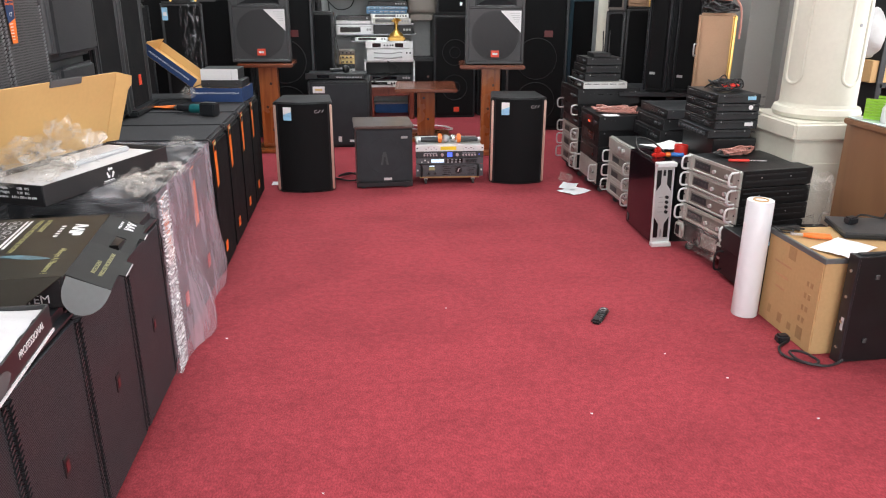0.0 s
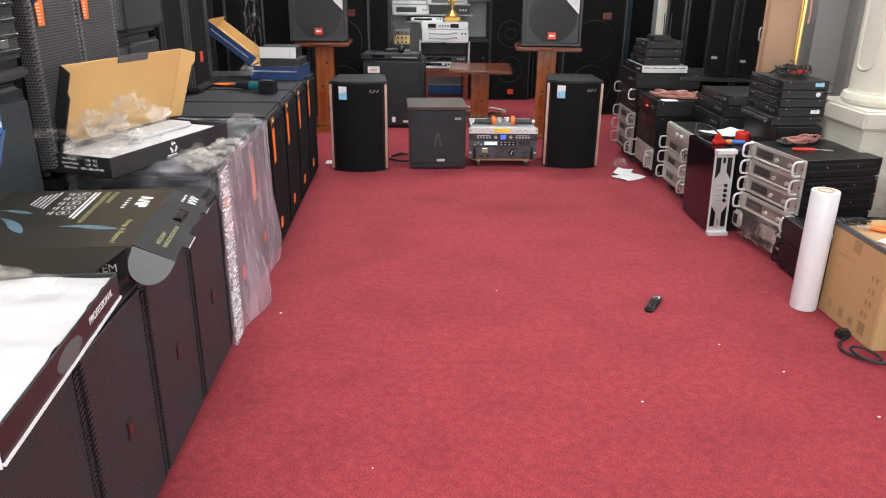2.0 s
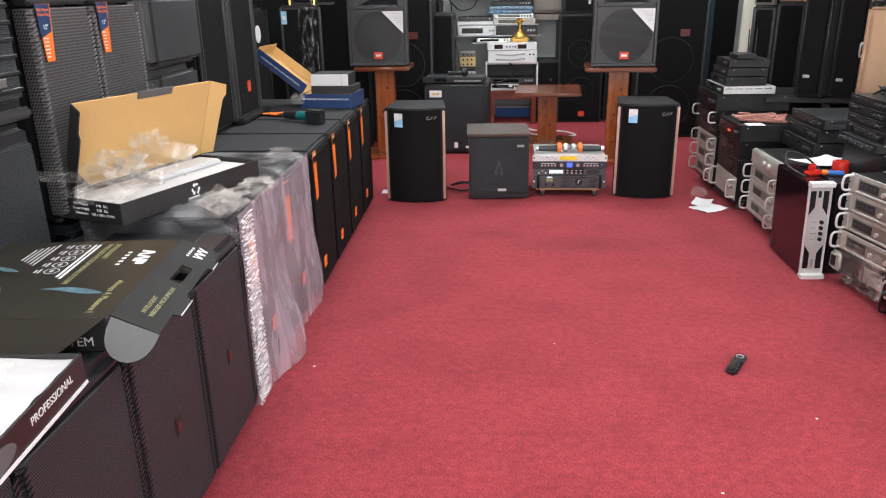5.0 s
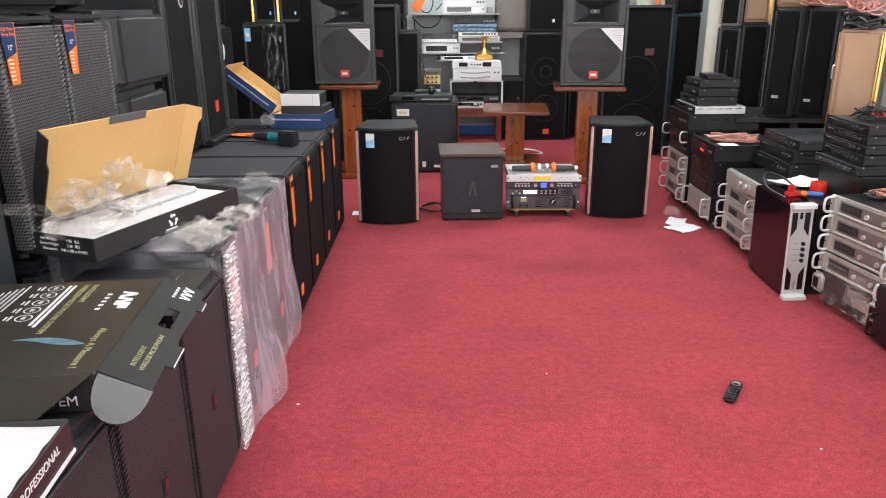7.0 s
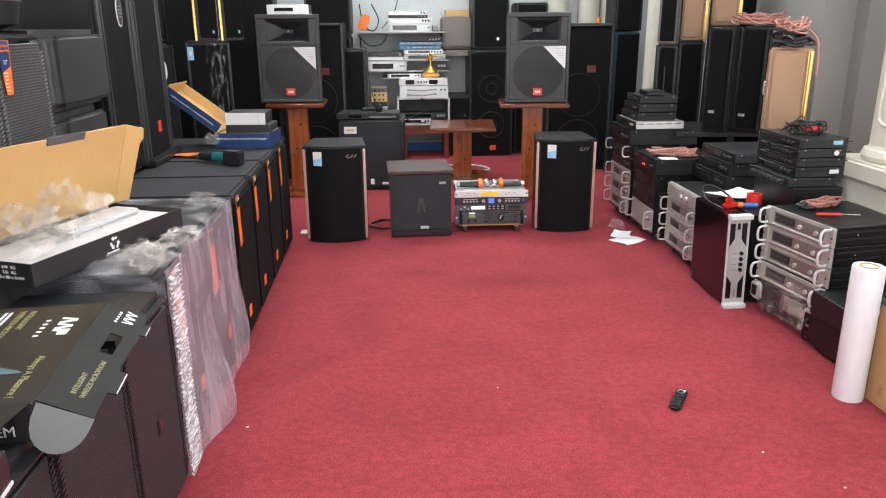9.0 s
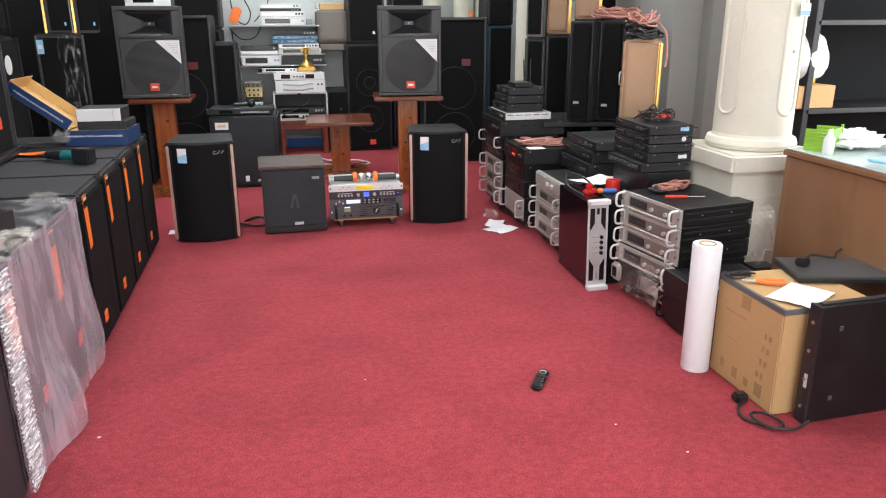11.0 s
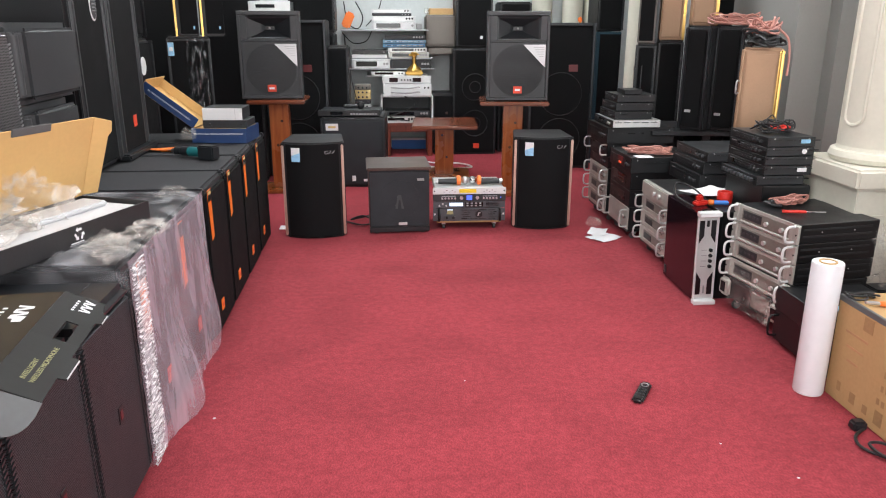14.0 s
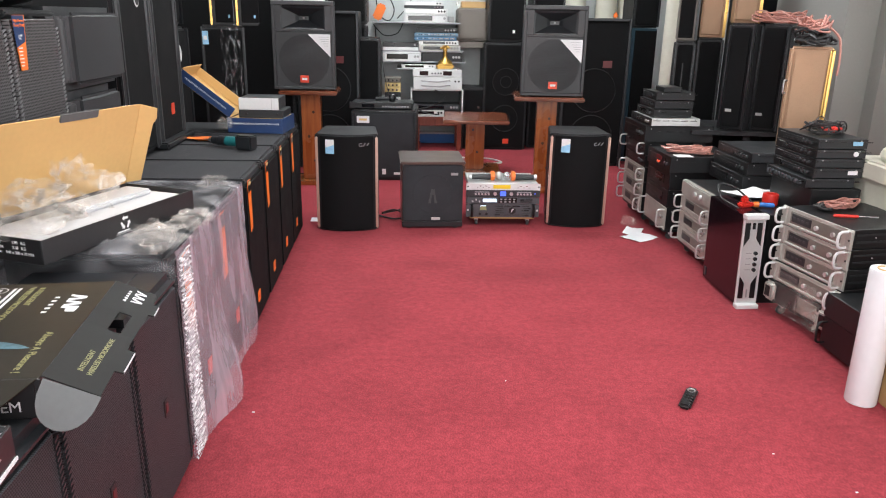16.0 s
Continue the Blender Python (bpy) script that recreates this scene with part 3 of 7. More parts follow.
def wedge(z, m_h, w, y, label):
    """A moulded monitor lying on its side: rounded shell, bowed cloth front, slim handle end."""
    t = thing("moulded_monitor", pose(0.03, y, z, 0, 0, 90), label, "loudspeaker", "stacked moulded monitors")
    e = w / 2
    part("cabinet", prism([(-e, 0.05), (-e + 0.07, 0.012), (e - 0.03, 0.008), (e, 0.03), (e - 0.04, 0.34), (-e + 0.03, 0.36)], 0, m_h, 0.03, 4), PALEBLACK, t, smooth=True)
    part("front_cloth", prism([(-e + 0.085, 0.0), (-e + 0.2, -0.012), (e - 0.12, -0.012), (e - 0.035, -0.002), (e - 0.03, 0.02), (-e + 0.085, 0.02)], 0.018, m_h - 0.018, 0.014, 3), MONCLOTH, t, "dark stretched cloth front", smooth=True)
    part("end_cap", cyl(0.03, m_h - 0.06, (-e + 0.045, 0.04, m_h / 2), seg=20, bev=0.01), PALEBLACK, t, smooth=True)
    return t


MONCLOTH = surf("dusty_black_cloth", (0.024, 0.025, 0.028), 0.6, var=0.3, scale=5, fine=300, bump=0.3)
t = thing("subwoofer", pose(0.02, 3.858, 0, 0, 0, 90), "black carpeted bass cabinet under stacked monitors", "subwoofer")
part("cabinet", box(0.305, 0.4, 0.772, (0, 0.21, 0), 0.008, 2), FELT, t)
part("front_cloth", box(0.27, 0.01, 0.7, (0, 0.004, 0.03), 0.003, 1), CLOTH, t)
wedge(0.775, 0.248, 0.46, 3.935, "dark moulded monitor on its side, under another")
wedge(1.026, 0.275, 0.54, 3.972, "dark moulded monitor on its side, on top of another")

# ---- carpeted bass cabinets with orange tags ----
TAGROW = "row of tagged bass cabinets along the aisle"


def tagged_sub(yy, w, x=0.51):
    t = thing("bass_cabinet", pose(x, yy, 0, 0, 0, 90), "black carpeted bass cabinet with orange hang tag and orange badge", "subwoofer", TAGROW)
    part("cabinet", box(w - 0.006, 0.86, 0.662, (0, 0.44, 0.004), 0.012, 3), FELT, t)
    part("front_grille", box(w - 0.03, 0.02, 0.61, (0, 0.006, 0.025), 0.006, 2), CLOTH, t)
    b = part("hang_tag", prism([(-w / 2 + 0.03, 0), (-w / 2 + 0.088, 0), (-w / 2 + 0.094, -0.205), (-w / 2 + 0.052, -0.215)], 0, 0.0015), ORANGE, t, "orange paper hang tag")
    b.matrix_local = pose(0, -0.006, 0.652, 90, 0, 0)
    part("tag_band", box(0.056, 0.045, 0.0008, (-w / 2 + 0.062, -0.026, 0.0015), 0), PARTS, b)
    part("tag_mark", box(0.042, 0.012, 0.0008, (-w / 2 + 0.062, -0.014, 0.0024), 0), CREAMPANEL, b)
    badge(t, -0.06, 0.125, 0.045, 0.048, ORANGE, -0.006, "badge", REDLOGO)
    for s in (-1, 1):
        part("corner", box(0.03, 0.03, 0.03, (s * (w / 2 - 0.016), 0.014, 0.636), 0.008, 2), BLACKSAT, t)
        part("foot", cyl(0.02, 0.008, (s * (w / 2 - 0.05), 0.06, 0), seg=12), RUBBER, t)
    return t


for k in range(4):
    tagged_sub(4.225 + 0.40 * k, 0.398)

# two cabinets bound together in stretch film
for k in range(2):
    t = thing("wrapped_bass_cabinet", pose(0.496, 3.325 + 0.452 * k, 0, 0, 0, 90), "black bass cabinet with orange tag, bound in clear stretch film", "subwoofer", "film-wrapped bass cabinets")
    w = 0.43
    part("cabinet", box(w, 0.44, 0.645, (0, 0.235, 0.004), 0.012, 2), BLACK, t)
    part("front_grille", box(w - 0.03, 0.016, 0.6, (0, 0.01, 0.02), 0.004, 1), CLOTH, t)
    b = part("hang_tag", prism([(-w / 2 + 0.10, 0), (-w / 2 + 0.165, 0), (-w / 2 + 0.17, -0.235), (-w / 2 + 0.11, -0.245)], 0, 0.0015), ORANGE, t, "orange paper tag under the film")
    b.matrix_local = pose(0, 0.0005, 0.62, 90, 0, 0)
    part("tag_band", box(0.06, 0.05, 0.0008, (-w / 2 + 0.134, -0.03, 0.0015), 0), PARTS, b)
    badge(t, 0.08 - 0.02 * k, 0.17, 0.045, 0.055, REDLOGO, 0.0)

FL, FD, FH = 0.905, 0.49, 0.668
t = thing("stretch_film_wrap", pose(0.508, 3.105, 0, 0, 0, 90), "creased clear stretch film wrapped round two bass cabinets", "film")


def film_front(u, v):
    x, z = FL * u, 0.004 + (FH - 0.008) * v
    out = 0.006 * noise.noise(Vector((x * 5, 0, z * 5))) + 0.004 * abs(noise.noise(Vector((x * 14 + z * 9, 1, z * 3)))) + 0.0025 * noise.noise(Vector((x * 40 + z * 25, 2, z * 9)))
    for cx, cz, rx, rz, amount in ((0.37, 0.03, 0.15, 0.24, 0.068), (0.87, 0.10, 0.10, 0.15, 0.032), (0.60, 0.27, 0.05, 0.06, 0.014)):
        out += amount * math.exp(-((x - cx) / rx) ** 2 - ((z - cz) / rz) ** 2)
    return Vector((x, -out - 0.001, z))


part("front_film", sheet(film_front, 90, 70), FILM, t, "milky film with slanting creases", smooth=True)


def film_end(x):
    def f(u, v):
        y, z = FD * u, 0.004 + (FH - 0.008) * v
        return Vector((x + 0.004 * noise.noise(Vector((y * 6, x, z * 30))), y, z))
    return f


part("end_film", sheet(film_end(0.0), 20, 60), FILMTOP, t, "clear film drawn over the end", smooth=True)
part("end_film", sheet(film_end(FL), 20, 60), FILMTOP, t, "clear film drawn over the end", smooth=True)


def film_lid(u, v):
    x, y = FL * u, FD * v
    e = min(u, 1 - u, v, 1 - v)
    return Vector((x, y, FH - 0.012 * max(0, 1 - e * 14) + 0.022 * abs(noise.noise(Vector((x * 8, y * 9, 3)))) + 0.008 * noise.noise(Vector((x * 26, y * 26, 4)))))


part("film_top", sheet(film_lid, 60, 40), FILMTOP, t, "loose film across the top", smooth=True)


def pleat(u, v):
    z = 0.008 + 0.645 * v
    q = 0.0035 * math.sin(v * 280 + 4 * noise.noise(Vector((u * 2, v * 9, 0)))) + 0.002 * noise.noise(Vector((u * 3, v * 40, 2)))
    return Vector((-0.006 + 0.112 * u + 0.0015 * noise.noise(Vector((v * 20, 0, 7))), -0.013 - q, z))


part("film_pleats", sheet(pleat, 14, 260), FILMH, t, "tightly bunched film pleats", smooth=True)
for cx, cy, w, d, h, sd in ((0.04, 0.05, 0.10, 0.09, 0.075, 4), (0.16, 0.11, 0.16, 0.16, 0.034, 6), (0.31, 0.03, 0.16, 0.10, 0.05, 9), (0.86, 0.10, 0.09, 0.10, 0.034, 12)):
    part("film_knot", crumple(w, d, h, (cx, cy, 0.655), sd, 0.9), BAG, t, "bunched loose film", smooth=True)

# tall cabinets that stand on the tagged row
def tall(name, x, yy, z, w, d, h, label, logo=None, rz=90, oval=False, mat=None, cloth=None, group="", lx=0.0, lz=0.12, trim=0.0):
    t = thing(name, pose(x, yy, z, 0, 0, rz), label, "loudspeaker", group)
    part("cabinet", box(w, d, h, (0, d / 2 + 0.012, 0), 0.014, 3), mat or BLACK, t, smooth=True)
    part("front_cloth", box(w - (0.09 if trim else 0.045), 0.022, h - 0.05, (0, 0.01, 0.025), 0.008, 2), cloth or CLOTH, t)
    for s in (-1, 1):
        tw = trim or 0.012
        part("side_trim", box(tw, 0.03, h - 0.02, (s * (w / 2 - tw / 2 - 0.004), 0.004, 0.01), tw * 0.35, 3), PALEBLACK if trim else mat or BLACKSAT, t, smooth=True)
    if logo:
        badge(t, lx, lz, 0.045, 0.055, logo, -0.003)
    if oval:
        b = cyl(0.5, 0.003, (0, 0, 0), "y", seg=36)
        b.transform(Matrix.Translation((lx, -0.003, 0.7)) @ Matrix.Diagonal((0.07, 1, 0.13, 1)))
        o = part("oval_sticker", b, WHITE, t)
        b = cyl(0.5, 0.002, (0, 0, 0), "y", seg=36)
        b.transform(Matrix.Translation((lx, -0.0052, 0.7)) @ Matrix.Diagonal((0.058, 1, 0.115, 1)))
        part("oval_print", b, PARTS, o)
        for j in range(4):
            part("print_line", box(0.034, 0.001, 0.005, (lx, -0.0068, 0.675 + 0.014 * j), 0), GREY, o)
    return t


tall("tall_loudspeaker", 0.0, 4.46, 0.672, 0.395, 0.38, 1.1, "tall black loudspeaker with white oval sticker, on bass cabinets", oval=True, trim=0.035, lx=0.05)
t = tall("tall_loudspeaker", 0.0, 4.87, 0.672, 0.40, 0.38, 1.1, "tall black loudspeaker with small orange badge, on bass cabinets", REDLOGO, lx=0.015, lz=0.163, trim=0.035)
part("plinth_lip", box(0.44, 0.06, 0.03, (0, -0.01, 0.0), 0.008, 2), BLACKSAT, t)
t = tall("tall_loudspeaker", -0.26, 5.30, 0.672, 0.42, 0.30, 1.1, "tall black loudspeaker set back against the wall", DARKRED, lx=0.05, lz=0.18)
t = tall("tall_loudspeaker", -0.25, 5.90, 0.0, 0.5, 0.4, 1.2, "tall black floor loudspeaker with white round sticker", rz=90)
part("round_sticker", cyl(0.055, 0.003, (0.03, -0.003, 1.04), "y", seg=36), WHITE, t)
tall("small_loudspeaker", -0.27, 5.90, 1.204, 0.3, 0.3, 0.5, "small black loudspeaker with white plate on a tall one", GREY, rz=80, lz=0.08)
t = tall("tall_loudspeaker", -0.13, 6.62, 0.0, 0.30, 0.4, 1.2, "tall black loudspeaker wrapped in clear film", rz=14)


def tallfilm(u, v):
    x = -0.02 + 0.14 * u
    z = 0.5 + 0.69 * v
    return Vector((x, -0.016 - 0.016 * abs(noise.noise(Vector((x * 26, z * 9, 5)))), z))


part("film", sheet(tallfilm, 30, 20), film_material("tall_film", (0.85, 0.87, 0.88), 0.0, 0.5, (26, 5, 5), 0.15, 1.6, 7, 0.0, (0.5, 0.8)), t, "clear film with bright upright creases", smooth=True)
badge(t, -0.12, 1.12, 0.04, 0.09, SKYBLUE, -0.03, "sticker", WHITE)
for k in range(2):
    g = thing("gold_trimmed_loudspeaker", pose(-0.13 + 0.17 * k, 6.62 + 0.04 * k, 1.204, 0, 0, 14), "small black loudspeaker with bright gold edge strip", "loudspeaker", "gold-trimmed loudspeakers")
    part("cabinet", box(0.162, 0.3, 0.5, (0, 0.16, 0), 0.008, 2), BLACK, g)
    part("front_cloth", box(0.12, 0.012, 0.46, (0.02, 0.004, 0.02), 0.004, 1), CLOTH, g)
    part("gold_strip", box(0.014, 0.016, 0.5, (-0.07, 0.0, 0), 0.004, 2), GOLD, g)
    badge(g, 0.05, 0.06, 0.012, 0.022, SKYBLUE, -0.004)
tall("tall_loudspeaker", 0.03, 7.35, 0.0, 0.44, 0.4, 1.62, "tall black floor loudspeaker in the back corner", rz=5)
tall("tall_loudspeaker", -0.45, 7.3, 0.0, 0.5, 0.4, 1.75, "tall black floor loudspeaker in the back corner", rz=30)

# ---- cartons on the aisle row ----
def open_carton():
    """Long black microphone carton with its tan lid raised."""
    t = thing("open_carton", pose(0.222, 2.975, 0.668, 0, 0, 69), "open black carton, tan inside, with white foam and clear bags", "carton")
    L, D, Hh, w = 0.62, 0.265, 0.066, 0.004
    part("base", box(L, D, w, (L / 2, D / 2, 0), 0.0008, 1), BLACKCARD, t)
    fr = part("front_wall", box(L, w, Hh, (L / 2, w / 2, 0), 0.0008, 1), BLACKCARD, t)
    part("back_wall", box(L, w, Hh, (L / 2, D - w / 2, 0), 0.0008, 1), BLACKCARD, t)
    sd = part("side_wall", box(w, D - 2 * w, Hh, (w / 2, D / 2, 0), 0.0008, 1), BLACKCARD, t)
    part("side_wall", box(w, D - 2 * w, Hh, (L - w / 2, D / 2, 0), 0.0008, 1), BLACKCARD, t)
    part("foam_tray", box(L - 0.03, D - 0.03, 0.05, (L / 2, D / 2, 0.004), 0.006, 2), FOAMWHITE, t, "white foam tray")
    part("foam_block", box(0.3, 0.1, 0.018, (0.42, 0.17, 0.054), 0.006, 2), FOAMWHITE, t)
    # recycling mark: three bent arrows
    for k in range(3):
        a = radians(90 + 120 * k)
        b = prism([(-0.011, -0.0035), (0.004, -0.0035), (0.004, -0.008), (0.012, 0), (0.004, 0.008), (0.004, 0.0035), (-0.011, 0.0035)], 0, 0.0006)
        ob = part("recycling_arrow", b, WHITE, fr)
        ob.matrix_local = pose(0.30 + 0.0135 * math.cos(a), -0.0004, 0.038 + 0.0135 * math.sin(a), 90, 0, 0) @ pose(0, 0, 0, 0, 0, math.degrees(a) + 90)
    part("print_line", box(0.05, 0.001, 0.003, (0.29, -0.0005, 0.013), 0), WHITE, fr)
    part("print_line", box(0.06, 0.001, 0.003, (0.29, -0.0005, 0.008), 0), GREY, fr)
    for j, (a, c) in enumerate((("Net Weight:", "1.90   KG"), ("Gross Weight:", "2.30   KG"), ("Dimension:", "540 x 380 x 70 MM"))):
        text("lettering", a, 0.0115, WHITE, sd, pose(-0.0006, 0.16, 0.052 - 0.014 * j, 90, 0, -90))
        text("lettering", c, 0.0115, WHITE, sd, pose(-0.0006, 0.075, 0.052 - 0.014 * j, 90, 0, -90))
    # lid: hinged at the back, leaning over
    lid = part("lid", box(L - 0.04, w, 0.285, (L / 2 + 0.02, w / 2, 0), 0.001, 1), CARDIN, t, "raised tan carton lid")
    lid.matrix_local = pose(0, D, Hh, 19, 0, 0)
    part("lid_skin", box(L - 0.04, 0.0012, 0.285, (L / 2 + 0.02, w + 0.0012, 0), 0), BLACKCARD, lid)
    part("tuck_flap", box(0.15, 0.006, 0.028, (0.36, -0.001, 0.264), 0.006, 2), GREYCARD, lid, "grey tuck flap")
    b = prism([(0, 0.004), (0.05, 0.012), (0.055, 0.22), (0.065, 0.24), (0.06, 0.275), (0.0, 0.285)], 0, 0.004)
    f = part("lid_ear", b, CARDIN, lid)
    f.matrix_local = pose(L, 0.002, 0, 0, 0, -25) @ pose(0, 0, 0, 90, 0, 0)
    b = prism([(0, 0.004), (0.06, 0.01), (0.065, 0.2), (0.05, 0.215), (0.05, 0.28), (0.0, 0.285)], 0, 0.004)
    f = part("lid_ear", b, BLACKCARD, lid)
    f.matrix_local = pose(0.042, 0.002, 0, 0, 0, -105) @ pose(0, 0, 0, 90, 0, 0)
    return t


open_carton()
t = tagged(part("plastic_bag", crumple(0.30, 0.18, 0.11, (0, 0, 0), 3, 1.0), BAG, None, smooth=True), "crumpled clear plastic bag in an open carton", "bag")
t.matrix_world = pose(0.115, 3.12, 0.722, 0, 0, 62)
t = tagged(part("plastic_bag", crumple(0.20, 0.12, 0.135, (0, 0, 0), 8, 1.1), BAG, None, smooth=True), "crumpled clear plastic bag in an open carton", "bag")
t.matrix_world = pose(0.175, 3.315, 0.722, 0, 0, 66)


PICTURE = surf("dim_blue_print", (0.10, 0.19, 0.23), 0.4, var=0.6, scale=30)


def flat_carton():
    """Black printed carton lying flat, its dark end flap raised over the aisle with a rounded grey tab."""
    t = thing("flat_carton", pose(0.468, 2.80, 0.617, 0, 0, -84.6), "flat black printed carton with slotted end flap hanging open", "carton")
    L, W, Hh = 0.487, 0.44, 0.073
    body = part("body", box(L, W, Hh, (L / 2, -W / 2, 0), 0.002, 1), BLACKCARD, t)
    part("top_print", box(L - 0.004, W - 0.004, 0.0012, (L / 2, -W / 2, Hh - 0.0004), 0), TOPCARD, body)
    z = Hh + 0.0012
    # maker's mark as leaning strokes on a short base line
    for j, (a, c) in enumerate(((0.0, 0.036), (0.034, 0.034), (0.066, 0.036))):
        b = prism([(0, 0), (0.010, 0), (0.020, 0.026), (0.024, 0.0), (0.036, 0), (0.026, c), (0.014, c)] if j < 2 else [(0, 0), (0.012, 0), (0.016, 0.012), (0.034, 0.014), (0.036, 0.034), (0.006, c)], 0, 0.0006)
        s = part("mark_stroke", b, WHITE, body)
        s.matrix_local = pose(0.082 + a, -0.072, z)
    for j in range(5):
        part("mark_dot", box(0.008, 0.010, 0.0006, (0.098 + 0.021 * j, -0.098, z), 0), WHITE, body)
    text("lettering", "Always A Pleasure !", 0.022, OLIVE, body, pose(0.375, -0.050, z))
    text("lettering", "INTELLIGENT", 0.018, OLIVE, body, pose(0.085, -0.150, z))
    text("lettering", "WIRELESS MICROPHONE SYSTEM", 0.0185, OLIVE, body, pose(0.165, -0.172, z))
    part("print_line", box(0.235, 0.006, 0.0006, (0.150, -0.196, z), 0), WHITE, body)
    part("print_line", box(0.225, 0.006, 0.0006, (0.145, -0.207, z), 0), WHITE, body)
    for j in range(5):
        o = part("icon_ring", _ring(0.0175, 0.0022), WHITE, body)
        o.matrix_local = pose(0.045 + 0.043 * j, -0.236, z)
        part("icon", box(0.014, 0.008, 0.0006, (0.045 + 0.043 * j, -0.236, z), 0), PALEGREY, o).matrix_local = pose(-0.045 - 0.043 * j, 0.236, -z)
        part("print_line", box(0.026, 0.005, 0.0006, (0.045 + 0.043 * j, -0.264, z), 0), PALEGREY, body)
        part("print_line", box(0.018, 0.004, 0.0006, (0.045 + 0.043 * j, -0.273, z), 0), PALEGREY, body)
    for j in range(5):
        part("print_line", box(0.15 - 0.018 * j, 0.004, 0.0006, (0.10, -0.300 - 0.011 * j, z), 0), PALEGREY, body)
    for cx, cy, a, k in ((0.345, -0.135, 78, 1.0), (0.31, -0.33, 38, 1.1), (0.20, -0.36, 70, 0.7)):
        pts = [(k * (-0.075 + 0.15 * q / 12), k * 0.019 * math.sin(math.pi * q / 12) ** 0.8) for q in range(13)] + [(k * (0.075 - 0.15 * q / 12), -k * 0.006 * math.sin(math.pi * q / 12) - k * 0.004 * math.sin(2 * math.pi * q / 12)) for q in range(1, 12)]
        o = part("pictured_microphone", prism(pts, 0, 0.0006), PICTURE, body)
        o.matrix_local = pose(cx, cy, z, 0, 0, a)
    # slotted end flap along the aisle side: four strips round a real slot
    def strip(pts):
        return prism(pts, 0, 0.003)
    fl = part("end_flap", strip([(0.004, 0), (0.15, 0), (0.15, 0.1), (0.118, 0.1), (0.113, 0.113), (0.062, 0.113), (0.058, 0.1), (0.004, 0.094)]), FLAPCARD, t, "dark card end flap with slot")
    fl.matrix_local = pose(0, 0, Hh, -25, 0, 0)
    part("flap_strip", strip([(0.15, 0), (0.245, 0), (0.245, 0.045), (0.15, 0.045)]), FLAPCARD, fl)
    part("flap_strip", strip([(0.15, 0.072), (0.245, 0.072), (0.245, 0.1), (0.15, 0.1)]), FLAPCARD, fl)
    part("flap_strip", strip([(0.245, 0), (0.48, 0), (0.485, 0.102), (0.39, 0.1), (0.386, 0.117), (0.30, 0.117), (0.296, 0.1), (0.245, 0.1)]), FLAPCARD, fl)
    for x0, x1, y in ((0.064, 0.112, 0.1125), (0.302, 0.384, 0.1165)):
        part("cut_edge", box(x1 - x0, 0.0025, 0.0034, ((x0 + x1) / 2, y, 0), 0), PALEGREY, fl)
    for j in range(3):
        b = prism([(0, 0), (0.006, 0), (0.013, 0.017), (0.016, 0), (0.022, 0), (0.016, 0.024), (0.009, 0.024)], 0, 0.0006)
        part("mark_stroke", b, WHITE, fl).matrix_local = pose(0.018 + 0.023 * j, 0.052, 0.0031)
    for j in range(5):
        part("mark_dot", box(0.007, 0.006, 0.0006, (0.036 + 0.013 * j, 0.040, 0.0031), 0), WHITE, fl)
    text("lettering", "INTELLIGENT", 0.014, OLIVE, fl, pose(0.385, 0.048, 0.0032, 0, 0, 180))
    text("lettering", "WIRELESS MICROPHONE", 0.014, OLIVE, fl, pose(0.355, 0.066, 0.0032, 0, 0, 180))
    # rounded grey tab folded down from the near end of the flap
    pts = [(0.0, 0.004)] + [(0.075 * math.sin(math.pi * q / 12) ** 0.75, 0.004 + 0.1 * (0.5 - 0.5 * math.cos(math.pi * q / 12))) for q in range(1, 12)] + [(0.0, 0.104)]
    tab = part("tuck_tab", prism(pts, 0, 0.003), GREYCARD, fl, "rounded pale grey tuck tab")
    tab.matrix_local = pose(0.484, 0, 0.001, 0, 58, 0)
    sd = part("side_wall", box(0.004, W - 0.02, 0.066, (L + 0.002, -W / 2, 0), 0.001, 1), BLACKCARD, t)
    text("lettering", "SYSTEM", 0.028, WHITE, sd, pose(L + 0.0046, -0.082, 0.022, 90, 0, 90))
    # lid's near edge flap, sloping down towards the foam carton
    nf = part("edge_flap", prism([(-W, 0), (-0.004, 0), (-0.075, -0.085), (-W, -0.085)], 0, 0.003), TOPCARD, t, "sloping dark card flap")
    nf.matrix_local = pose(L + 0.004, 0, Hh, 0, 30, 0) @ pose(0, 0, 0, 0, 0, 90)
    return t


DARKSLOT = surf("dark_maroon_slot", (0.02, 0.004, 0.006), 0.8)


def _ring(r, w):
    return sheet(lambda u, v: Vector(((r - w * v) * math.cos(2 * math.pi * u), (r - w * v) * math.sin(2 * math.pi * u), 0)), 20, 1, True)


flat_carton()


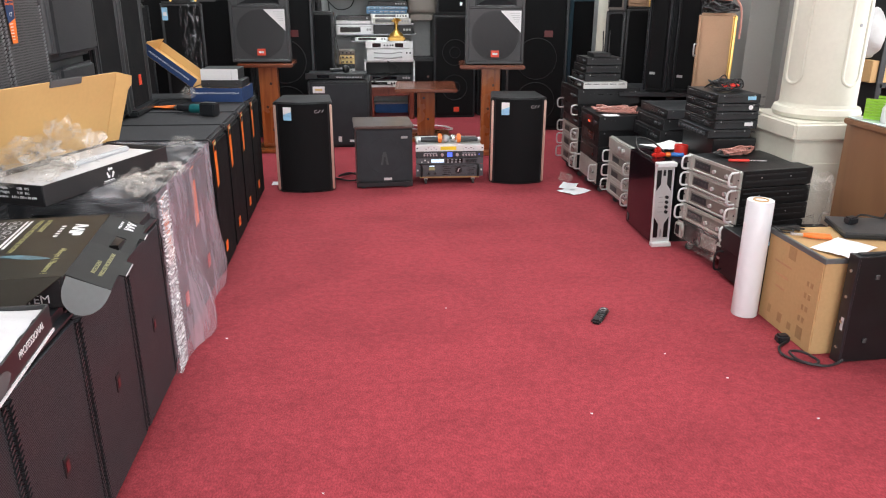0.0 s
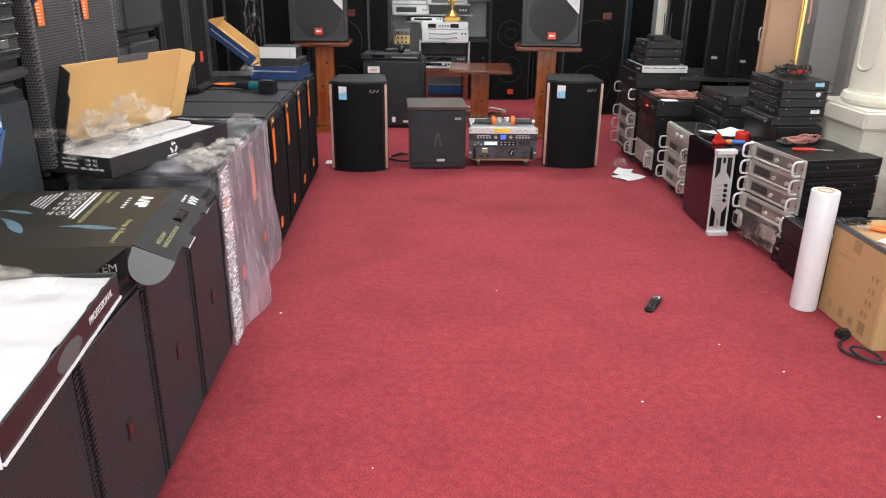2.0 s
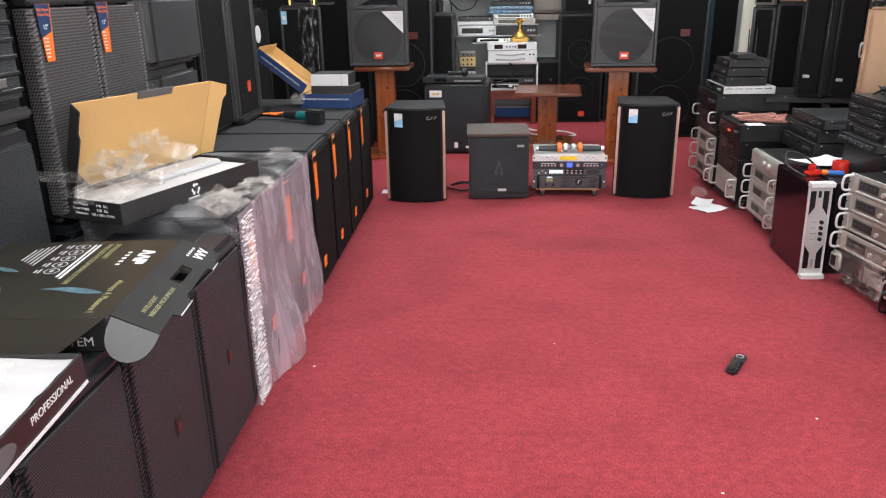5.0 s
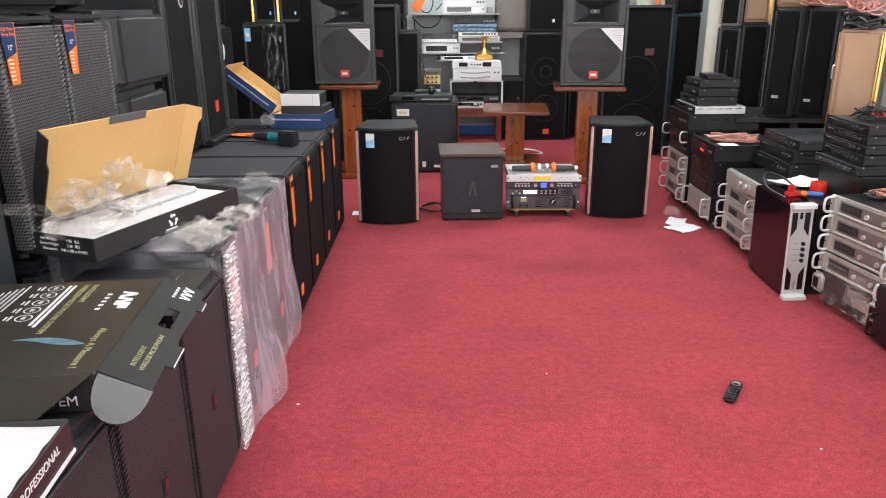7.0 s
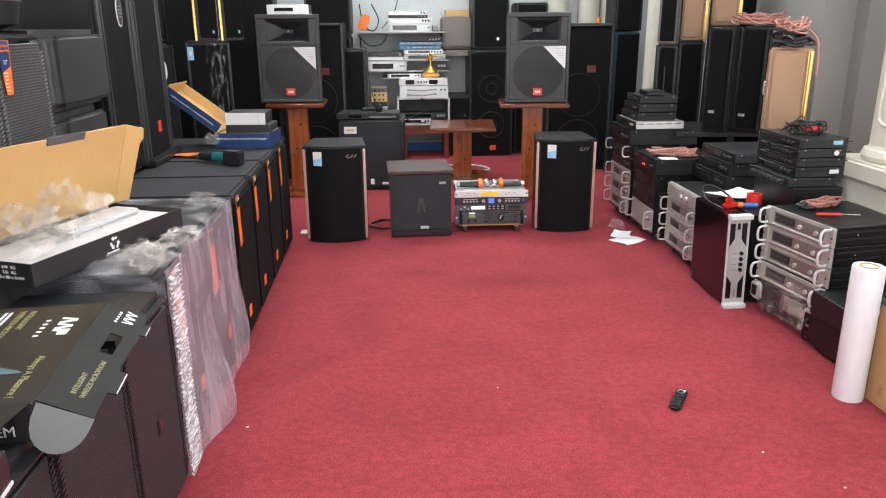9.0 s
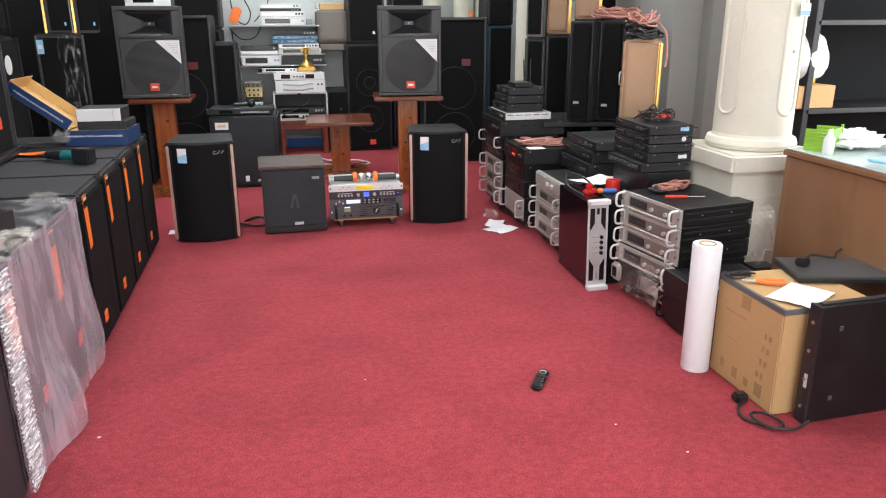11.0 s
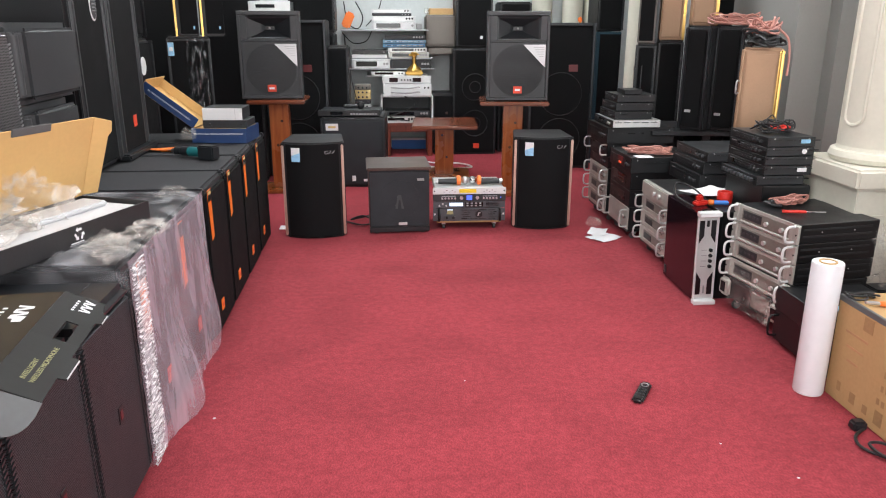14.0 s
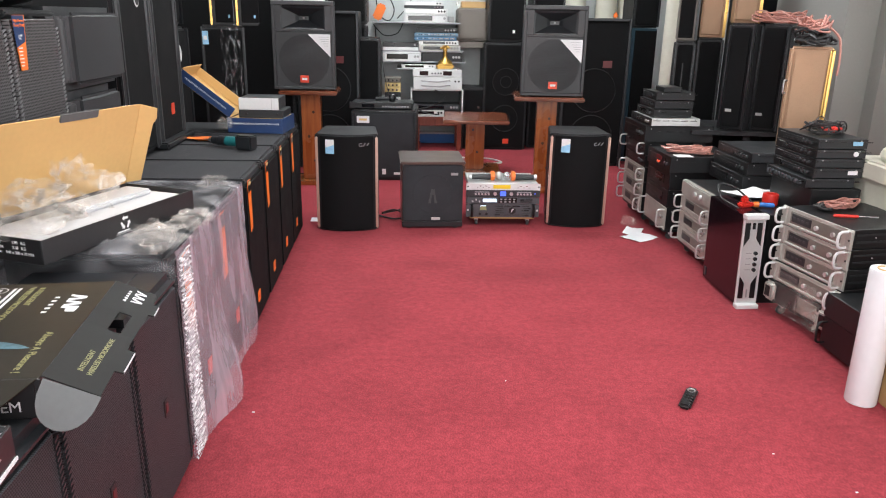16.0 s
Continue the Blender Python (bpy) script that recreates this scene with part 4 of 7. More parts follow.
def foam_box():
    """Open carton with a white foam sheet, black printed side."""
    t = thing("foam_carton", pose(0.212, 1.565, 0.618, 0, 0, 4.9), "open carton with white foam sheet and black printed edge", "carton")
    W, L, Hh = 0.37, 0.58, 0.064
    part("base", box(W, L, 0.004, (W / 2, L / 2, 0), 0.001, 1), BLACKCARD, t)
    sd = part("side_wall", box(0.005, L, Hh, (W, L / 2, 0.002), 0.001, 1), BLACKCARD, t)
    part("side_wall", box(0.005, L, Hh, (0, L / 2, 0.002), 0.001, 1), BLACKCARD, t)
    part("end_wall", box(W, 0.005, Hh, (W / 2, 0, 0.002), 0.001, 1), PAPER, t)
    part("end_wall", box(W, 0.005, Hh, (W / 2, L, 0.002), 0.001, 1), BLACKCARD, t)

    def foam(u, v):
        return Vector((0.006 + (W - 0.012) * u, 0.004 + (L - 0.008) * v, Hh - 0.004 + 0.008 * noise.noise(Vector((u * 2.5, v * 4, 1))) + 0.003 * math.sin(v * 40 + 4 * u)))

    part("foam_sheet", sheet(foam, 24, 40), FOAMWHITE, t, "wavy white foam sheet", smooth=True)
    part("edge_strip", box(0.006, L, 0.006, (W + 0.002, L / 2, 0.006), 0), PAPER, sd)
    text("lettering", "PROFESSIONAL", 0.021, WHITE, sd, pose(W + 0.0035, 0.46, 0.042, 90, 0, 90))
    b = cyl(0.04, 0.0012, (0, 0, 0), "x", seg=24)
    b.transform(Matrix.Translation((W + 0.0030, 0.28, 0.034)) @ Matrix.Diagonal((1, 1.5, 0.5, 1)))
    part("tab_cut", b, GREYCARD, sd)
    return t


foam_box()
t = tagged(part("plastic_bag", crumple(0.3, 0.16, 0.05, (0, 0, 0), 13, 0.7), BAG, None, smooth=True), "crumpled clear plastic bag on white foam", "bag")
t.matrix_world = pose(0.28, 2.06, 0.682, 0, 0, 0)
t = thing("brown_carton", pose(0.13, 2.30, 0.617, 0, 0, 8), "small open carton with raised tan lid and black printed rim", "carton")
part("body", box(0.30, 0.10, 0.035, (-0.15, 0.053, 0), 0.002, 1), BLACKCARD, t)
f = part("lid", prism([(-0.30, 0), (0.0, 0), (0.085, 0.275), (-0.30, 0.275)], 0, 0.004), CARDIN, t, "tan inside of the raised lid")
f.matrix_local = pose(0, 0.004, 0.035, 67, 0, 0)
g = part("lid_rim", box(0.40, 0.004, 0.055, (-0.11, 0, 0), 0.001, 1), BLACKCARD, f, "black printed rim with white edge")
g.matrix_local = pose(0, 0.278, 0.0, -62, 0, 0)
part("lid_corner", prism([(0.03, 0.225), (0.092, 0.225), (0.105, 0.31), (0.085, 0.275)], -0.006, -0.001), BLUECARD, f)
part("lid_edge", box(0.385, 0.006, 0.007, (-0.108, 0.278, -0.001), 0.001, 1), PAPER, f)
text("lettering", "UHF", 0.03, WHITE, f, pose(0.035, 0.30, 0.006, -20, 0, 0))

# ---- things on the tagged row ----
def blue_carton():
    t = thing("blue_carton", pose(0.335, 5.20, 0.668, 0, 0, -6), "open dark blue processor carton with tan inside", "carton")
    L, D, Hh = 0.30, 0.26, 0.08
    fr = part("front_wall", box(L, 0.004, Hh, (0, 0, 0), 0.001, 1), BLUECARD, t)
    part("back_wall", box(L, 0.004, Hh, (0, D, 0), 0.001, 1), BLUECARD, t)
    part("base", box(L, D, 0.004, (0, D / 2, 0), 0.001, 1), BLUECARD, t)
    part("side_wall", box(0.004, D - 0.006, Hh, (-L / 2, D / 2, 0), 0.001, 1), BLUECARD, t)
    part("side_wall", box(0.004, D - 0.006, Hh, (L / 2, D / 2, 0), 0.001, 1), BLUECARD, t)
    part("inner_tray", box(L - 0.012, D - 0.012, 0.07, (0, D / 2, 0.006), 0.004, 1), CARDIN, t)
    text("lettering", "PROFESSIONAL DIGITAL KARAOKE PROCESSOR", 0.0125, WHITE, fr, front(0, 0.05, -0.0026))
    # lid slanting up to one side: a shallow tray
    lid = part("lid", box(0.34, D, 0.004, (-0.17, D / 2, 0), 0.001, 1), CARDIN, t, "tan inside of the raised lid")
    lid.matrix_local = pose(-L / 2 + 0.01, 0, Hh, 0, 37, 0) @ pose(0, 0, 0)
    lf = part("lid_front", box(0.34, 0.004, 0.06, (-0.17, 0.002, -0.0), 0.001, 1), BLUECARD, lid)
    part("lid_back", box(0.34, 0.004, 0.05, (-0.17, D - 0.002, 0.003), 0.001, 1), CARDIN, lid)
    text("lettering", "PROFESSIONAL DIGITAL KARAOKE PROCESSOR", 0.0125, WHITE, lf, front(-0.17, 0.03, -0.0007))
    part("lid_tip", box(0.004, D, 0.07, (-0.338, D / 2, 0.002), 0.001, 1), CARDIN, lid)
    return t


blue_carton()
t = thing("audio_processor", pose(0.365, 5.23, 0.746, 0, 0, -4), "small grey metal audio processor in a carton", "audio unit")
part("chassis", box(0.24, 0.2, 0.042, (0, 0.10, 0), 0.003, 1), AMPGREY, t)
part("screw", cyl(0.006, 0.003, (-0.08, -0.0015, 0.02), "y", seg=12), PARTS, t)
part("screw", cyl(0.006, 0.003, (0.09, -0.0015, 0.02), "y", seg=12), PARTS, t)
t = thing("audio_processor", pose(0.355, 5.235, 0.789, 0, 0, -3), "silver audio processor with dark lid, front painted white for its bright reflection", "audio unit")
part("chassis", box(0.212, 0.19, 0.062, (0, 0.10, 0.002), 0.003, 1), AMPGREY, t)
# white paint stands in for the bright reflection on a mirror-like plate
part("faceplate", box(0.216, 0.006, 0.064, (0, 0.0, 0.0), 0.002, 1), WHITEPAINT, t)
part("seam", box(0.0015, 0.008, 0.062, (0.07, 0.0, 0.001), 0), GREY, t)
t = tagged(part("plastic_bag", crumple(0.08, 0.07, 0.06, (0, 0, 0), 21, 0.8, 3), BAG, None, smooth=True), "small crumpled clear bag beside a carton", "bag")
t.matrix_world = pose(0.19, 5.13, 0.70)


def drill():
    t = thing("cordless_drill", pose(0.30, 4.76, 0.696, 0, 0, -24) @ Matrix.Scale(0.8, 4), "teal and black cordless drill with battery, lying down", "drill")
    part("motor_housing", cyl(0.03, 0.12, (0.03, 0, 0), "x", r2=0.028, seg=20, bev=0.006), TEAL, t, smooth=True)
    part("gear_collar", cyl(0.029, 0.05, (-0.055, 0, 0), "x", seg=20, bev=0.003), BLACKSAT, t, smooth=True)
    part("chuck", cyl(0.024, 0.05, (-0.105, 0, 0), "x", seg=20, bev=0.004), BLACKSAT, t, smooth=True)
    part("chuck_nose", cyl(0.01, 0.03, (-0.143, 0, 0), "x", r2=0.02, seg=16), STEEL, t, smooth=True)
    part("bit", cyl(0.003, 0.04, (-0.172, 0, 0), "x", seg=8), STEEL, t)
    h = box(0.045, 0.12, 0.035, (0.065, 0.07, -0.018), 0.012, 3)
    part("handle", h, BLACKSAT, t, smooth=True)
    part("battery", box(0.11, 0.075, 0.085, (0.135, -0.03, -0.034), 0.008, 2), BLACKSAT, t, smooth=True)
    return t


drill()
t = tagged(part("packaged_tool", crumple(0.28, 0.09, 0.016, (0, 0, 0), 31, 0.3, 3), ORANGE, None, smooth=True), "flat orange blister-packed tool lying on the cabinets", "tool")
t.matrix_world = pose(0.17, 4.95, 0.668, 0, 0, -10)


# ---- the demonstration set on the carpet ----
def bow_speaker(m, label):
    """A home loudspeaker with a bowed front and rose-gold side strips."""
    t = thing("bow_front_loudspeaker", m, label, "loudspeaker", "pair of bow-front loudspeakers")
    w, h = 0.385, 0.602
    arc = [(-w / 2 + 0.02 + (w - 0.04) * k / 14, -0.045 * (1 - (2 * k / 14 - 1) ** 2)) for k in range(15)]
    part("cabinet", prism([(-w / 2, 0.02)] + [(x * 1.03, y + 0.012) for x, y in arc] + [(w / 2, 0.02), (w / 2 - 0.03, 0.36), (-w / 2 + 0.03, 0.36)], 0.006, h, 0.006, 2), BLACK, t, smooth=True)
    inner = [(x * 0.93, y - 0.006) for x, y in arc]
    part("front_cloth", prism(inner + [(x * 0.93, y + 0.02) for x, y in reversed(arc)], 0.012, h - 0.008, 0.003, 1), CLOTH, t, smooth=True)
    for s in (-1, 1):
        part("side_strip", box(0.016, 0.022, h - 0.03, (s * (w / 2 - 0.011), 0.001, 0.015), 0.006, 3), COPPER, t, "rose-gold metal strip", smooth=True)
    st = part("sticker", prism([(-0.13, 0), (-0.075, 0), (-0.075, -0.085), (-0.13, -0.085)], 0, 0.001), SKYBLUE, t, "white and blue foil sticker")
    st.matrix_local = pose(0, -0.0725, 0.575, 0, 0, -17) @ pose(0, 0, 0, 90, 0, 0)
    part("sticker_print", prism([(-0.13, 0), (-0.075, 0), (-0.075, -0.03), (-0.13, -0.05)], 0.001, 0.0016), WHITE, st)
    # maker's mark: an open ring and two thin leaning strokes
    ring = [(0.011 * math.cos(radians(a)), 0.009 * math.sin(radians(a)), 0) for a in range(50, 331, 20)]
    mk = part("mark", tube(ring, 0.0016, 5, 1, smooth=False), SILVER, t)
    mk.matrix_local = pose(0.088, -0.0435, 0.545, 90, 0, 20)
    for j in range(2):
        a = part("mark", prism([(0, 0), (0.004, 0), (0.018, 0.019), (0.014, 0.019)], 0, 0.002), SILVER, t)
        xx = 0.100 + 0.022 * j
        a.matrix_local = pose(xx, -0.045 * (1 - (xx / 0.1725) ** 2) - 0.0095, 0.536, 0, 0, 19 + 3 * j) @ pose(0, 0, 0, 90, 0, 0)
    part("base", prism([(x, y + 0.015) for x, y in arc] + [(w / 2 - 0.05, 0.28), (-w / 2 + 0.05, 0.28)], 0, 0.006), PARTS, t)
    return t


bow_speaker(pose(0.795, 5.621, 0, 0, 0, 0), "tall black bow-front loudspeaker with rose-gold edge strips, on the carpet")
bow_speaker(pose(2.258, 5.728, 0, 0, 0, -4), "tall black bow-front loudspeaker with rose-gold edge strips, on the carpet")

t = thing("subwoofer", pose(1.325, 5.672, 0, 0, 0, 2), "grey cloth-fronted subwoofer with dark walnut top, on the carpet", "subwoofer")
part("cabinet", box(0.385, 0.37, 0.40, (0, 0.19, 0.012), 0.004, 2), DARKWOOD, t)
part("top_board", box(0.408, 0.40, 0.018, (0, 0.185, 0.412), 0.005, 2), DARKWOOD, t, "polished walnut top board")
part("front_cloth", box(0.378, 0.022, 0.362, (0, 0.0, 0.047), 0.007, 2), FOAM, t, "dark grey cloth front")
part("plinth", box(0.385, 0.02, 0.034, (0, 0.002, 0.010), 0.004, 1), BLACKSAT, t, "black plinth strip")
# the cone's glint is a flat pale shape laid on the cloth
part("cone_glint", prism([(-0.028, 0), (-0.012, 0), (-0.005, 0.055), (0.005, 0.055), (0.012, 0), (0.028, 0), (0.010, 0.09), (-0.010, 0.09)], 0, 0.001), PALEBLACK, t, "pale A-shaped glint of the cone, drawn on the cloth").matrix_local = pose(0, -0.0112, 0.165, 90, 0, 0)
part("woofer_rim", tube([(0.125 * math.cos(2 * math.pi * q / 28), 0.125 * math.sin(2 * math.pi * q / 28), 0) for q in range(28)], 0.0022, 5, 2, True), FOAM, t, smooth=True).matrix_local = pose(0, -0.0108, 0.225, 90, 0, 0)
badge(t, 0.02, 0.066, 0.055, 0.018, SILVER, -0.012)
badge(t, 0.135, 0.352, 0.045, 0.016, GREY, -0.012)
for s in (-1, 1):
    for q in (0.03, 0.34):
        part("foot", cyl(0.018, 0.013, (s * 0.15, q, 0), seg=12), RUBBER, t)


def knobs(t, xs, z, r=0.008, material=None, y=-0.008, depth=0.014):
    for x in xs:
        part("knob", cyl(r, depth, (x, y, z), "y", seg=14), material or PARTS, t)


def rack_unit(name, label, m, h, face, body=None, d=0.34, w=0.44, ears=0.482, group="", category="amplifier"):
    t = thing(name, m, label, category, group)
    part("chassis", box(w, d, h - 0.003, (0, d / 2 + 0.003, 0.001), 0.002, 1), body or AMPBLACK, t)
    part("faceplate", box(ears, 0.006, h - 0.001, (0, 0, 0), 0.0015, 1), face, t)
    return t


def handle(t, x, z0, z1, y=-0.006, out=0.035, r=0.005, material=None):
    c = min(0.014, (z1 - z0) * 0.25)
    part("handle", tube([(x, y + 0.004, z0), (x, y - out + c, z0), (x, y - out, z0 + c), (x, y - out, z1 - c), (x, y - out + c, z1), (x, y + 0.004, z1)], r, 8, 3), material or STEEL, t, smooth=True)


def caster(parent, x, y, name="caster", h=0.055):
    c = part(name, cyl(h * 0.38, 0.018, (x, y, h * 0.38), "x", seg=18, bev=0.003), RUBBER, parent)
    part("fork", box(0.026, 0.03, h * 0.45, (x, y + 0.008, h * 0.55), 0.003, 1), STEEL, c)
    return c


RK = pose(1.779, 5.722, 0, 0, 0, -1)
RACKGREY = surf("slate_grey_front_panel", (0.075, 0.080, 0.087), 0.42, 0.3, var=0.15, fine=160, bump=0.08)
t = thing("rack_trolley", RK, "low wooden trolley on four small casters", "trolley")
part("board", box(0.42, 0.34, 0.014, (0, 0.18, 0.046), 0.003, 1), CARD, t)
for x in (-0.165, 0.17):
    for y in (0.04, 0.3):
        caster(t, x, y, h=0.047)
t = rack_unit("power_amplifier", "slate grey two-unit power amplifier with slotted vents", RK @ pose(0, 0, 0.061), 0.086, RACKGREY, w=0.43, ears=0.472)
for k in range(4):
    for j in range(5):
        if not (k in (1, 2) and j in (1, 2, 3)):
            part("vent_slot", box(0.05, 0.003, 0.0045, (-0.025 + k * 0.057 + (0.010 if j % 2 else 0), -0.004, 0.013 + 0.0145 * j), 0), PARTS, t)
part("centre_badge", cyl(0.026, 0.004, (0.062, -0.005, 0.045), "y", seg=6), PARTS, t)
part("badge_mark", prism([(-0.008, -0.012), (-0.002, -0.012), (0.004, 0.006), (0.010, 0.006), (0.012, 0.012), (-0.001, 0.012)], 0, 0.001), PALEGREY, t).matrix_local = pose(0.062, -0.0075, 0.045, 90, 0, 0)
part("meter", prism([(-0.022, 0), (0.022, 0), (0.017, 0.026), (-0.017, 0.026)], 0, 0.002), OLIVE, t).matrix_local = pose(-0.125, -0.004, 0.046, 90, 0, 0)
part("meter", box(0.036, 0.003, 0.012, (-0.125, -0.004, 0.066), 0.001, 1), LCDWHITE, t)
knobs(t, (-0.147, -0.104), 0.024, 0.009)
for s in (-1, 1):
    handle(t, s * 0.198, 0.008, 0.078, out=0.03, r=0.008, material=AMPBLACK)
    part("ear_label", box(0.012, 0.002, 0.012, (s * 0.224, -0.004, 0.04), 0), PALEGREY, t)
t = rack_unit("effects_processor", "slate grey one-unit processor with pale display", RK @ pose(0, 0, 0.149), 0.044, RACKGREY, w=0.43, ears=0.470)
part("display", box(0.088, 0.003, 0.022, (-0.085, -0.004, 0.012), 0), LCDWHITE, t)
part("key_panel", box(0.12, 0.003, 0.034, (0.03, -0.004, 0.006), 0), PARTS, t)
for k in range(4):
    part("button", box(0.014, 0.004, 0.009, (-0.012 + 0.028 * k, -0.006, 0.010), 0.001, 1), GREY, t)
    part("button", box(0.014, 0.004, 0.009, (-0.012 + 0.028 * k, -0.006, 0.026), 0.001, 1), GREY, t)
for j in range(5):
    part("vent", box(0.08, 0.003, 0.003, (0.15, -0.004, 0.009 + 0.006 * j), 0), PARTS, t)
for k in range(3):
    knobs(t, (-0.195 + 0.022 * k,), 0.016 + 0.012 * (k % 2), 0.005, PALEGREY)
t = rack_unit("karaoke_mixer", "dark one-unit karaoke mixer with lit blue display and small knobs", RK @ pose(0, 0, 0.194), 0.044, AMPGREY, w=0.43, ears=0.474)
part("display", box(0.036, 0.003, 0.030, (0.0, -0.004, 0.007), 0), LCDBLUE, t)
for s in (-1, 1):
    part("knob_panel", box(0.10, 0.002, 0.030, (s * 0.135, -0.0036, 0.007), 0), RACKGREY, t)
    knobs(t, [s * 0.135 - 0.042 + 0.021 * k for k in range(5)], 0.020, 0.006, STEEL)
    part("print_line", box(0.09, 0.001, 0.003, (s * 0.135, -0.0052, 0.031), 0), PALEGREY, t)
    knobs(t, (s * 0.052,), 0.022, 0.011, STEEL)
part("indicator", box(0.006, 0.003, 0.006, (0.205, -0.0045, 0.02), 0), LCDBLUE, t)
t = rack_unit("power_sequencer", "white one-unit panel with yellow label", RK @ pose(0, 0, 0.239), 0.044, WHITEPAINT, SILVER, w=0.45, ears=0.476)
part("yellow_label", box(0.11, 0.003, 0.024, (-0.01, -0.004, 0.010), 0), YELLOW, t)
for s in (-1, 1):
    for k in range(5):
        part("print_mark", box(0.010, 0.002, 0.004, (s * 0.13 - 0.035 + 0.018 * k, -0.0036, 0.014 + 0.010 * (k % 2)), 0), DARKRED if k % 2 else GREY, t)
    part("rack_screw", cyl(0.005, 0.003, (s * 0.227, -0.004, 0.022), "y", seg=10), PARTS, t)


def microphone(m, label):
    t = thing("wireless_microphone", m, label, "microphone", "pair of microphones")
    part("body", cyl(0.017, 0.15, (0.02, 0, 0.02), "x", r2=0.021, seg=20, bev=0.004), BLACKSAT, t, smooth=True)
    part("end_cap", cyl(0.017, 0.02, (-0.062, 0, 0.02), "x", seg=20, bev=0.003), STEEL, t, smooth=True)
    b = bmesh.new()
    bmesh.ops.create_icosphere(b, subdivisions=3, radius=0.027, matrix=Matrix.Translation((0.125, 0, 0.027)))
    part("head", b, STEEL, t, "silver wire-mesh head", smooth=True)
    part("ring", cyl(0.034, 0.026, (0.083, 0, 0.028), "x", seg=6, bev=0.004), ORANGE, t, "orange anti-roll ring")
    return t


microphone(RK @ pose(-0.145, 0.1, 0.284, 0, 0, 0), "black wireless microphone with orange ring and mesh head")
microphone(RK @ pose(0.155, 0.1, 0.284, 0, 0, 180), "black wireless microphone with orange ring and mesh head")


# ---- wooden stands and the pair on them ----
def stand(m, h, w, d, label, post=0.15, thick=0.032, base=True, tilt=0):
    t = thing("wooden_stand", m, label, "stand", "varnished wooden stands")
    part("top_board", box(w, d, thick, (0, 0, h - thick), 0.008, 3), WOODTOP, t, smooth=True)
    part("post", box(post, post * 0.8, h - thick - (0.03 if base else 0), (0, 0, 0.03 if base else 0), 0.006, 2), WOOD, t)
    if base:
        part("base_board", box(w * 0.8, d * 0.8, 0.03, (0, 0, 0), 0.006, 2), WOOD, t)
    for k in range(3):
        part("knot", cyl(0.011, 0.002, (0.02 * (-1) ** k, -post * 0.4 - 0.0005, 0.18 + 0.19 * k), "y", seg=14), surf("wood_knot", (0.05, 0.015, 0.008), 0.4) if k == 0 else bpy.data.materials["wood_knot"], t)
    return t


stand(pose(0.42, 7.05, 0, 0, 0, 0), 0.735, 0.44, 0.42, "varnished red-brown wooden loudspeaker stand")
stand(pose(2.24, 6.82, 0, 0, 0, -6), 0.735, 0.52, 0.44, "varnished red-brown wooden loudspeaker stand")
stand(pose(1.762, 7.50, 0, 0, 0, -4), 0.478, 0.55, 0.60, "low varnished wooden stand with empty polished top", 0.16)


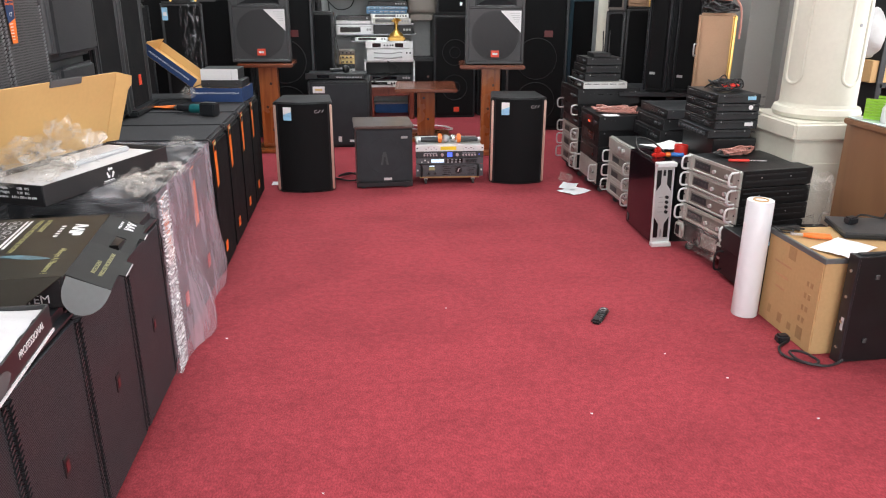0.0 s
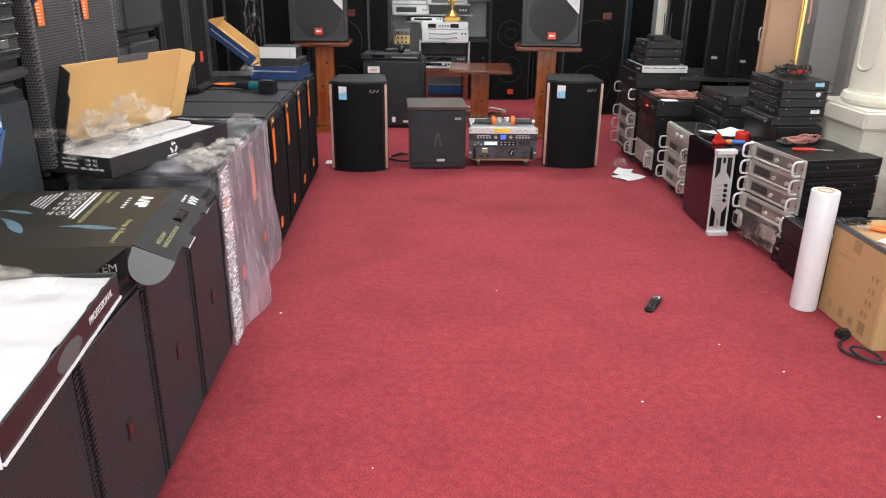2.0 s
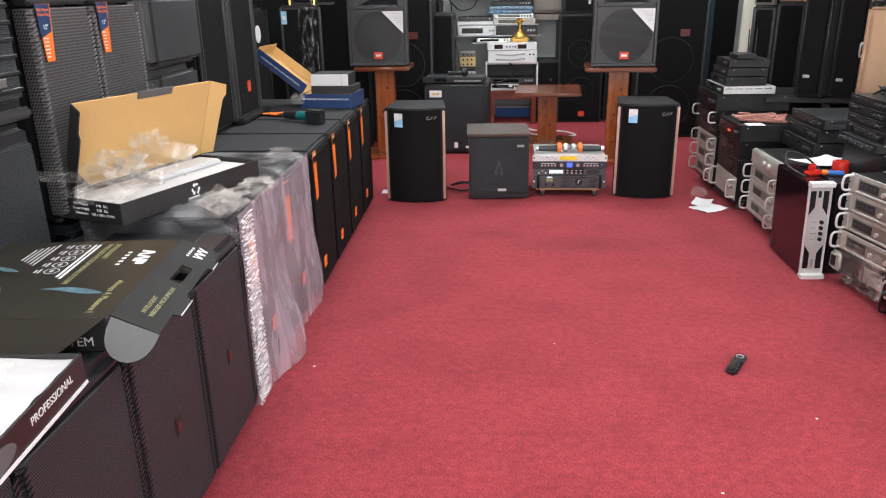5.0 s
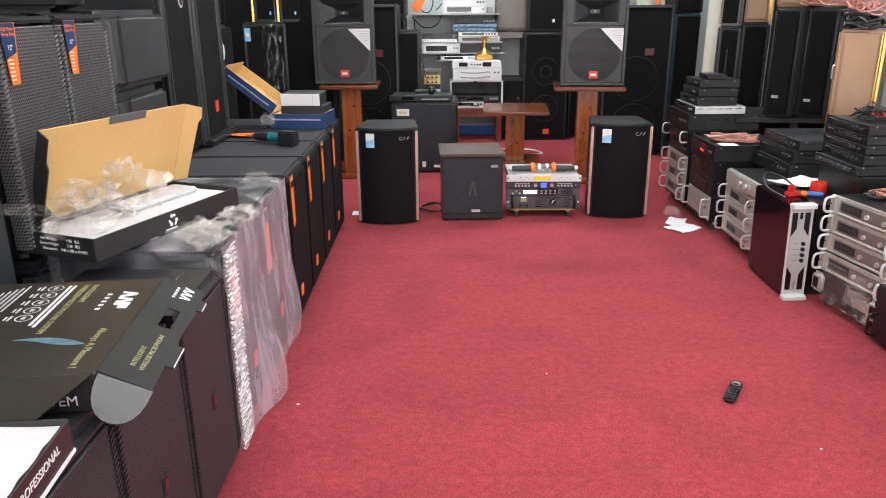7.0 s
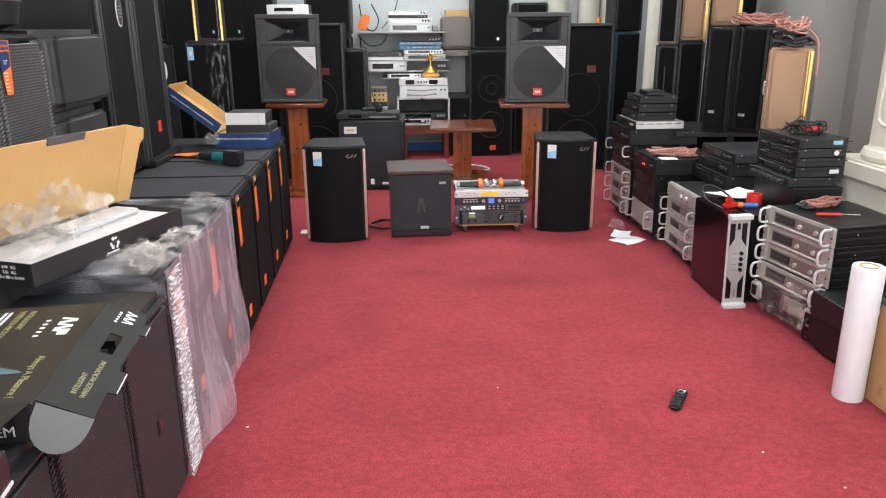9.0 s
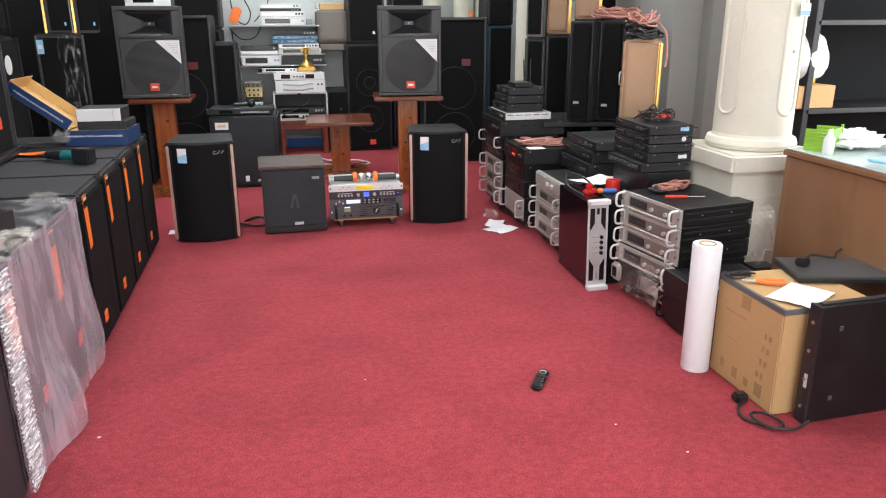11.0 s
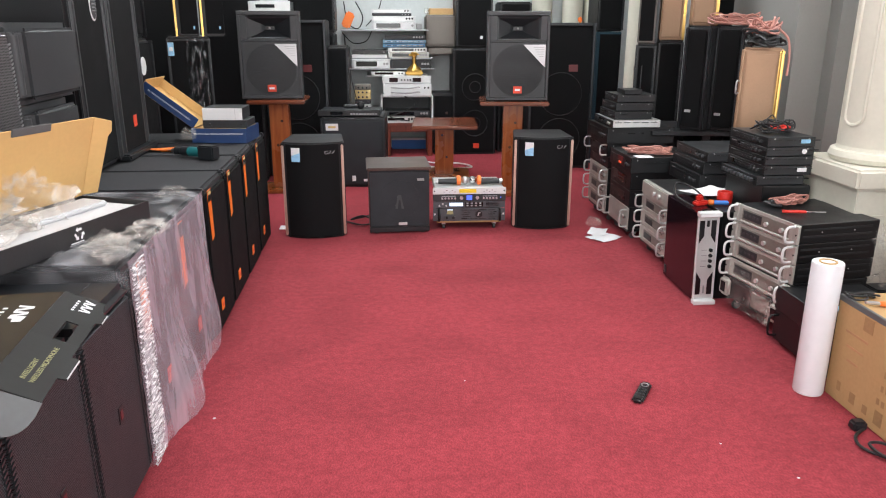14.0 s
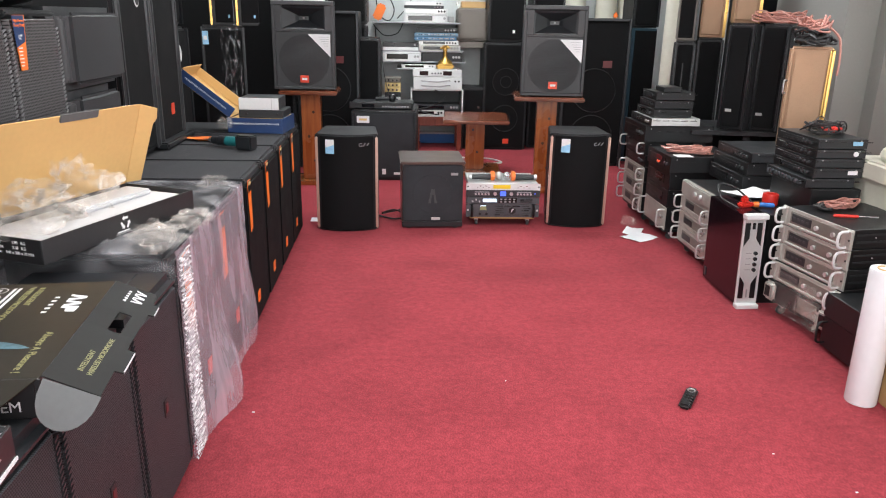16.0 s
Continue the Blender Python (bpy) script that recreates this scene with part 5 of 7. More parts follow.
def pa_speaker(m, label):
    """A trapezoid two-way cabinet: horn above, round woofer grille below."""
    t = thing("stage_loudspeaker", m, label, "loudspeaker", "pair of stage loudspeakers on stands")
    w, h, d = 0.46, 0.64, 0.38
    part("cabinet", prism([(-w / 2, 0.075), (w / 2, 0.075), (w / 2 - 0.07, d), (-w / 2 + 0.07, d)], 0, h, 0.01, 2), BLACK, t)
    # baffle with real openings: frame pieces round the horn
    def fr(x0, x1, z0, z1, y0=-0.008, y1=0.085):
        return box(x1 - x0, y1 - y0, z1 - z0, ((x0 + x1) / 2, (y0 + y1) / 2, z0), 0.003, 1)
    part("frame_top", fr(-w / 2, w / 2, h - 0.03, h), PALEBLACK, t)
    part("frame_bottom", fr(-w / 2, w / 2, 0, 0.022), PALEBLACK, t)
    part("frame_side", fr(-w / 2, -w / 2 + 0.022, 0.0225, h - 0.0305), PALEBLACK, t)
    part("frame_side", fr(w / 2 - 0.022, w / 2, 0.0225, h - 0.0305), PALEBLACK, t)
    # horn mouth, sunk
    hz0, hz1, hw = 0.435, 0.60, 0.16
    b = bmesh.new()
    rings = []
    for s, (ww, hh, yy) in enumerate(((hw, 0.082, -0.004), (hw - 0.012, 0.07, 0.0), (0.06, 0.03, 0.05), (0.035, 0.014, 0.072))):
        c = (hz0 + hz1) / 2
        rings.append([b.verts.new((sx * ww, yy, c + sz * hh)) for sx, sz in ((-1, -1), (1, -1), (1, 1), (-1, 1))])
    for a, c in zip(rings, rings[1:]):
        for j in range(4):
            b.faces.new((a[j], a[(j + 1) % 4], c[(j + 1) % 4], c[j]))
    b.faces.new(rings[-1])
    hn = part("horn", b, BLACKSAT, t, "dark moulded horn")
    part("horn_throat", box(0.06, 0.004, 0.026, (0, 0.068, 0.504), 0), PARTS, hn)
    part("driver_mark", box(0.014, 0.004, 0.014, (0, 0.062, 0.511), 0), GREY, hn)
    for s in (-1, 1):
        part("horn_cheek", box(w / 2 - 0.022 - hw, 0.08, hz1 + 0.008 - hz0, (s * (w / 2 + hw - 0.022) / 2, 0.034, hz0), 0.002, 1), PALEBLACK, t)
    part("divider", box(w - 0.046, 0.02, 0.012, (0, 0.0, 0.422), 0.004, 2), PALEBLACK, t)
    part("lower_panel", box(w - 0.046, 0.076, 0.398, (0, 0.039, 0.0225), 0.002, 1), PALEBLACK, t)
    g = spin([(0.19, 0), (0.188, 0.005), (0.14, 0.0068), (0.09, 0.0082), (0.04, 0.0092), (0.0008, 0.0096)], 48)
    g.transform(Matrix.Rotation(radians(90), 4, "X"))
    part("woofer_grille", g, GRILLEF, t, "round punched woofer grille", smooth=True).matrix_local = pose(0, 0.002, 0.215)
    g = spin([(0.19, 0.0), (0.2, 0.004), (0.2, 0.008), (0.188, 0.008)], 48)
    bmesh.ops.delete(g, geom=[f for f in g.faces if len(f.verts) > 4], context="FACES_ONLY")
    part("woofer_ring", g, PALEBLACK, t, smooth=True).matrix_local = pose(0, 0.002, 0.215, 90, 0, 0)
    badge(t, 0.0, 0.078, 0.065, 0.052, REDLOGO, -0.014, "badge", WHITE)
    lab = part("corner_label", prism([(0, 0), (0.165, 0), (0.165, -0.165)], 0, 0.001), PAPER, t, "white triangular corner label")
    lab.matrix_local = pose(0.035, -0.0135, 0.405, 90, 0, 0)
    for k in range(5):
        part("print_line", box(0.08 - 0.012 * k, 0.004, 0.0006, (0.115 + 0.005 * k, -0.02 - 0.016 * k, 0.001), 0), PALEGREY, lab)
    for s in (-1, 1):
        part("foot", cyl(0.016, 0.008, (s * 0.18, 0.03, -0.006), seg=12), RUBBER, t)
    return t


pa_speaker(pose(0.395, 6.905, 0.742, 0, 0, 0), "grey-black stage loudspeaker with horn, orange badge and white label")
pa_speaker(pose(2.24, 6.65, 0.742, 0, 0, -3), "grey-black stage loudspeaker with horn, orange badge and white label")

# ---- back of the shop ----
t = tall("bass_cabinet", 0.985, 7.08, 0.0, 0.52, 0.5, 0.57, "square black bass cabinet with mixer on top", rz=-3, cloth=FOAM)
badge(t, 0.0, 0.075, 0.03, 0.045, WHITE, -0.004, "print_plate")
badge(t, 0.11, 0.06, 0.06, 0.02, WHITE, -0.004, "print_plate")
badge(t, 0.19, 0.075, 0.03, 0.045, WHITE, -0.004, "print_plate")
badge(t, -0.165, 0.495, 0.10, 0.055, PAPER, -0.004, "paper_label", CREAMPANEL)
t = thing("mixing_console", pose(0.96, 7.13, 0.576, 0, 0, -3), "flat grey mixing console with small buttons", "mixer")
part("body", box(0.50, 0.36, 0.035, (0, 0.19, 0.0), 0.006, 2), AMPGREY, t)
part("front_panel", box(0.50, 0.02, 0.05, (0, 0.0, 0.0), 0.004, 1), AMPBLACK, t)
part("display", box(0.10, 0.003, 0.025, (-0.1, -0.011, 0.012), 0), GLASSM, t)
for k in range(10):
    part("button", box(0.018, 0.004, 0.012, (0.02 + 0.022 * k, -0.012, 0.012), 0.001, 1), GREY, t)
t = thing("desk_microphone", pose(1.03, 7.28, 0.612, 0, 0, 20), "black microphone lying on a mixer", "microphone")
part("body", cyl(0.016, 0.12, (-0.06, 0, 0.03), "x", seg=16), BLACKSAT, t, smooth=True)
b = bmesh.new()
bmesh.ops.create_icosphere(b, subdivisions=3, radius=0.034, matrix=Matrix.Translation((0.02, 0, 0.034)))
part("head", b, PARTS, t, smooth=True)
part("cable", tube([(0.0, 0.02, 0.06), (-0.02, 0.03, 0.15), (-0.03, 0.06, 0.24), (-0.03, 0.1, 0.36)], 0.003), BLACKCABLE, t)


def dual(m, w, h, label, frame=True, woofers=True):
    """A tall double-woofer cabinet with framed cloth front."""
    t = thing("double_woofer_cabinet", m, label, "loudspeaker")
    part("cabinet", box(w, 0.45, h, (0, 0.24, 0), 0.008, 2), BLACK, t)
    part("front_cloth", box(w - 0.05, 0.012, h - 0.05, (0, 0.012, 0.025), 0.003, 1), CLOTH, t)
    for s in (-1, 1):
        part("frame_side", box(0.024, 0.03, h, (s * (w / 2 - 0.012), 0.005, 0), 0.004, 1), AMPGREY, t)
    part("frame_top", box(w - 0.05, 0.03, 0.024, (0, 0.005, h - 0.024), 0.004, 1), AMPGREY, t)
    for z in (0.27, 0.68):
        if z + 0.2 < h:
            r = min(0.19, w * 0.36)
            part("woofer_rim", tube([(r * math.cos(2 * math.pi * q / 24), r * math.sin(2 * math.pi * q / 24), 0) for q in range(24)], 0.004, 6, 2, True), BLACK, t, smooth=True).matrix_local = pose(0, 0.0055, z, 90, 0, 0)
    badge(t, w * 0.18 if w > 0.5 else 0, h * 0.70, 0.08, 0.06, DARKRED, 0.003)
    return t


dual(pose(0.50, 7.62, 0, 0, 0, 0), 0.53, 1.32, "tall black double-woofer cabinet with grey frame and dark red badge")
dual(pose(2.845, 7.78, 0, 0, 0, -6), 0.575, 1.30, "wide black double-woofer cabinet with dark red badge")
tall("tall_loudspeaker", 0.834, 7.82, 0.0, 0.21, 0.4, 1.10, "black floor loudspeaker between cabinets", rz=0)
tall("tall_loudspeaker", 0.60, 8.24, 0.0, 0.40, 0.4, 1.205, "tall black floor loudspeaker behind a wide cabinet", rz=0)
tall("small_loudspeaker", 0.60, 8.22, 1.209, 0.42, 0.38, 0.6, "black loudspeaker on top of a floor one", rz=0)
t = tall("double_woofer_cabinet", 2.16, 8.58, 0.0, 0.44, 0.42, 1.055, "black double-woofer cabinet with orange-red badge at its foot", rz=0)
for z in (0.32, 0.68):
    part("woofer_rim", tube([(0.13 * math.cos(2 * math.pi * q / 24), 0.13 * math.sin(2 * math.pi * q / 24), 0) for q in range(24)], 0.004, 6, 2, True), BLACK, t, smooth=True).matrix_local = pose(0, -0.002, z, 90, 0, 0)
    part("woofer_cone", tube([(0.055 * math.cos(2 * math.pi * q / 24), 0.055 * math.sin(2 * math.pi * q / 24), 0) for q in range(24)], 0.004, 6, 2, True), BLACK, t, smooth=True).matrix_local = pose(0, -0.002, z, 90, 0, 0)
badge(t, 0.02, 0.09, 0.06, 0.05, REDLOGO, -0.004)
t = tall("small_loudspeaker", 2.15, 8.60, 1.06, 0.36, 0.36, 0.62, "black loudspeaker with small white plate on a cabinet", rz=0)
badge(t, 0.07, 0.10, 0.025, 0.03, WHITE, -0.003)

t = rack_unit("disc_player", "silver disc player on top of a stage loudspeaker", pose(0.40, 6.98, 1.383), 0.07, SILVER, AMPGREY, d=0.26, w=0.30, ears=0.31, category="audio unit")
part("display", box(0.14, 0.003, 0.025, (-0.03, -0.004, 0.022), 0), GLASSM, t)
tall("tall_loudspeaker", 2.58, 8.72, 0.0, 0.32, 0.34, 1.5, "tall plain black loudspeaker against the back wall", rz=0)
# shelves on the back wall
SHELFGREY = surf("grey_steel_shelf", (0.28, 0.29, 0.30), 0.35, 0.4)
def shelf(z, x0, x1, label):
    ob = part("wall_shelf", box(x1 - x0, 0.48, 0.012, ((x0 + x1) / 2, 8.855, z - 0.012), 0.002, 1), SHELFGREY)
    return tagged(ob, label, "shelf", "wall shelves")


shelf(0.965, 0.90, 1.74, "thin white wall shelf holding stacked audio units")
shelf(1.231, 0.84, 1.70, "thin white wall shelf holding stacked audio units")
t = tall("vinyl_cabinet", 1.83, 8.76, 1.06, 0.30, 0.30, 0.31, "grey-brown vinyl cabinet on a shelf", rz=0, mat=GREYBOX, cloth=GREYBOX)
part("support_bracket", box(0.26, 0.28, 0.06, (0, 0.15, -0.068), 0.003, 1), GREYBOX, t)
t = thing("brown_carton", pose(1.83, 8.80, 1.375), "small open brown carton with torn white edge", "carton")
part("body", box(0.24, 0.16, 0.06, (0.01, 0.1, 0), 0.003, 1), CARD, t)
part("torn_edge", crumple(0.09, 0.1, 0.07, (-0.12, 0.08, 0), 17, 0.8, 3), BAG, t)


BLUEPANEL = surf("blue_patch_panel", (0.055, 0.17, 0.31), 0.4, var=0.2, bump=0.02)


def shelf_unit(x, z, w, h, face, label, y=8.79, disp=False, n=4, category="audio unit"):
    t = thing("audio_unit", pose(x, y, z), label, category, "audio units on the wall shelves")
    part("chassis", box(w - 0.01, 0.24, h - 0.002, (0, 0.13, 0.0), 0.002, 1), AMPGREY if face is not WHITEPAINT else SILVER, t)
    part("faceplate", box(w, 0.008, h - 0.001, (0, 0, 0), 0.002, 1), face, t)
    if disp:
        part("display", box(w * 0.55, 0.003, h * 0.55, (-w * 0.12, -0.005, h * 0.22), 0), GLASSM, t)
    for k in range(n):
        part("knob", cyl(min(0.012, h * 0.22), 0.012, (w * 0.5 - 0.03 - 0.028 * k, -0.008, h * 0.5), "y", seg=12), GREY if face is not SILVER else PARTS, t)
    return t


STACKS = [  # x, z, width, height, face, display, knobs, label
    (1.356, 1.232, 0.426, 0.077, WHITEPAINT, True, 1, "white cassette deck on the upper shelf"),
    (1.356, 1.312, 0.425, 0.046, SILVER, False, 3, "silver unit stacked on a deck"),
    (1.340, 1.360, 0.382, 0.026, AMPGREY, False, 3, "grey unit stacked on a silver one"),
    (1.335, 1.388, 0.382, 0.038, SILVER, False, 2, "thin silver unit topping a stack"),
    (1.606, 1.235, 0.054, 0.056, GREY, False, 1, "small grey box beside a deck"),
    (1.498, 0.966, 0.408, 0.053, OLDSILVER, True, 3, "worn silver tuner with small display on a shelf"),
    (1.488, 1.021, 0.388, 0.041, SILVER, True, 5, "pale processor with blue display and round buttons"),
    (1.456, 1.064, 0.415, 0.037, BLUEPANEL, False, 9, "blue patch panel with many sockets"),
    (1.461, 1.103, 0.424, 0.033, PATCHBLUE, False, 9, "grey-blue patch panel stacked on another"),
    (1.467, 1.140, 0.398, 0.040, AMPBLACK, False, 4, "black processor with small lamps"),
    (1.114, 0.966, 0.347, 0.030, WHITEPAINT, False, 0, "slim white turntable base on a shelf"),
    (1.113, 0.998, 0.342, 0.042, PARTS, False, 1, "slim dark turntable on a white base"),
    (1.128, 0.864, 0.375, 0.088, WHITEPAINT, True, 2, "white amplifier with wide dark display"),
    (1.522, 0.864, 0.398, 0.085, AMPBLACK, False, 3, "black amplifier with dark window"),
    (1.293, 0.796, 0.336, 0.038, SILVER, True, 2, "thin silver tuner on a short shelf"),
]
for x, z, w, h, face, disp, n, label in STACKS:
    u = shelf_unit(x, z, w, h, face, label, 8.62, disp, n)
    if face in (WHITEPAINT, SILVER, OLDSILVER) and h > 0.035:
        part("panel_seam", box(w * 0.96, 0.002, 0.002, (0, -0.0045, h * 0.82), 0), GREY, u)
        for s in (-1, 1):
            part("rack_ear", box(0.018, 0.004, h * 0.9, (s * (w / 2 - 0.010), -0.005, h * 0.05), 0.001, 1), PALEGREY, u)
    if n == 9:
        for k in range(20):
            part("socket", cyl(0.0055, 0.003, (-w / 2 + 0.03 + 0.019 * k, -0.0052, h * 0.5), "y", seg=8), PARTS if k % 3 else PALEGREY, u)
ob = tagged(part("wall_shelf", box(0.84, 0.48, 0.012, (1.34, 8.855, 0.851), 0.002, 1), SHELFGREY), "thin white wall shelf holding amplifiers", "shelf", "wall shelves")
ob = tagged(part("wall_shelf", box(0.40, 0.48, 0.012, (1.28, 8.855, 0.783), 0.002, 1), SHELFGREY), "short white wall shelf holding a tuner", "shelf", "wall shelves")
# small valve amplifiers on a cabinet
for k in range(5):
    t = thing("small_amplifier", pose(1.04, 8.45, 0.488 + 0.0455 * k), "small cream and steel amplifier in a stack", "amplifier", "stack of small amplifiers")
    part("chassis", box(0.155, 0.2, 0.044, (0, 0.1, 0), 0.003, 1), (SILVER, AMPGREY, CREAMPANEL, CREAMPANEL, GREYBOX)[k], t)
    knobs(t, (-0.04, 0.0, 0.04), 0.022, 0.009, PARTS)
t = thing("low_cabinet", pose(1.06, 8.42, 0.0), "low black cabinet carrying small amplifiers", "cabinet")
part("body", box(0.26, 0.3, 0.486, (0, 0.16, 0), 0.005, 1), BLACK, t)

# bench with rack, amplifiers and trophy
t = thing("wooden_bench", pose(1.49, 8.50, 0), "small red-stained wooden bench", "bench")
part("seat_board", box(0.52, 0.32, 0.03, (0, 0.17, 0.305), 0.005, 2), BENCH, t)
part("apron", box(0.46, 0.02, 0.06, (0, 0.04, 0.245), 0.003, 1), BENCH, t)
for x in (-0.21, 0.21):
    for y in (0.05, 0.29):
        part("leg", box(0.05, 0.05, 0.305, (x, y, 0), 0.004, 1), BENCH, t)
t = thing("equipment_rack", pose(1.475, 8.50, 0.336), "open white-edged rack frame on a bench", "rack")
for s in (-1, 1):
    part("side_panel", box(0.016, 0.26, 0.265, (s * 0.252, 0.15, 0), 0.002, 1), WHITEPAINT, t)
part("top_panel", box(0.486, 0.26, 0.012, (0, 0.15, 0.253), 0.002, 1), WHITEPAINT, t)
part("bottom_panel", box(0.486, 0.26, 0.012, (0, 0.15, 0), 0.002, 1), WHITEPAINT, t)
part("back_panel", box(0.486, 0.01, 0.24, (0, 0.275, 0.0125), 0), BLACK, t)
shelf_unit(1.40, 0.35, 0.30, 0.05, SILVER, "silver disc player inside a rack frame", 8.53, True, 2)
shelf_unit(1.475, 0.42, 0.455, 0.055, AMPGREY, "dark grey player inside a rack frame", 8.53, True, 3).location.z = 0.402
tagged(part("rack_cable", tube([(1.45, 8.50, 0.60), (1.56, 8.515, 0.545), (1.50, 8.515, 0.48), (1.38, 8.51, 0.43), (1.30, 8.50, 0.41), (1.37, 8.505, 0.375), (1.50, 8.50, 0.36)], 0.006), BLACKCABLE, None, smooth=True), "black cable trailing through an open rack", "cable")
t = rack_unit("power_amplifier", "white power amplifier with two curved handles", pose(1.48, 8.50, 0.604), 0.120, WHITEPAINT, WHITEPAINT, w=0.44, ears=0.475)
for z in (0.035, 0.082):
    part("handle", tube([(-0.16, 0, z), (-0.14, -0.03, z), (0, -0.035, z - 0.006), (0.1, -0.03, z + 0.006), (0.12, 0, z)], 0.006), GREY, t)
knobs(t, (0.17, 0.205), 0.08, 0.009)
t = rack_unit("power_amplifier", "white amplifier with round meters", pose(1.473, 8.50, 0.728), 0.070, WHITEPAINT, WHITEPAINT, w=0.44, ears=0.48)
for x in (-0.13, 0.1):
    part("meter", box(0.085, 0.003, 0.04, (x, -0.004, 0.012), 0.002, 1), GLASSM, t)
knobs(t, (-0.05, -0.02, 0.01, 0.035), 0.032, 0.008)
t = thing("trophy", pose(1.552, 8.60, 0.799), "ornate gilded trophy on an amplifier", "trophy")
part("plinth", box(0.168, 0.11, 0.045, (0, 0, 0), 0.012, 3), BRASS, t, smooth=True)
part("foot", spin([(0.072, 0.045), (0.068, 0.06), (0.056, 0.075), (0.034, 0.09), (0.024, 0.105)], 28), BRASS, t, smooth=True)
part("stem", spin([(0.024, 0.105), (0.018, 0.13), (0.022, 0.145), (0.017, 0.165), (0.026, 0.18)], 20), BRASS, t, smooth=True)
part("finial", crumple(0.075, 0.04, 0.045, (0, 0, 0.178), 2, 0.9, 3), BRASS, t, smooth=True)
t = thing("low_cabinet", pose(1.86, 8.62, 0.0), "low black cabinet beside a small bench", "cabinet")
part("body", box(0.24, 0.3, 0.62, (0, 0.16, 0), 0.006, 2), BLACK, t)
part("front_cloth", box(0.21, 0.01, 0.57, (0, 0.006, 0.02), 0.003, 1), CLOTH, t)
# blue skirting strip along the foot of the back wall
t = thing("blue_skirting", pose(1.60, 8.96, 0.0), "low blue plastic skirting strip against the back wall", "tray")
part("body", box(0.56, 0.12, 0.10, (0, 0.06, 0), 0.008, 2), BLUE, t)
part("rim", box(0.58, 0.13, 0.014, (0, 0.06, 0.098), 0.004, 2), WHITEPAINT, t)
# loose leads on the wall and floor
for pts, r in (([(0.86, 8.98, 1.5), (0.9, 8.95, 1.3), (1.0, 8.9, 1.24), (1.05, 8.93, 1.35), (0.98, 8.97, 1.5)], 0.006),
               ([(0.84, 8.9, 1.2), (0.95, 8.85, 1.10), (1.08, 8.86, 1.12), (1.14, 8.9, 1.22)], 0.005),
               ([(0.86, 8.9, 1.18), (0.87, 8.88, 1.05), (0.9, 8.9, 0.95)], 0.006),
               ([(1.25, 8.95, 1.55), (1.2, 8.95, 1.4), (1.08, 8.93, 1.26)], 0.005)):
    tagged(part("hanging_cable", tube(pts, r), BLACKCABLE, None, smooth=True), "black cable hanging against the back wall", "cable")
t = tagged(part("red_tool", box(0.09, 0.04, 0.16, (0, 0, 0), 0.015, 2), ORANGE, None, smooth=True), "orange-red tool hung by the shelf", "tool")
t.matrix_world = pose(0.87, 8.88, 1.25, 0, 25, 0)
tagged(part("floor_cable", tube([(1.62, 7.95, 0.008), (1.8, 7.8, 0.01), (2.05, 7.85, 0.008), (1.95, 8.05, 0.008), (1.7, 8.1, 0.008), (1.6, 8.3, 0.01)], 0.007), WHITECABLE, None, smooth=True), "loose white cable on the carpet", "cable")
tagged(part("floor_cable", tube([(0.97, 5.95, 0.01), (1.08, 5.85, 0.012), (1.16, 5.93, 0.01), (1.08, 6.02, 0.03), (1.0, 5.96, 0.02), (1.12, 6.1, 0.01)], 0.006), BLACKCABLE, None, smooth=True), "coiled black cable on the carpet", "cable")
tagged(part("paper_slip", box(0.13, 0.09, 0.003, (0.60, 5.86, 0.0), 0), PAPER), "white paper slip on the carpet", "paper")

for k, x in enumerate((2.90, 3.22, 3.45)):
    tagged(part("wall_half_column", spin([(0.11, 0), (0.105, 1.5), (0.1, H)], 32, (x, 9.0, 0)), CREAM, None, smooth=True), "cream half column on the back wall", "column", kind="structure")


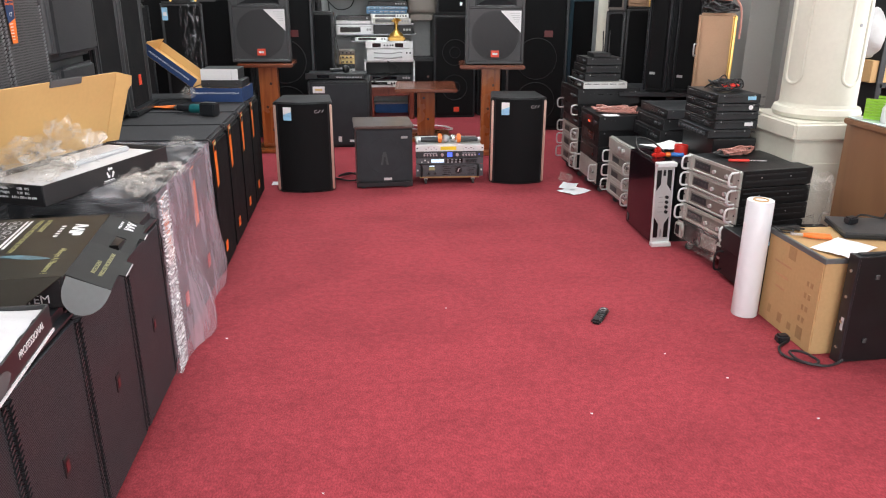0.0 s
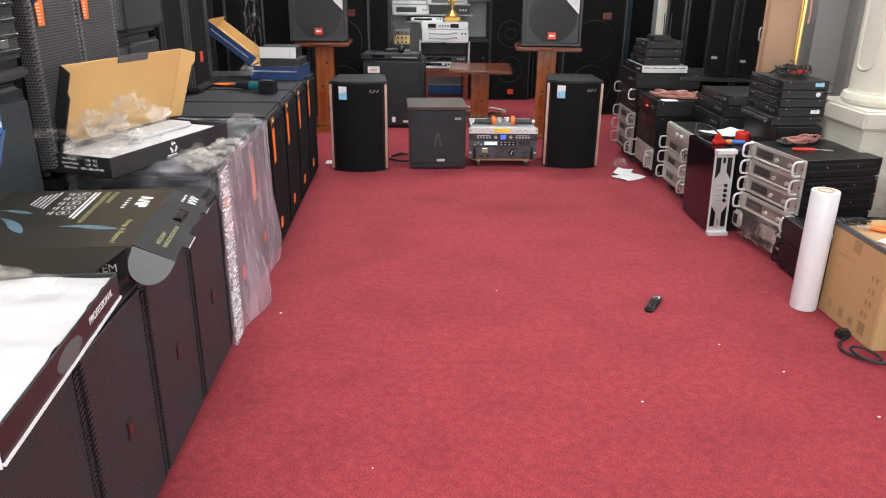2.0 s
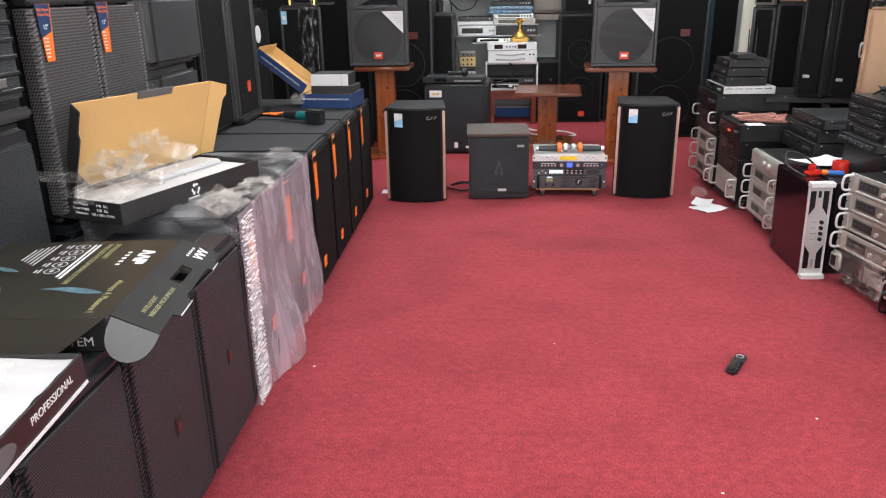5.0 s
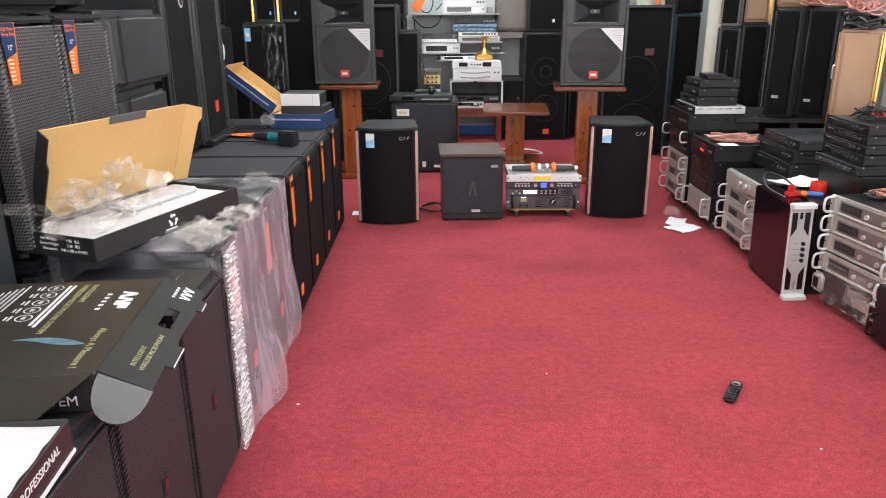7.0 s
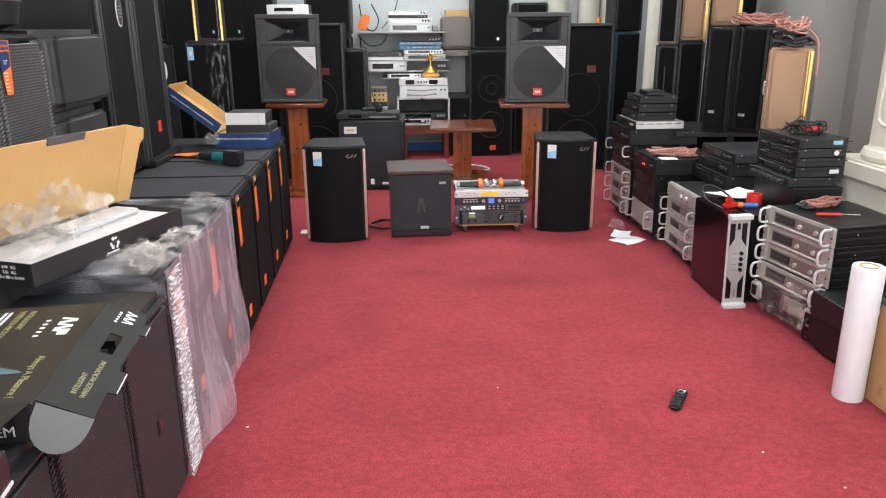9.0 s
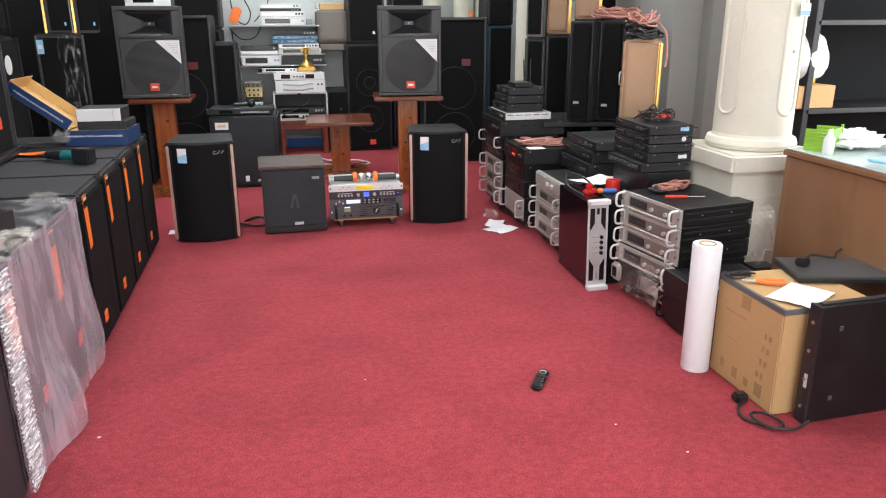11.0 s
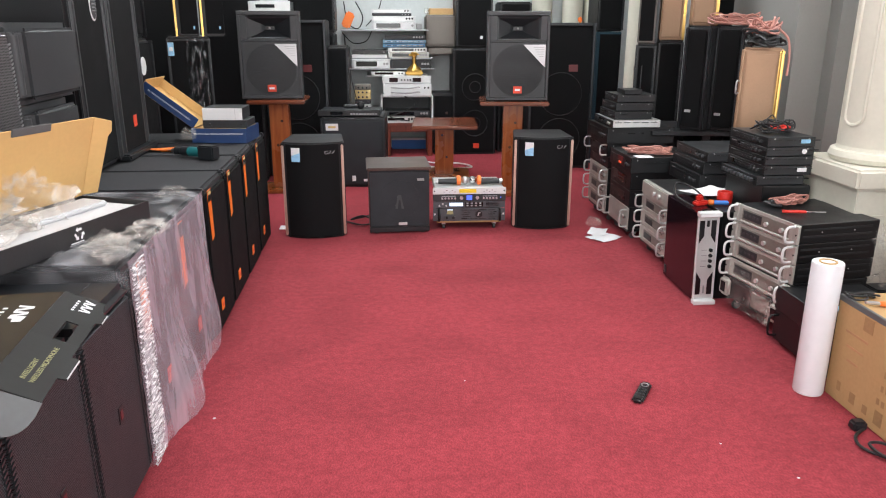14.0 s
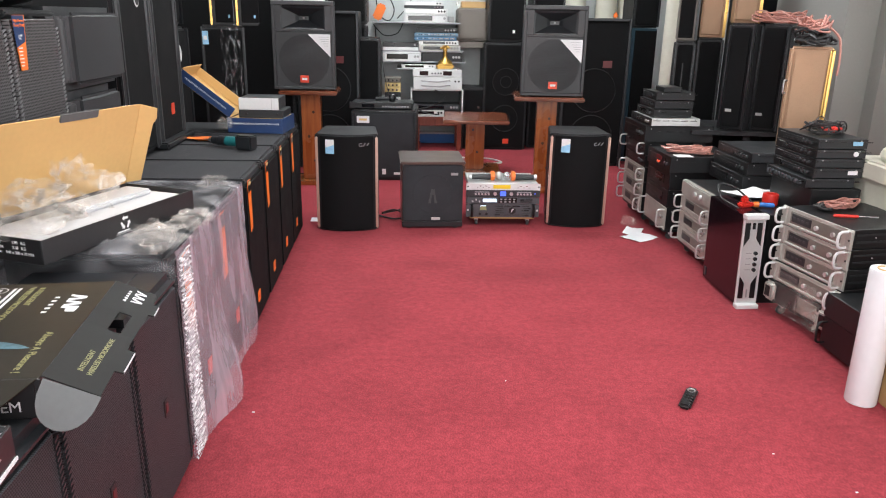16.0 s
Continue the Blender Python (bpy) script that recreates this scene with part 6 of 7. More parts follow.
# ---- amplifier stacks along the other side ----
def amp(x, y, z, h, label, face=None, d=0.40, w=0.42, rz=-90, body=None, handles=False, win=True, n=3, name="power_amplifier"):
    """A rack amplifier whose front looks across the aisle."""
    t = rack_unit(name, label, pose(x, y, z, 0, 0, rz), h, face or AMPBLACK, body, d=d, w=w - 0.03, ears=w, group="amplifiers stacked along the aisle")
    silver = face is OLDSILVER
    if win and silver:
        part("recess", box(w * 0.66, 0.003, h * 0.6, (0.0, -0.0035, h * 0.2), 0.002, 1), TAUPE, t)
        part("dark_window", box(w * 0.26, 0.003, h * 0.36, (-w * 0.16, -0.0055, h * 0.32), 0.001, 1), AMPGREY, t)
        part("slat", box(w * 0.64, 0.004, h * 0.08, (0.0, -0.006, h * 0.2), 0.001, 1), OLDSILVER, t)
    elif win:
        part("front_window", box(w * 0.62, 0.004, h * 0.5, (-0.01, -0.004, h * 0.25), 0.001, 1), PARTS, t)
        part("window_trim", box(w * 0.5, 0.002, 0.002, (-0.01, -0.0065, h * 0.5), 0), PALEBLACK, t)
        for k in range(3):
            part("button", box(0.014, 0.003, 0.006, (-0.08 + 0.05 * k, -0.0065, h * 0.3), 0), PALEBLACK, t)
        part("print_line", box(0.05, 0.001, 0.003, (-w * 0.36, -0.0036, h * 0.72), 0), GREY, t)
    for j in range(5):
        part("side_slot", box(0.002, 0.045, 0.004, ((w - 0.03) / 2, d * 0.5 + 0.06 * (j - 2), h * 0.62), 0), PARTS, t)
    for q in (0.04, d - 0.03):
        part("side_screw", cyl(0.004, 0.003, ((w - 0.03) / 2, q, h * 0.8), "x", seg=8), GREY, t)
    knobs(t, [w * 0.5 - 0.05 - 0.035 * k for k in range(n)], h * 0.5, min(0.009, h * 0.16), STEEL if face else PALEBLACK)
    if handles:
        for s in (-1, 1):
            handle(t, s * (w / 2 - 0.022), h * 0.12, h * 0.88, out=0.042, r=0.0055, material=SILVER)
    return t


def dolly(x, y, d, w, rz=-90):
    t = thing("rack_dolly", pose(x, y, 0, 0, 0, rz), "low dolly on small casters under an amplifier stack", "trolley")
    part("board", box(w, d, 0.014, (0, d / 2, 0.052), 0.002, 1), BLACK, t)
    for sx in (-1, 1):
        for q in (0.05, d - 0.05):
            caster(t, sx * (w / 2 - 0.04), q)
    return t


# farthest stack
dolly(2.725, 6.06, 0.42, 0.40)
z = 0.068
for k in range(3):
    amp(2.725, 6.06, z, 0.099, "worn silver amplifier with bent side handles", OLDSILVER, 0.42, 0.43, handles=True)
    z += 0.100
amp(2.725, 6.06, z, 0.076, "black amplifier in a tall stack", None, 0.40, 0.43)
z += 0.077
amp(2.72, 6.07, z, 0.089, "black amplifier with handles in a tall stack", None, 0.40, 0.43, handles=True)
z += 0.090
amp(2.70, 6.05, z, 0.11, "black receiver with knobs in a tall stack", None, 0.45, 0.46, n=4)
z += 0.111
amp(2.72, 6.00, z, 0.05, "silver-sided slim player in a tall stack", AMPBLACK, 0.32, 0.42, body=SILVER, n=2, name="disc_player")
z += 0.051
for k in range(3):
    amp(2.74 + 0.01 * k, 5.99, z, 0.052, "small black set-top unit at the top of a stack", None, 0.25, 0.34 - 0.03 * k, n=2, name="audio_unit")
    z += 0.053
t = thing("wireless_receiver", pose(2.86, 5.93, z), "small black receiver with two thin aerials", "receiver")
part("body", box(0.12, 0.16, 0.03, (0, 0, 0), 0.003, 1), AMPBLACK, t)
part("aerial", cyl(0.004, 0.16, (0.05, -0.06, 0.10), seg=8), BLACKCABLE, t)
part("aerial", cyl(0.004, 0.16, (0.05, 0.06, 0.10), seg=8), BLACKCABLE, t).matrix_local = pose(0, 0, 0, -8, 0, 0)

# second stack
dolly(2.735, 5.60, 0.42, 0.38)
z = 0.068
t = amp(2.735, 5.60, z, 0.14, "worn silver amplifier with tall handles and knobs", OLDSILVER, 0.42, 0.40, handles=True, win=False, n=3)
z += 0.141
for h in (0.105, 0.11):
    amp(2.735, 5.60, z, h, "black power amplifier with dark glossy front", None, 0.40, 0.40, body=AMPBLACK, win=True, n=0)
    z += h + 0.001
t = amp(2.72, 5.58, z, 0.10, "black karaoke amplifier with red display", None, 0.42, 0.42, n=2)
part("red_display", box(0.09, 0.003, 0.025, (0.02, -0.0075, 0.055), 0), DARKRED, t)
part("indicator", box(0.006, 0.003, 0.012, (0.03, -0.0095, 0.035), 0), LED, t)
part("indicator", box(0.006, 0.003, 0.012, (0.0, -0.0095, 0.035), 0), LED, t)


def cable_heap(m, material, label, turns=7, r=0.11, cr=0.006, h=0.05, seed=1, squash=0.6):
    rnd = random.Random(seed)
    pts = []
    for k in range(turns * 8):
        a = 2 * math.pi * k / 8
        rr = r * (0.55 + 0.45 * rnd.random())
        pts.append((rr * math.cos(a) + 0.02 * rnd.uniform(-1, 1), squash * rr * math.sin(a) + 0.02 * rnd.uniform(-1, 1), cr + h * rnd.random() * (0.3 + 0.7 * k / (turns * 8))))
    ob = tagged(part("coiled_cable", tube(pts, cr, 6, 4), material, None, smooth=True), label, "cable")
    ob.matrix_world = m
    return ob


cable_heap(pose(2.86, 5.50, z + 0.102, 0, 0, -20), PINKCABLE, "coiled pink speaker cable on an amplifier", 10, 0.15, 0.005, 0.05, 5, 0.42)
tagged(part("paper_slip", box(0.10, 0.08, 0.002, (2.80, 5.40, z + 0.101), 0), PAPER), "white paper slip on an amplifier", "paper")

# silver rack stack
dolly(2.76, 5.03, 0.44, 0.40)
z = 0.068
for k in range(3):
    amp(2.755, 5.02, z, 0.092, "worn silver power amplifier with side handles", OLDSILVER, 0.44, 0.43, handles=True, n=2)
    z += 0.093
b = prism([(-0.215, 0), (0.215, 0), (0.215, 0.44), (-0.215, 0.44)], 0, 0.075, 0.004, 1)
t = thing("power_amplifier", pose(2.755, 5.02, z, 0, 0, -90), "worn silver amplifier with rounded front and two knobs", "amplifier", "amplifiers stacked along the aisle")
part("chassis", b, AMPBLACK, t)
part("faceplate", prism([(-0.215, 0.02), (-0.2, -0.012), (0, -0.022), (0.2, -0.012), (0.215, 0.02)], 0.002, 0.08, 0.006, 2), OLDSILVER, t, smooth=True)
knobs(t, (0.03, 0.10), 0.042, 0.014, SILVER, -0.026)
z += 0.082
for k, h in enumerate((0.08, 0.07, 0.055)):
    amp(2.95 + 0.012 * k, 5.13 - 0.01 * k, z, h, "black amplifier in a set-back stack", None, 0.36, 0.43, body=AMPGREY if k == 2 else AMPBLACK, n=3)
    z += h + 0.001

# amplifier standing on its side
t = thing("power_amplifier", pose(2.760, 4.318, 0.0, 0, -1.6, -1), "glossy black amplifier stood on its side with silver front", "amplifier")
part("chassis", box(0.098, 0.40, 0.435, (0, 0.215, 0.012), 0.004, 2), MAROONGLOSS, t)
part("faceplate", box(0.102, 0.008, 0.455, (0, 0.008, 0.004), 0.002, 1), SILVER, t, "silver front panel")
for z0, z1 in ((0.0, 0.022), (0.437, 0.460)):
    part("bracket", box(0.106, 0.042, z1 - z0, (0, -0.006, z0), 0.003, 1), WHITEPAINT, t)
for s in (-1, 1):
    for flip in (False, True):
        pts = [(0.016, 0.045), (0.040, 0.045), (0.040, 0.158), (0.016, 0.120)]
        pts = [(s * x, 0.46 - z if flip else z) for x, z in pts]
        part("cut_out", prism(pts, 0, 0.0012), PARTS, t, "black tapered opening").matrix_local = pose(0, 0.004, 0, 90, 0, 0)
    part("side_rail", box(0.006, 0.008, 0.412, (s * 0.048, 0.0015, 0.024), 0.002, 1), WHITEPAINT, t)
part("slot", box(0.013, 0.003, 0.030, (0, 0.003, 0.385), 0), PARTS, t)
part("slot", box(0.007, 0.003, 0.040, (0, 0.003, 0.050), 0), GREY, t)
for k in range(4):
    part("knob", cyl(0.009, 0.010, (0.020, 0.0, 0.188 + 0.027 * k), "y", seg=14), PARTS, t)
    part("print_line", box(0.026, 0.002, 0.0025, (-0.010, 0.0032, 0.187 + 0.027 * k), 0), GREY, t)
part("side_handle", box(0.004, 0.022, 0.045, (-0.0505, 0.385, 0.03), 0.002, 1), PALEBLACK, t)
t = thing("warning_clip", pose(2.78, 4.50, 0.448, 0, 0, 20), "orange plastic clamp on a standing amplifier", "clamp")
part("body", box(0.075, 0.04, 0.02, (0, 0, 0), 0.006, 2), RED, t)
part("grip", box(0.04, 0.03, 0.035, (-0.01, 0, 0.018), 0.01, 2), RED, t)
tagged(part("power_cable", tube([(2.72, 4.44, 0.455), (2.70, 4.60, 0.47), (2.74, 4.72, 0.51), (2.80, 4.66, 0.50), (2.83, 4.52, 0.455)], 0.005), BLACKCABLE, None, smooth=True), "black power cable over an amplifier", "cable")

# heavy silver stack with film-wrapped unit
RB = pose(2.888, 4.068, 0, 0, 0, -81)
t = thing("rack_dolly", RB, "black dolly with casters under heavy amplifiers", "trolley")
part("board", box(0.40, 0.38, 0.014, (0, 0.2, 0.052), 0.002, 1), BLACK, t)
for sx in (-0.17, 0.17):
    for q in (0.03, 0.36):
        caster(t, sx, q)
z = 0.068
for k, h in enumerate((0.098, 0.088, 0.085, 0.085, 0.085)):
    low = k == 0
    t = rack_unit("power_amplifier", "black-fronted amplifier with silver end handles, in a clear bag" if low else "worn silver amplifier in a crumpled clear bag" if k == 1 else "worn silver power amplifier with bent handles and black case",
                  RB @ pose(0, -0.02 if low else -0.012 if k == 1 else 0.0, z), h, AMPBLACK if low else OLDSILVER, AMPBLACK, d=0.40, w=0.40, ears=0.435, group="amplifiers stacked along the aisle")
    if low:
        for s in (-1, 1):
            part("end_grip", box(0.075, 0.03, h - 0.008, (s * 0.18, -0.012, 0.004), 0.014, 3), OLDSILVER, t, smooth=True)
            part("grip_hole", box(0.032, 0.004, h * 0.5, (s * 0.18, -0.0275, h * 0.25), 0.001, 1), PARTS, t)
        part("vent", box(0.13, 0.003, h * 0.7, (-0.07, -0.004, h * 0.15), 0.002, 1), PARTS, t)
        part("panel", box(0.12, 0.003, h * 0.7, (0.06, -0.004, h * 0.15), 0.002, 1), TAUPE, t)
        part("bag", sheet(lambda u, v: Vector((-0.13 + 0.30 * u, -0.034 - 0.016 * abs(noise.noise(Vector((u * 5, v * 4, 3)))) - 0.006 * noise.noise(Vector((u * 16, v * 13, 5))), -0.012 + 0.185 * v)), 40, 30), BAG, t, "crumpled clear bag over two amplifiers", smooth=True)
    else:
        part("recess", box(0.315, 0.003, h * 0.62, (-0.002, -0.0035, h * 0.20), 0.002, 1), TAUPE, t)
        part("lower_lip", box(0.33, 0.008, h * 0.14, (-0.002, -0.005, h * 0.04), 0.003, 1), OLDSILVER, t)
        part("dark_window", box(0.125, 0.004, h * 0.44, (-0.085, -0.0055, h * 0.30), 0.001, 1), AMPGREY, t)
        for j in range(4):
            part("window_bar", box(0.018, 0.002, h * 0.12, (-0.128 + 0.028 * j, -0.0082, h * 0.46), 0), PALEBLACK, t)
        knobs(t, (0.015, 0.115), h * 0.46, 0.010, SILVER)
        for s in (-1, 1):
            handle(t, s * 0.195, h * 0.12, h * 0.88, out=0.045, r=0.0055, material=WHITEPAINT)
            part("ear", box(0.034, 0.012, h - 0.006, (s * 0.20, -0.004, 0.002), 0.003, 1), OLDSILVER, t)
            part("ear_screw", cyl(0.004, 0.003, (s * 0.208, -0.011, h * 0.5), "y", seg=8), PARTS, t)
    for j in range(2):
        part("side_groove", box(0.002, 0.34, 0.008, (0.201, 0.2, h * (0.3 + 0.35 * j)), 0), AMPGREY, t)
        part("side_rivet", cyl(0.003, 0.002, (0.2015, 0.12 + 0.16 * j, h * 0.55), "x", seg=6), PALEGREY, t)
    z += h + 0.001
BIGTOP = z
cable_heap(pose(3.07, 4.22, BIGTOP, 0, 0, 20), PINKCABLE, "coiled pink cable lying on an amplifier stack", 9, 0.10, 0.0045, 0.04, 9, 0.5)
cable_heap(pose(2.98, 4.20, BIGTOP, 0, 0, 60), BLACKCABLE, "short black cable on an amplifier stack", 3, 0.06, 0.006, 0.025, 12, 0.6)
t = tagged(part("screwdriver", cyl(0.007, 0.10, (0, 0, 0.008), "x", seg=10, bev=0.002), RED, None, smooth=True), "red screwdriver on an amplifier stack", "screwdriver")
t.matrix_world = pose(3.0, 4.05, BIGTOP, 0, 0, -10)
part("shaft", cyl(0.003, 0.08, (0.09, 0, 0.008), "x", seg=8), STEEL, t)
t = tagged(part("plastic_bag", crumple(0.12, 0.12, 0.28, (0, 0, 0), 51, 0.5), BAG, None, smooth=True), "crumpled clear bag of cables behind amplifiers", "bag")
t.matrix_world = pose(3.36, 3.93, 0.22)
t = thing("black_crate", pose(3.37, 3.91, 0), "low black crate behind an amplifier stack", "crate")
part("body", box(0.12, 0.1, 0.218, (0, 0, 0), 0.006, 2), BLACK, t)

# stack behind: small black units with side labels, on a black base cabinet
t = thing("base_cabinet", pose(3.0, 4.53, 0, 0, 0, -90), "plain black base cabinet under small amplifiers", "cabinet")
part("body", box(0.38, 0.235, 0.57, (0, 0.12, 0), 0.004, 1), AMPBLACK, t)
z = 0.572
for k, h in enumerate((0.045, 0.047, 0.042, 0.042, 0.047)):
    t = amp(3.0 + (0.0 if k else -0.03), 4.53, z, h, "small black amplifier with paper side label", None, 0.235, 0.375, body=AMPGREY, n=0 if k == 0 else 3, win=k > 0)
    if k == 0:
        knobs(t, [-0.15 + 0.033 * j for j in range(10)], h * 0.5, 0.010, RACKGREY)
    if k in (1, 4):
        part("paper_label", box(0.002, 0.045, 0.018, (0.174, 0.19, h * 0.35), 0), PAPER if k == 1 else SKYBLUE, t)
    if k == 3:
        part("round_label", cyl(0.012, 0.002, (0.174, 0.19, h * 0.5), "x", seg=20), PAPER, t)
    z += h + 0.001
cable_heap(pose(3.12, 4.53, z, 0, 0, 70), BLACKCABLE, "tangled black leads on small amplifiers", 12, 0.13, 0.0035, 0.07, 15, 0.65)
cable_heap(pose(3.13, 4.47, z + 0.01, 0, 0, 10), RED, "red clips and leads on small amplifiers", 2, 0.05, 0.006, 0.03, 16, 0.5)
# papers and oddments between the stacks
t = thing("base_cabinet", pose(2.835, 4.56, 0, 0, 0, -90), "low black unit behind a standing amplifier", "cabinet")
part("body", box(0.38, 0.13, 0.44, (0, 0.07, 0), 0.004, 1), AMPBLACK, t)


def curled(w, d, seed, up=0.02):
    return sheet(lambda u, v: Vector((w * (u - 0.5), d * (v - 0.5), 0.002 + up * (abs(u - 0.5) * 2) ** 2 * (0.5 + 0.5 * noise.noise(Vector((u * 2, v * 2, seed)))) + 0.006 * abs(noise.noise(Vector((u * 3, v * 3, seed + 4)))))), 10, 10)


t = tagged(part("paper_sheet", curled(0.25, 0.17, 3), PAPER, None, smooth=True), "white paper sheet lying over amplifiers", "paper")
t.matrix_world = pose(2.915, 4.755, 0.448, 0, 0, 25)
t = thing("tape_roll", pose(2.932, 4.565, 0.442), "red roll of tape lying flat", "tape")
part("roll", spin([(0.024, 0), (0.036, 0), (0.037, 0.005), (0.037, 0.05), (0.036, 0.055), (0.024, 0.055), (0.024, 0.002)], 28), RED, t, smooth=True)
t = thing("hand_tool", pose(2.885, 4.50, 0.455, 0, 0, -15), "blue and orange handled tool", "tool")
part("handle", cyl(0.012, 0.07, (0, 0, 0), "x", seg=14, bev=0.004), BLUE, t, smooth=True)
part("tip", cyl(0.014, 0.028, (-0.048, 0, 0), "x", seg=14, bev=0.004), ORANGE, t, smooth=True)
t = tagged(part("paper_sheet", curled(0.19, 0.15, 7, 0.012), PAPER, None, smooth=True), "crumpled white paper on the carpet", "paper")
t.matrix_world = pose(2.605, 5.46, 0.0, 0, 0, 35)
t = tagged(part("paper_sheet", curled(0.11, 0.17, 17, 0.014), PAPER, None, smooth=True), "creased white paper on the carpet by a dolly", "paper")
t.matrix_world = pose(2.60, 5.575, 0.006, 0, 0, -25)
t = tagged(part("plastic_bag", crumple(0.10, 0.10, 0.06, (0, 0, 0), 61, 0.7, 3), BAG, None, smooth=True), "small crumpled clear bag on the carpet", "bag")
t.matrix_world = pose(2.62, 5.75, 0.0)

# ---- film roll, brown carton and standing panel ----
t = thing("stretch_film_roll", pose(2.780, 3.425, 0), "white roll of stretch film standing on end", "film roll")
part("film", spin([(0.03, 0.0), (0.051, 0.001), (0.053, 0.006), (0.0535, 0.498), (0.0515, 0.503), (0.03, 0.502)], 40), FILMROLL, t, smooth=True)
part("core", spin([(0.026, 0.498), (0.031, 0.498), (0.031, 0.506), (0.026, 0.506), (0.026, 0.4)], 28), CARD, t, "cardboard core", smooth=True)


def moving_box():
    t = thing("moving_carton", pose(2.838, 3.04, 0, 0, 0, 0), "large brown corrugated carton with dark taped edge", "carton")
    W, L, Hh = 0.36, 0.375, 0.385
    part("body", box(W, L, Hh, (W / 2, L / 2, 0), 0.004, 2), CARD, t)
    part("edge_tape", box(0.012, L + 0.004, 0.022, (0.004, L / 2, Hh - 0.02), 0.002, 1), GREYCARD, t, "dark edge tape")
    part("edge_tape", box(W, 0.008, 0.02, (W / 2, 0.0, Hh - 0.018), 0.002, 1), GREYCARD, t)
    for j, (yy, zz, w, h) in enumerate(((0.20, 0.31, 0.05, 0.05), (0.05, 0.25, 0.016, 0.02), (0.075, 0.25, 0.012, 0.02), (0.055, 0.20, 0.014, 0.022), (0.08, 0.20, 0.014, 0.022),
                                        (0.06, 0.15, 0.016, 0.022), (0.085, 0.15, 0.012, 0.022), (0.07, 0.10, 0.014, 0.022), (0.095, 0.10, 0.014, 0.022), (0.30, 0.045, 0.02, 0.035), (0.22, 0.035, 0.03, 0.04), (0.15, 0.035, 0.025, 0.03), (0.08, 0.03, 0.04, 0.05))):
        part("print_mark", box(0.001, w, h, (-0.0006, yy, zz), 0), surf("faded_brown_print", (0.36, 0.21, 0.09), 0.8, bump=0.02) if j == 0 else bpy.data.materials["faded_brown_print"], t)
    for j in range(3):
        part("print_line", box(0.001, 0.12 - 0.03 * j, 0.008, (-0.0006, 0.25, 0.27 - 0.05 * j), 0), surf("faded_red_print", (0.47, 0.25, 0.12), 0.8, bump=0.02) if j == 0 else bpy.data.materials["faded_red_print"], t)
    return t


moving_box()
t = thing("amplifier_panel", pose(2.905, 2.985, 0, 0, 0, 3), "black steel amplifier case standing on its side", "amplifier")
part("case", box(0.55, 0.045, 0.415, (0.285, 0.0, 0.004), 0.003, 1), AMPBLACK, t)
part("end_frame", box(0.012, 0.05, 0.42, (0.006, 0.0, 0.0), 0.002, 1), BLACKSAT, t)
for j in range(4):
    part("edge_screw", cyl(0.006, 0.003, (-0.0015, 0, 0.06 + 0.1 * j), "x", seg=10), STEEL, t)
for x, z in ((0.09, 0.33), (0.09, 0.08), (0.35, 0.33), (0.35, 0.08)):
    part("rubber_foot", box(0.016, 0.006, 0.018, (x, -0.025, z), 0.002, 1), RUBBER, t)
part("edge_label", box(0.001, 0.014, 0.05, (-0.0006, -0.005, 0.13), 0), PALEGREY, t)
part("top_lip", box(0.53, 0.02, 0.006, (0.285, 0.0, 0.419), 0.001, 1), AMPGREY, t)
LAPTOP = surf("dark_grey_laptop_lid", (0.075, 0.078, 0.082), 0.4, 0.3)
t = thing("laptop", pose(3.16, 3.34, 0.388, 0, 0, -14), "closed dark grey laptop lying on a carton", "laptop")
part("base", box(0.34, 0.23, 0.014, (0.08, 0, 0), 0.004, 2), AMPGREY, t)
part("lid", box(0.34, 0.23, 0.010, (0.08, 0, 0.0145), 0.003, 2), LAPTOP, t)
t = thing("power_adapter", pose(3.14, 3.36, 0.412, 0, 0, 15), "black power plug lying on a laptop", "adapter")
part("body", box(0.05, 0.035, 0.03, (0, 0, 0), 0.006, 2), BLACKSAT, t)
part("cable", tube([(0.02, 0, 0.015), (0.09, 0.03, 0.02), (0.16, -0.01, 0.01), (0.22, 0.02, 0.012), (0.30, 0.04, 0.02)], 0.004), BLACKCABLE, t, smooth=True)
t = tagged(part("paper_sheet", curled(0.21, 0.15, 11, 0.004), PAPER, None, smooth=True), "printed white paper sheet on a carton", "paper")
t.matrix_world = pose(2.97, 3.14, 0.388, 0, 0, 30)
t = thing("pliers", pose(2.895, 3.285, 0.388, 0, 0, -20), "pliers with orange-red grips on a carton", "pliers")
part("grip", tube([(0, 0, 0.009), (0.05, 0.012, 0.009), (0.10, 0.008, 0.009)], 0.008), ORANGE, t, smooth=True)
part("grip", tube([(0, 0, 0.009), (0.05, -0.014, 0.009), (0.10, -0.012, 0.009)], 0.008), ORANGE, t, smooth=True)
part("jaw", box(0.05, 0.016, 0.01, (-0.022, 0, 0.004), 0.003, 1), STEEL, t)
cable_heap(pose(2.88, 3.37, 0.386, 0, 0, 0), BLACKCABLE, "black leads on a carton", 3, 0.05, 0.004, 0.02, 19, 0.6)
t = tagged(part("power_plug", box(0.05, 0.04, 0.035, (0, 0, 0), 0.008, 2), BLACKSAT, None, smooth=True), "black mains plug with cable on the carpet", "plug")
t.matrix_world = pose(2.795, 3.15, 0.0, 0, 0, 0)
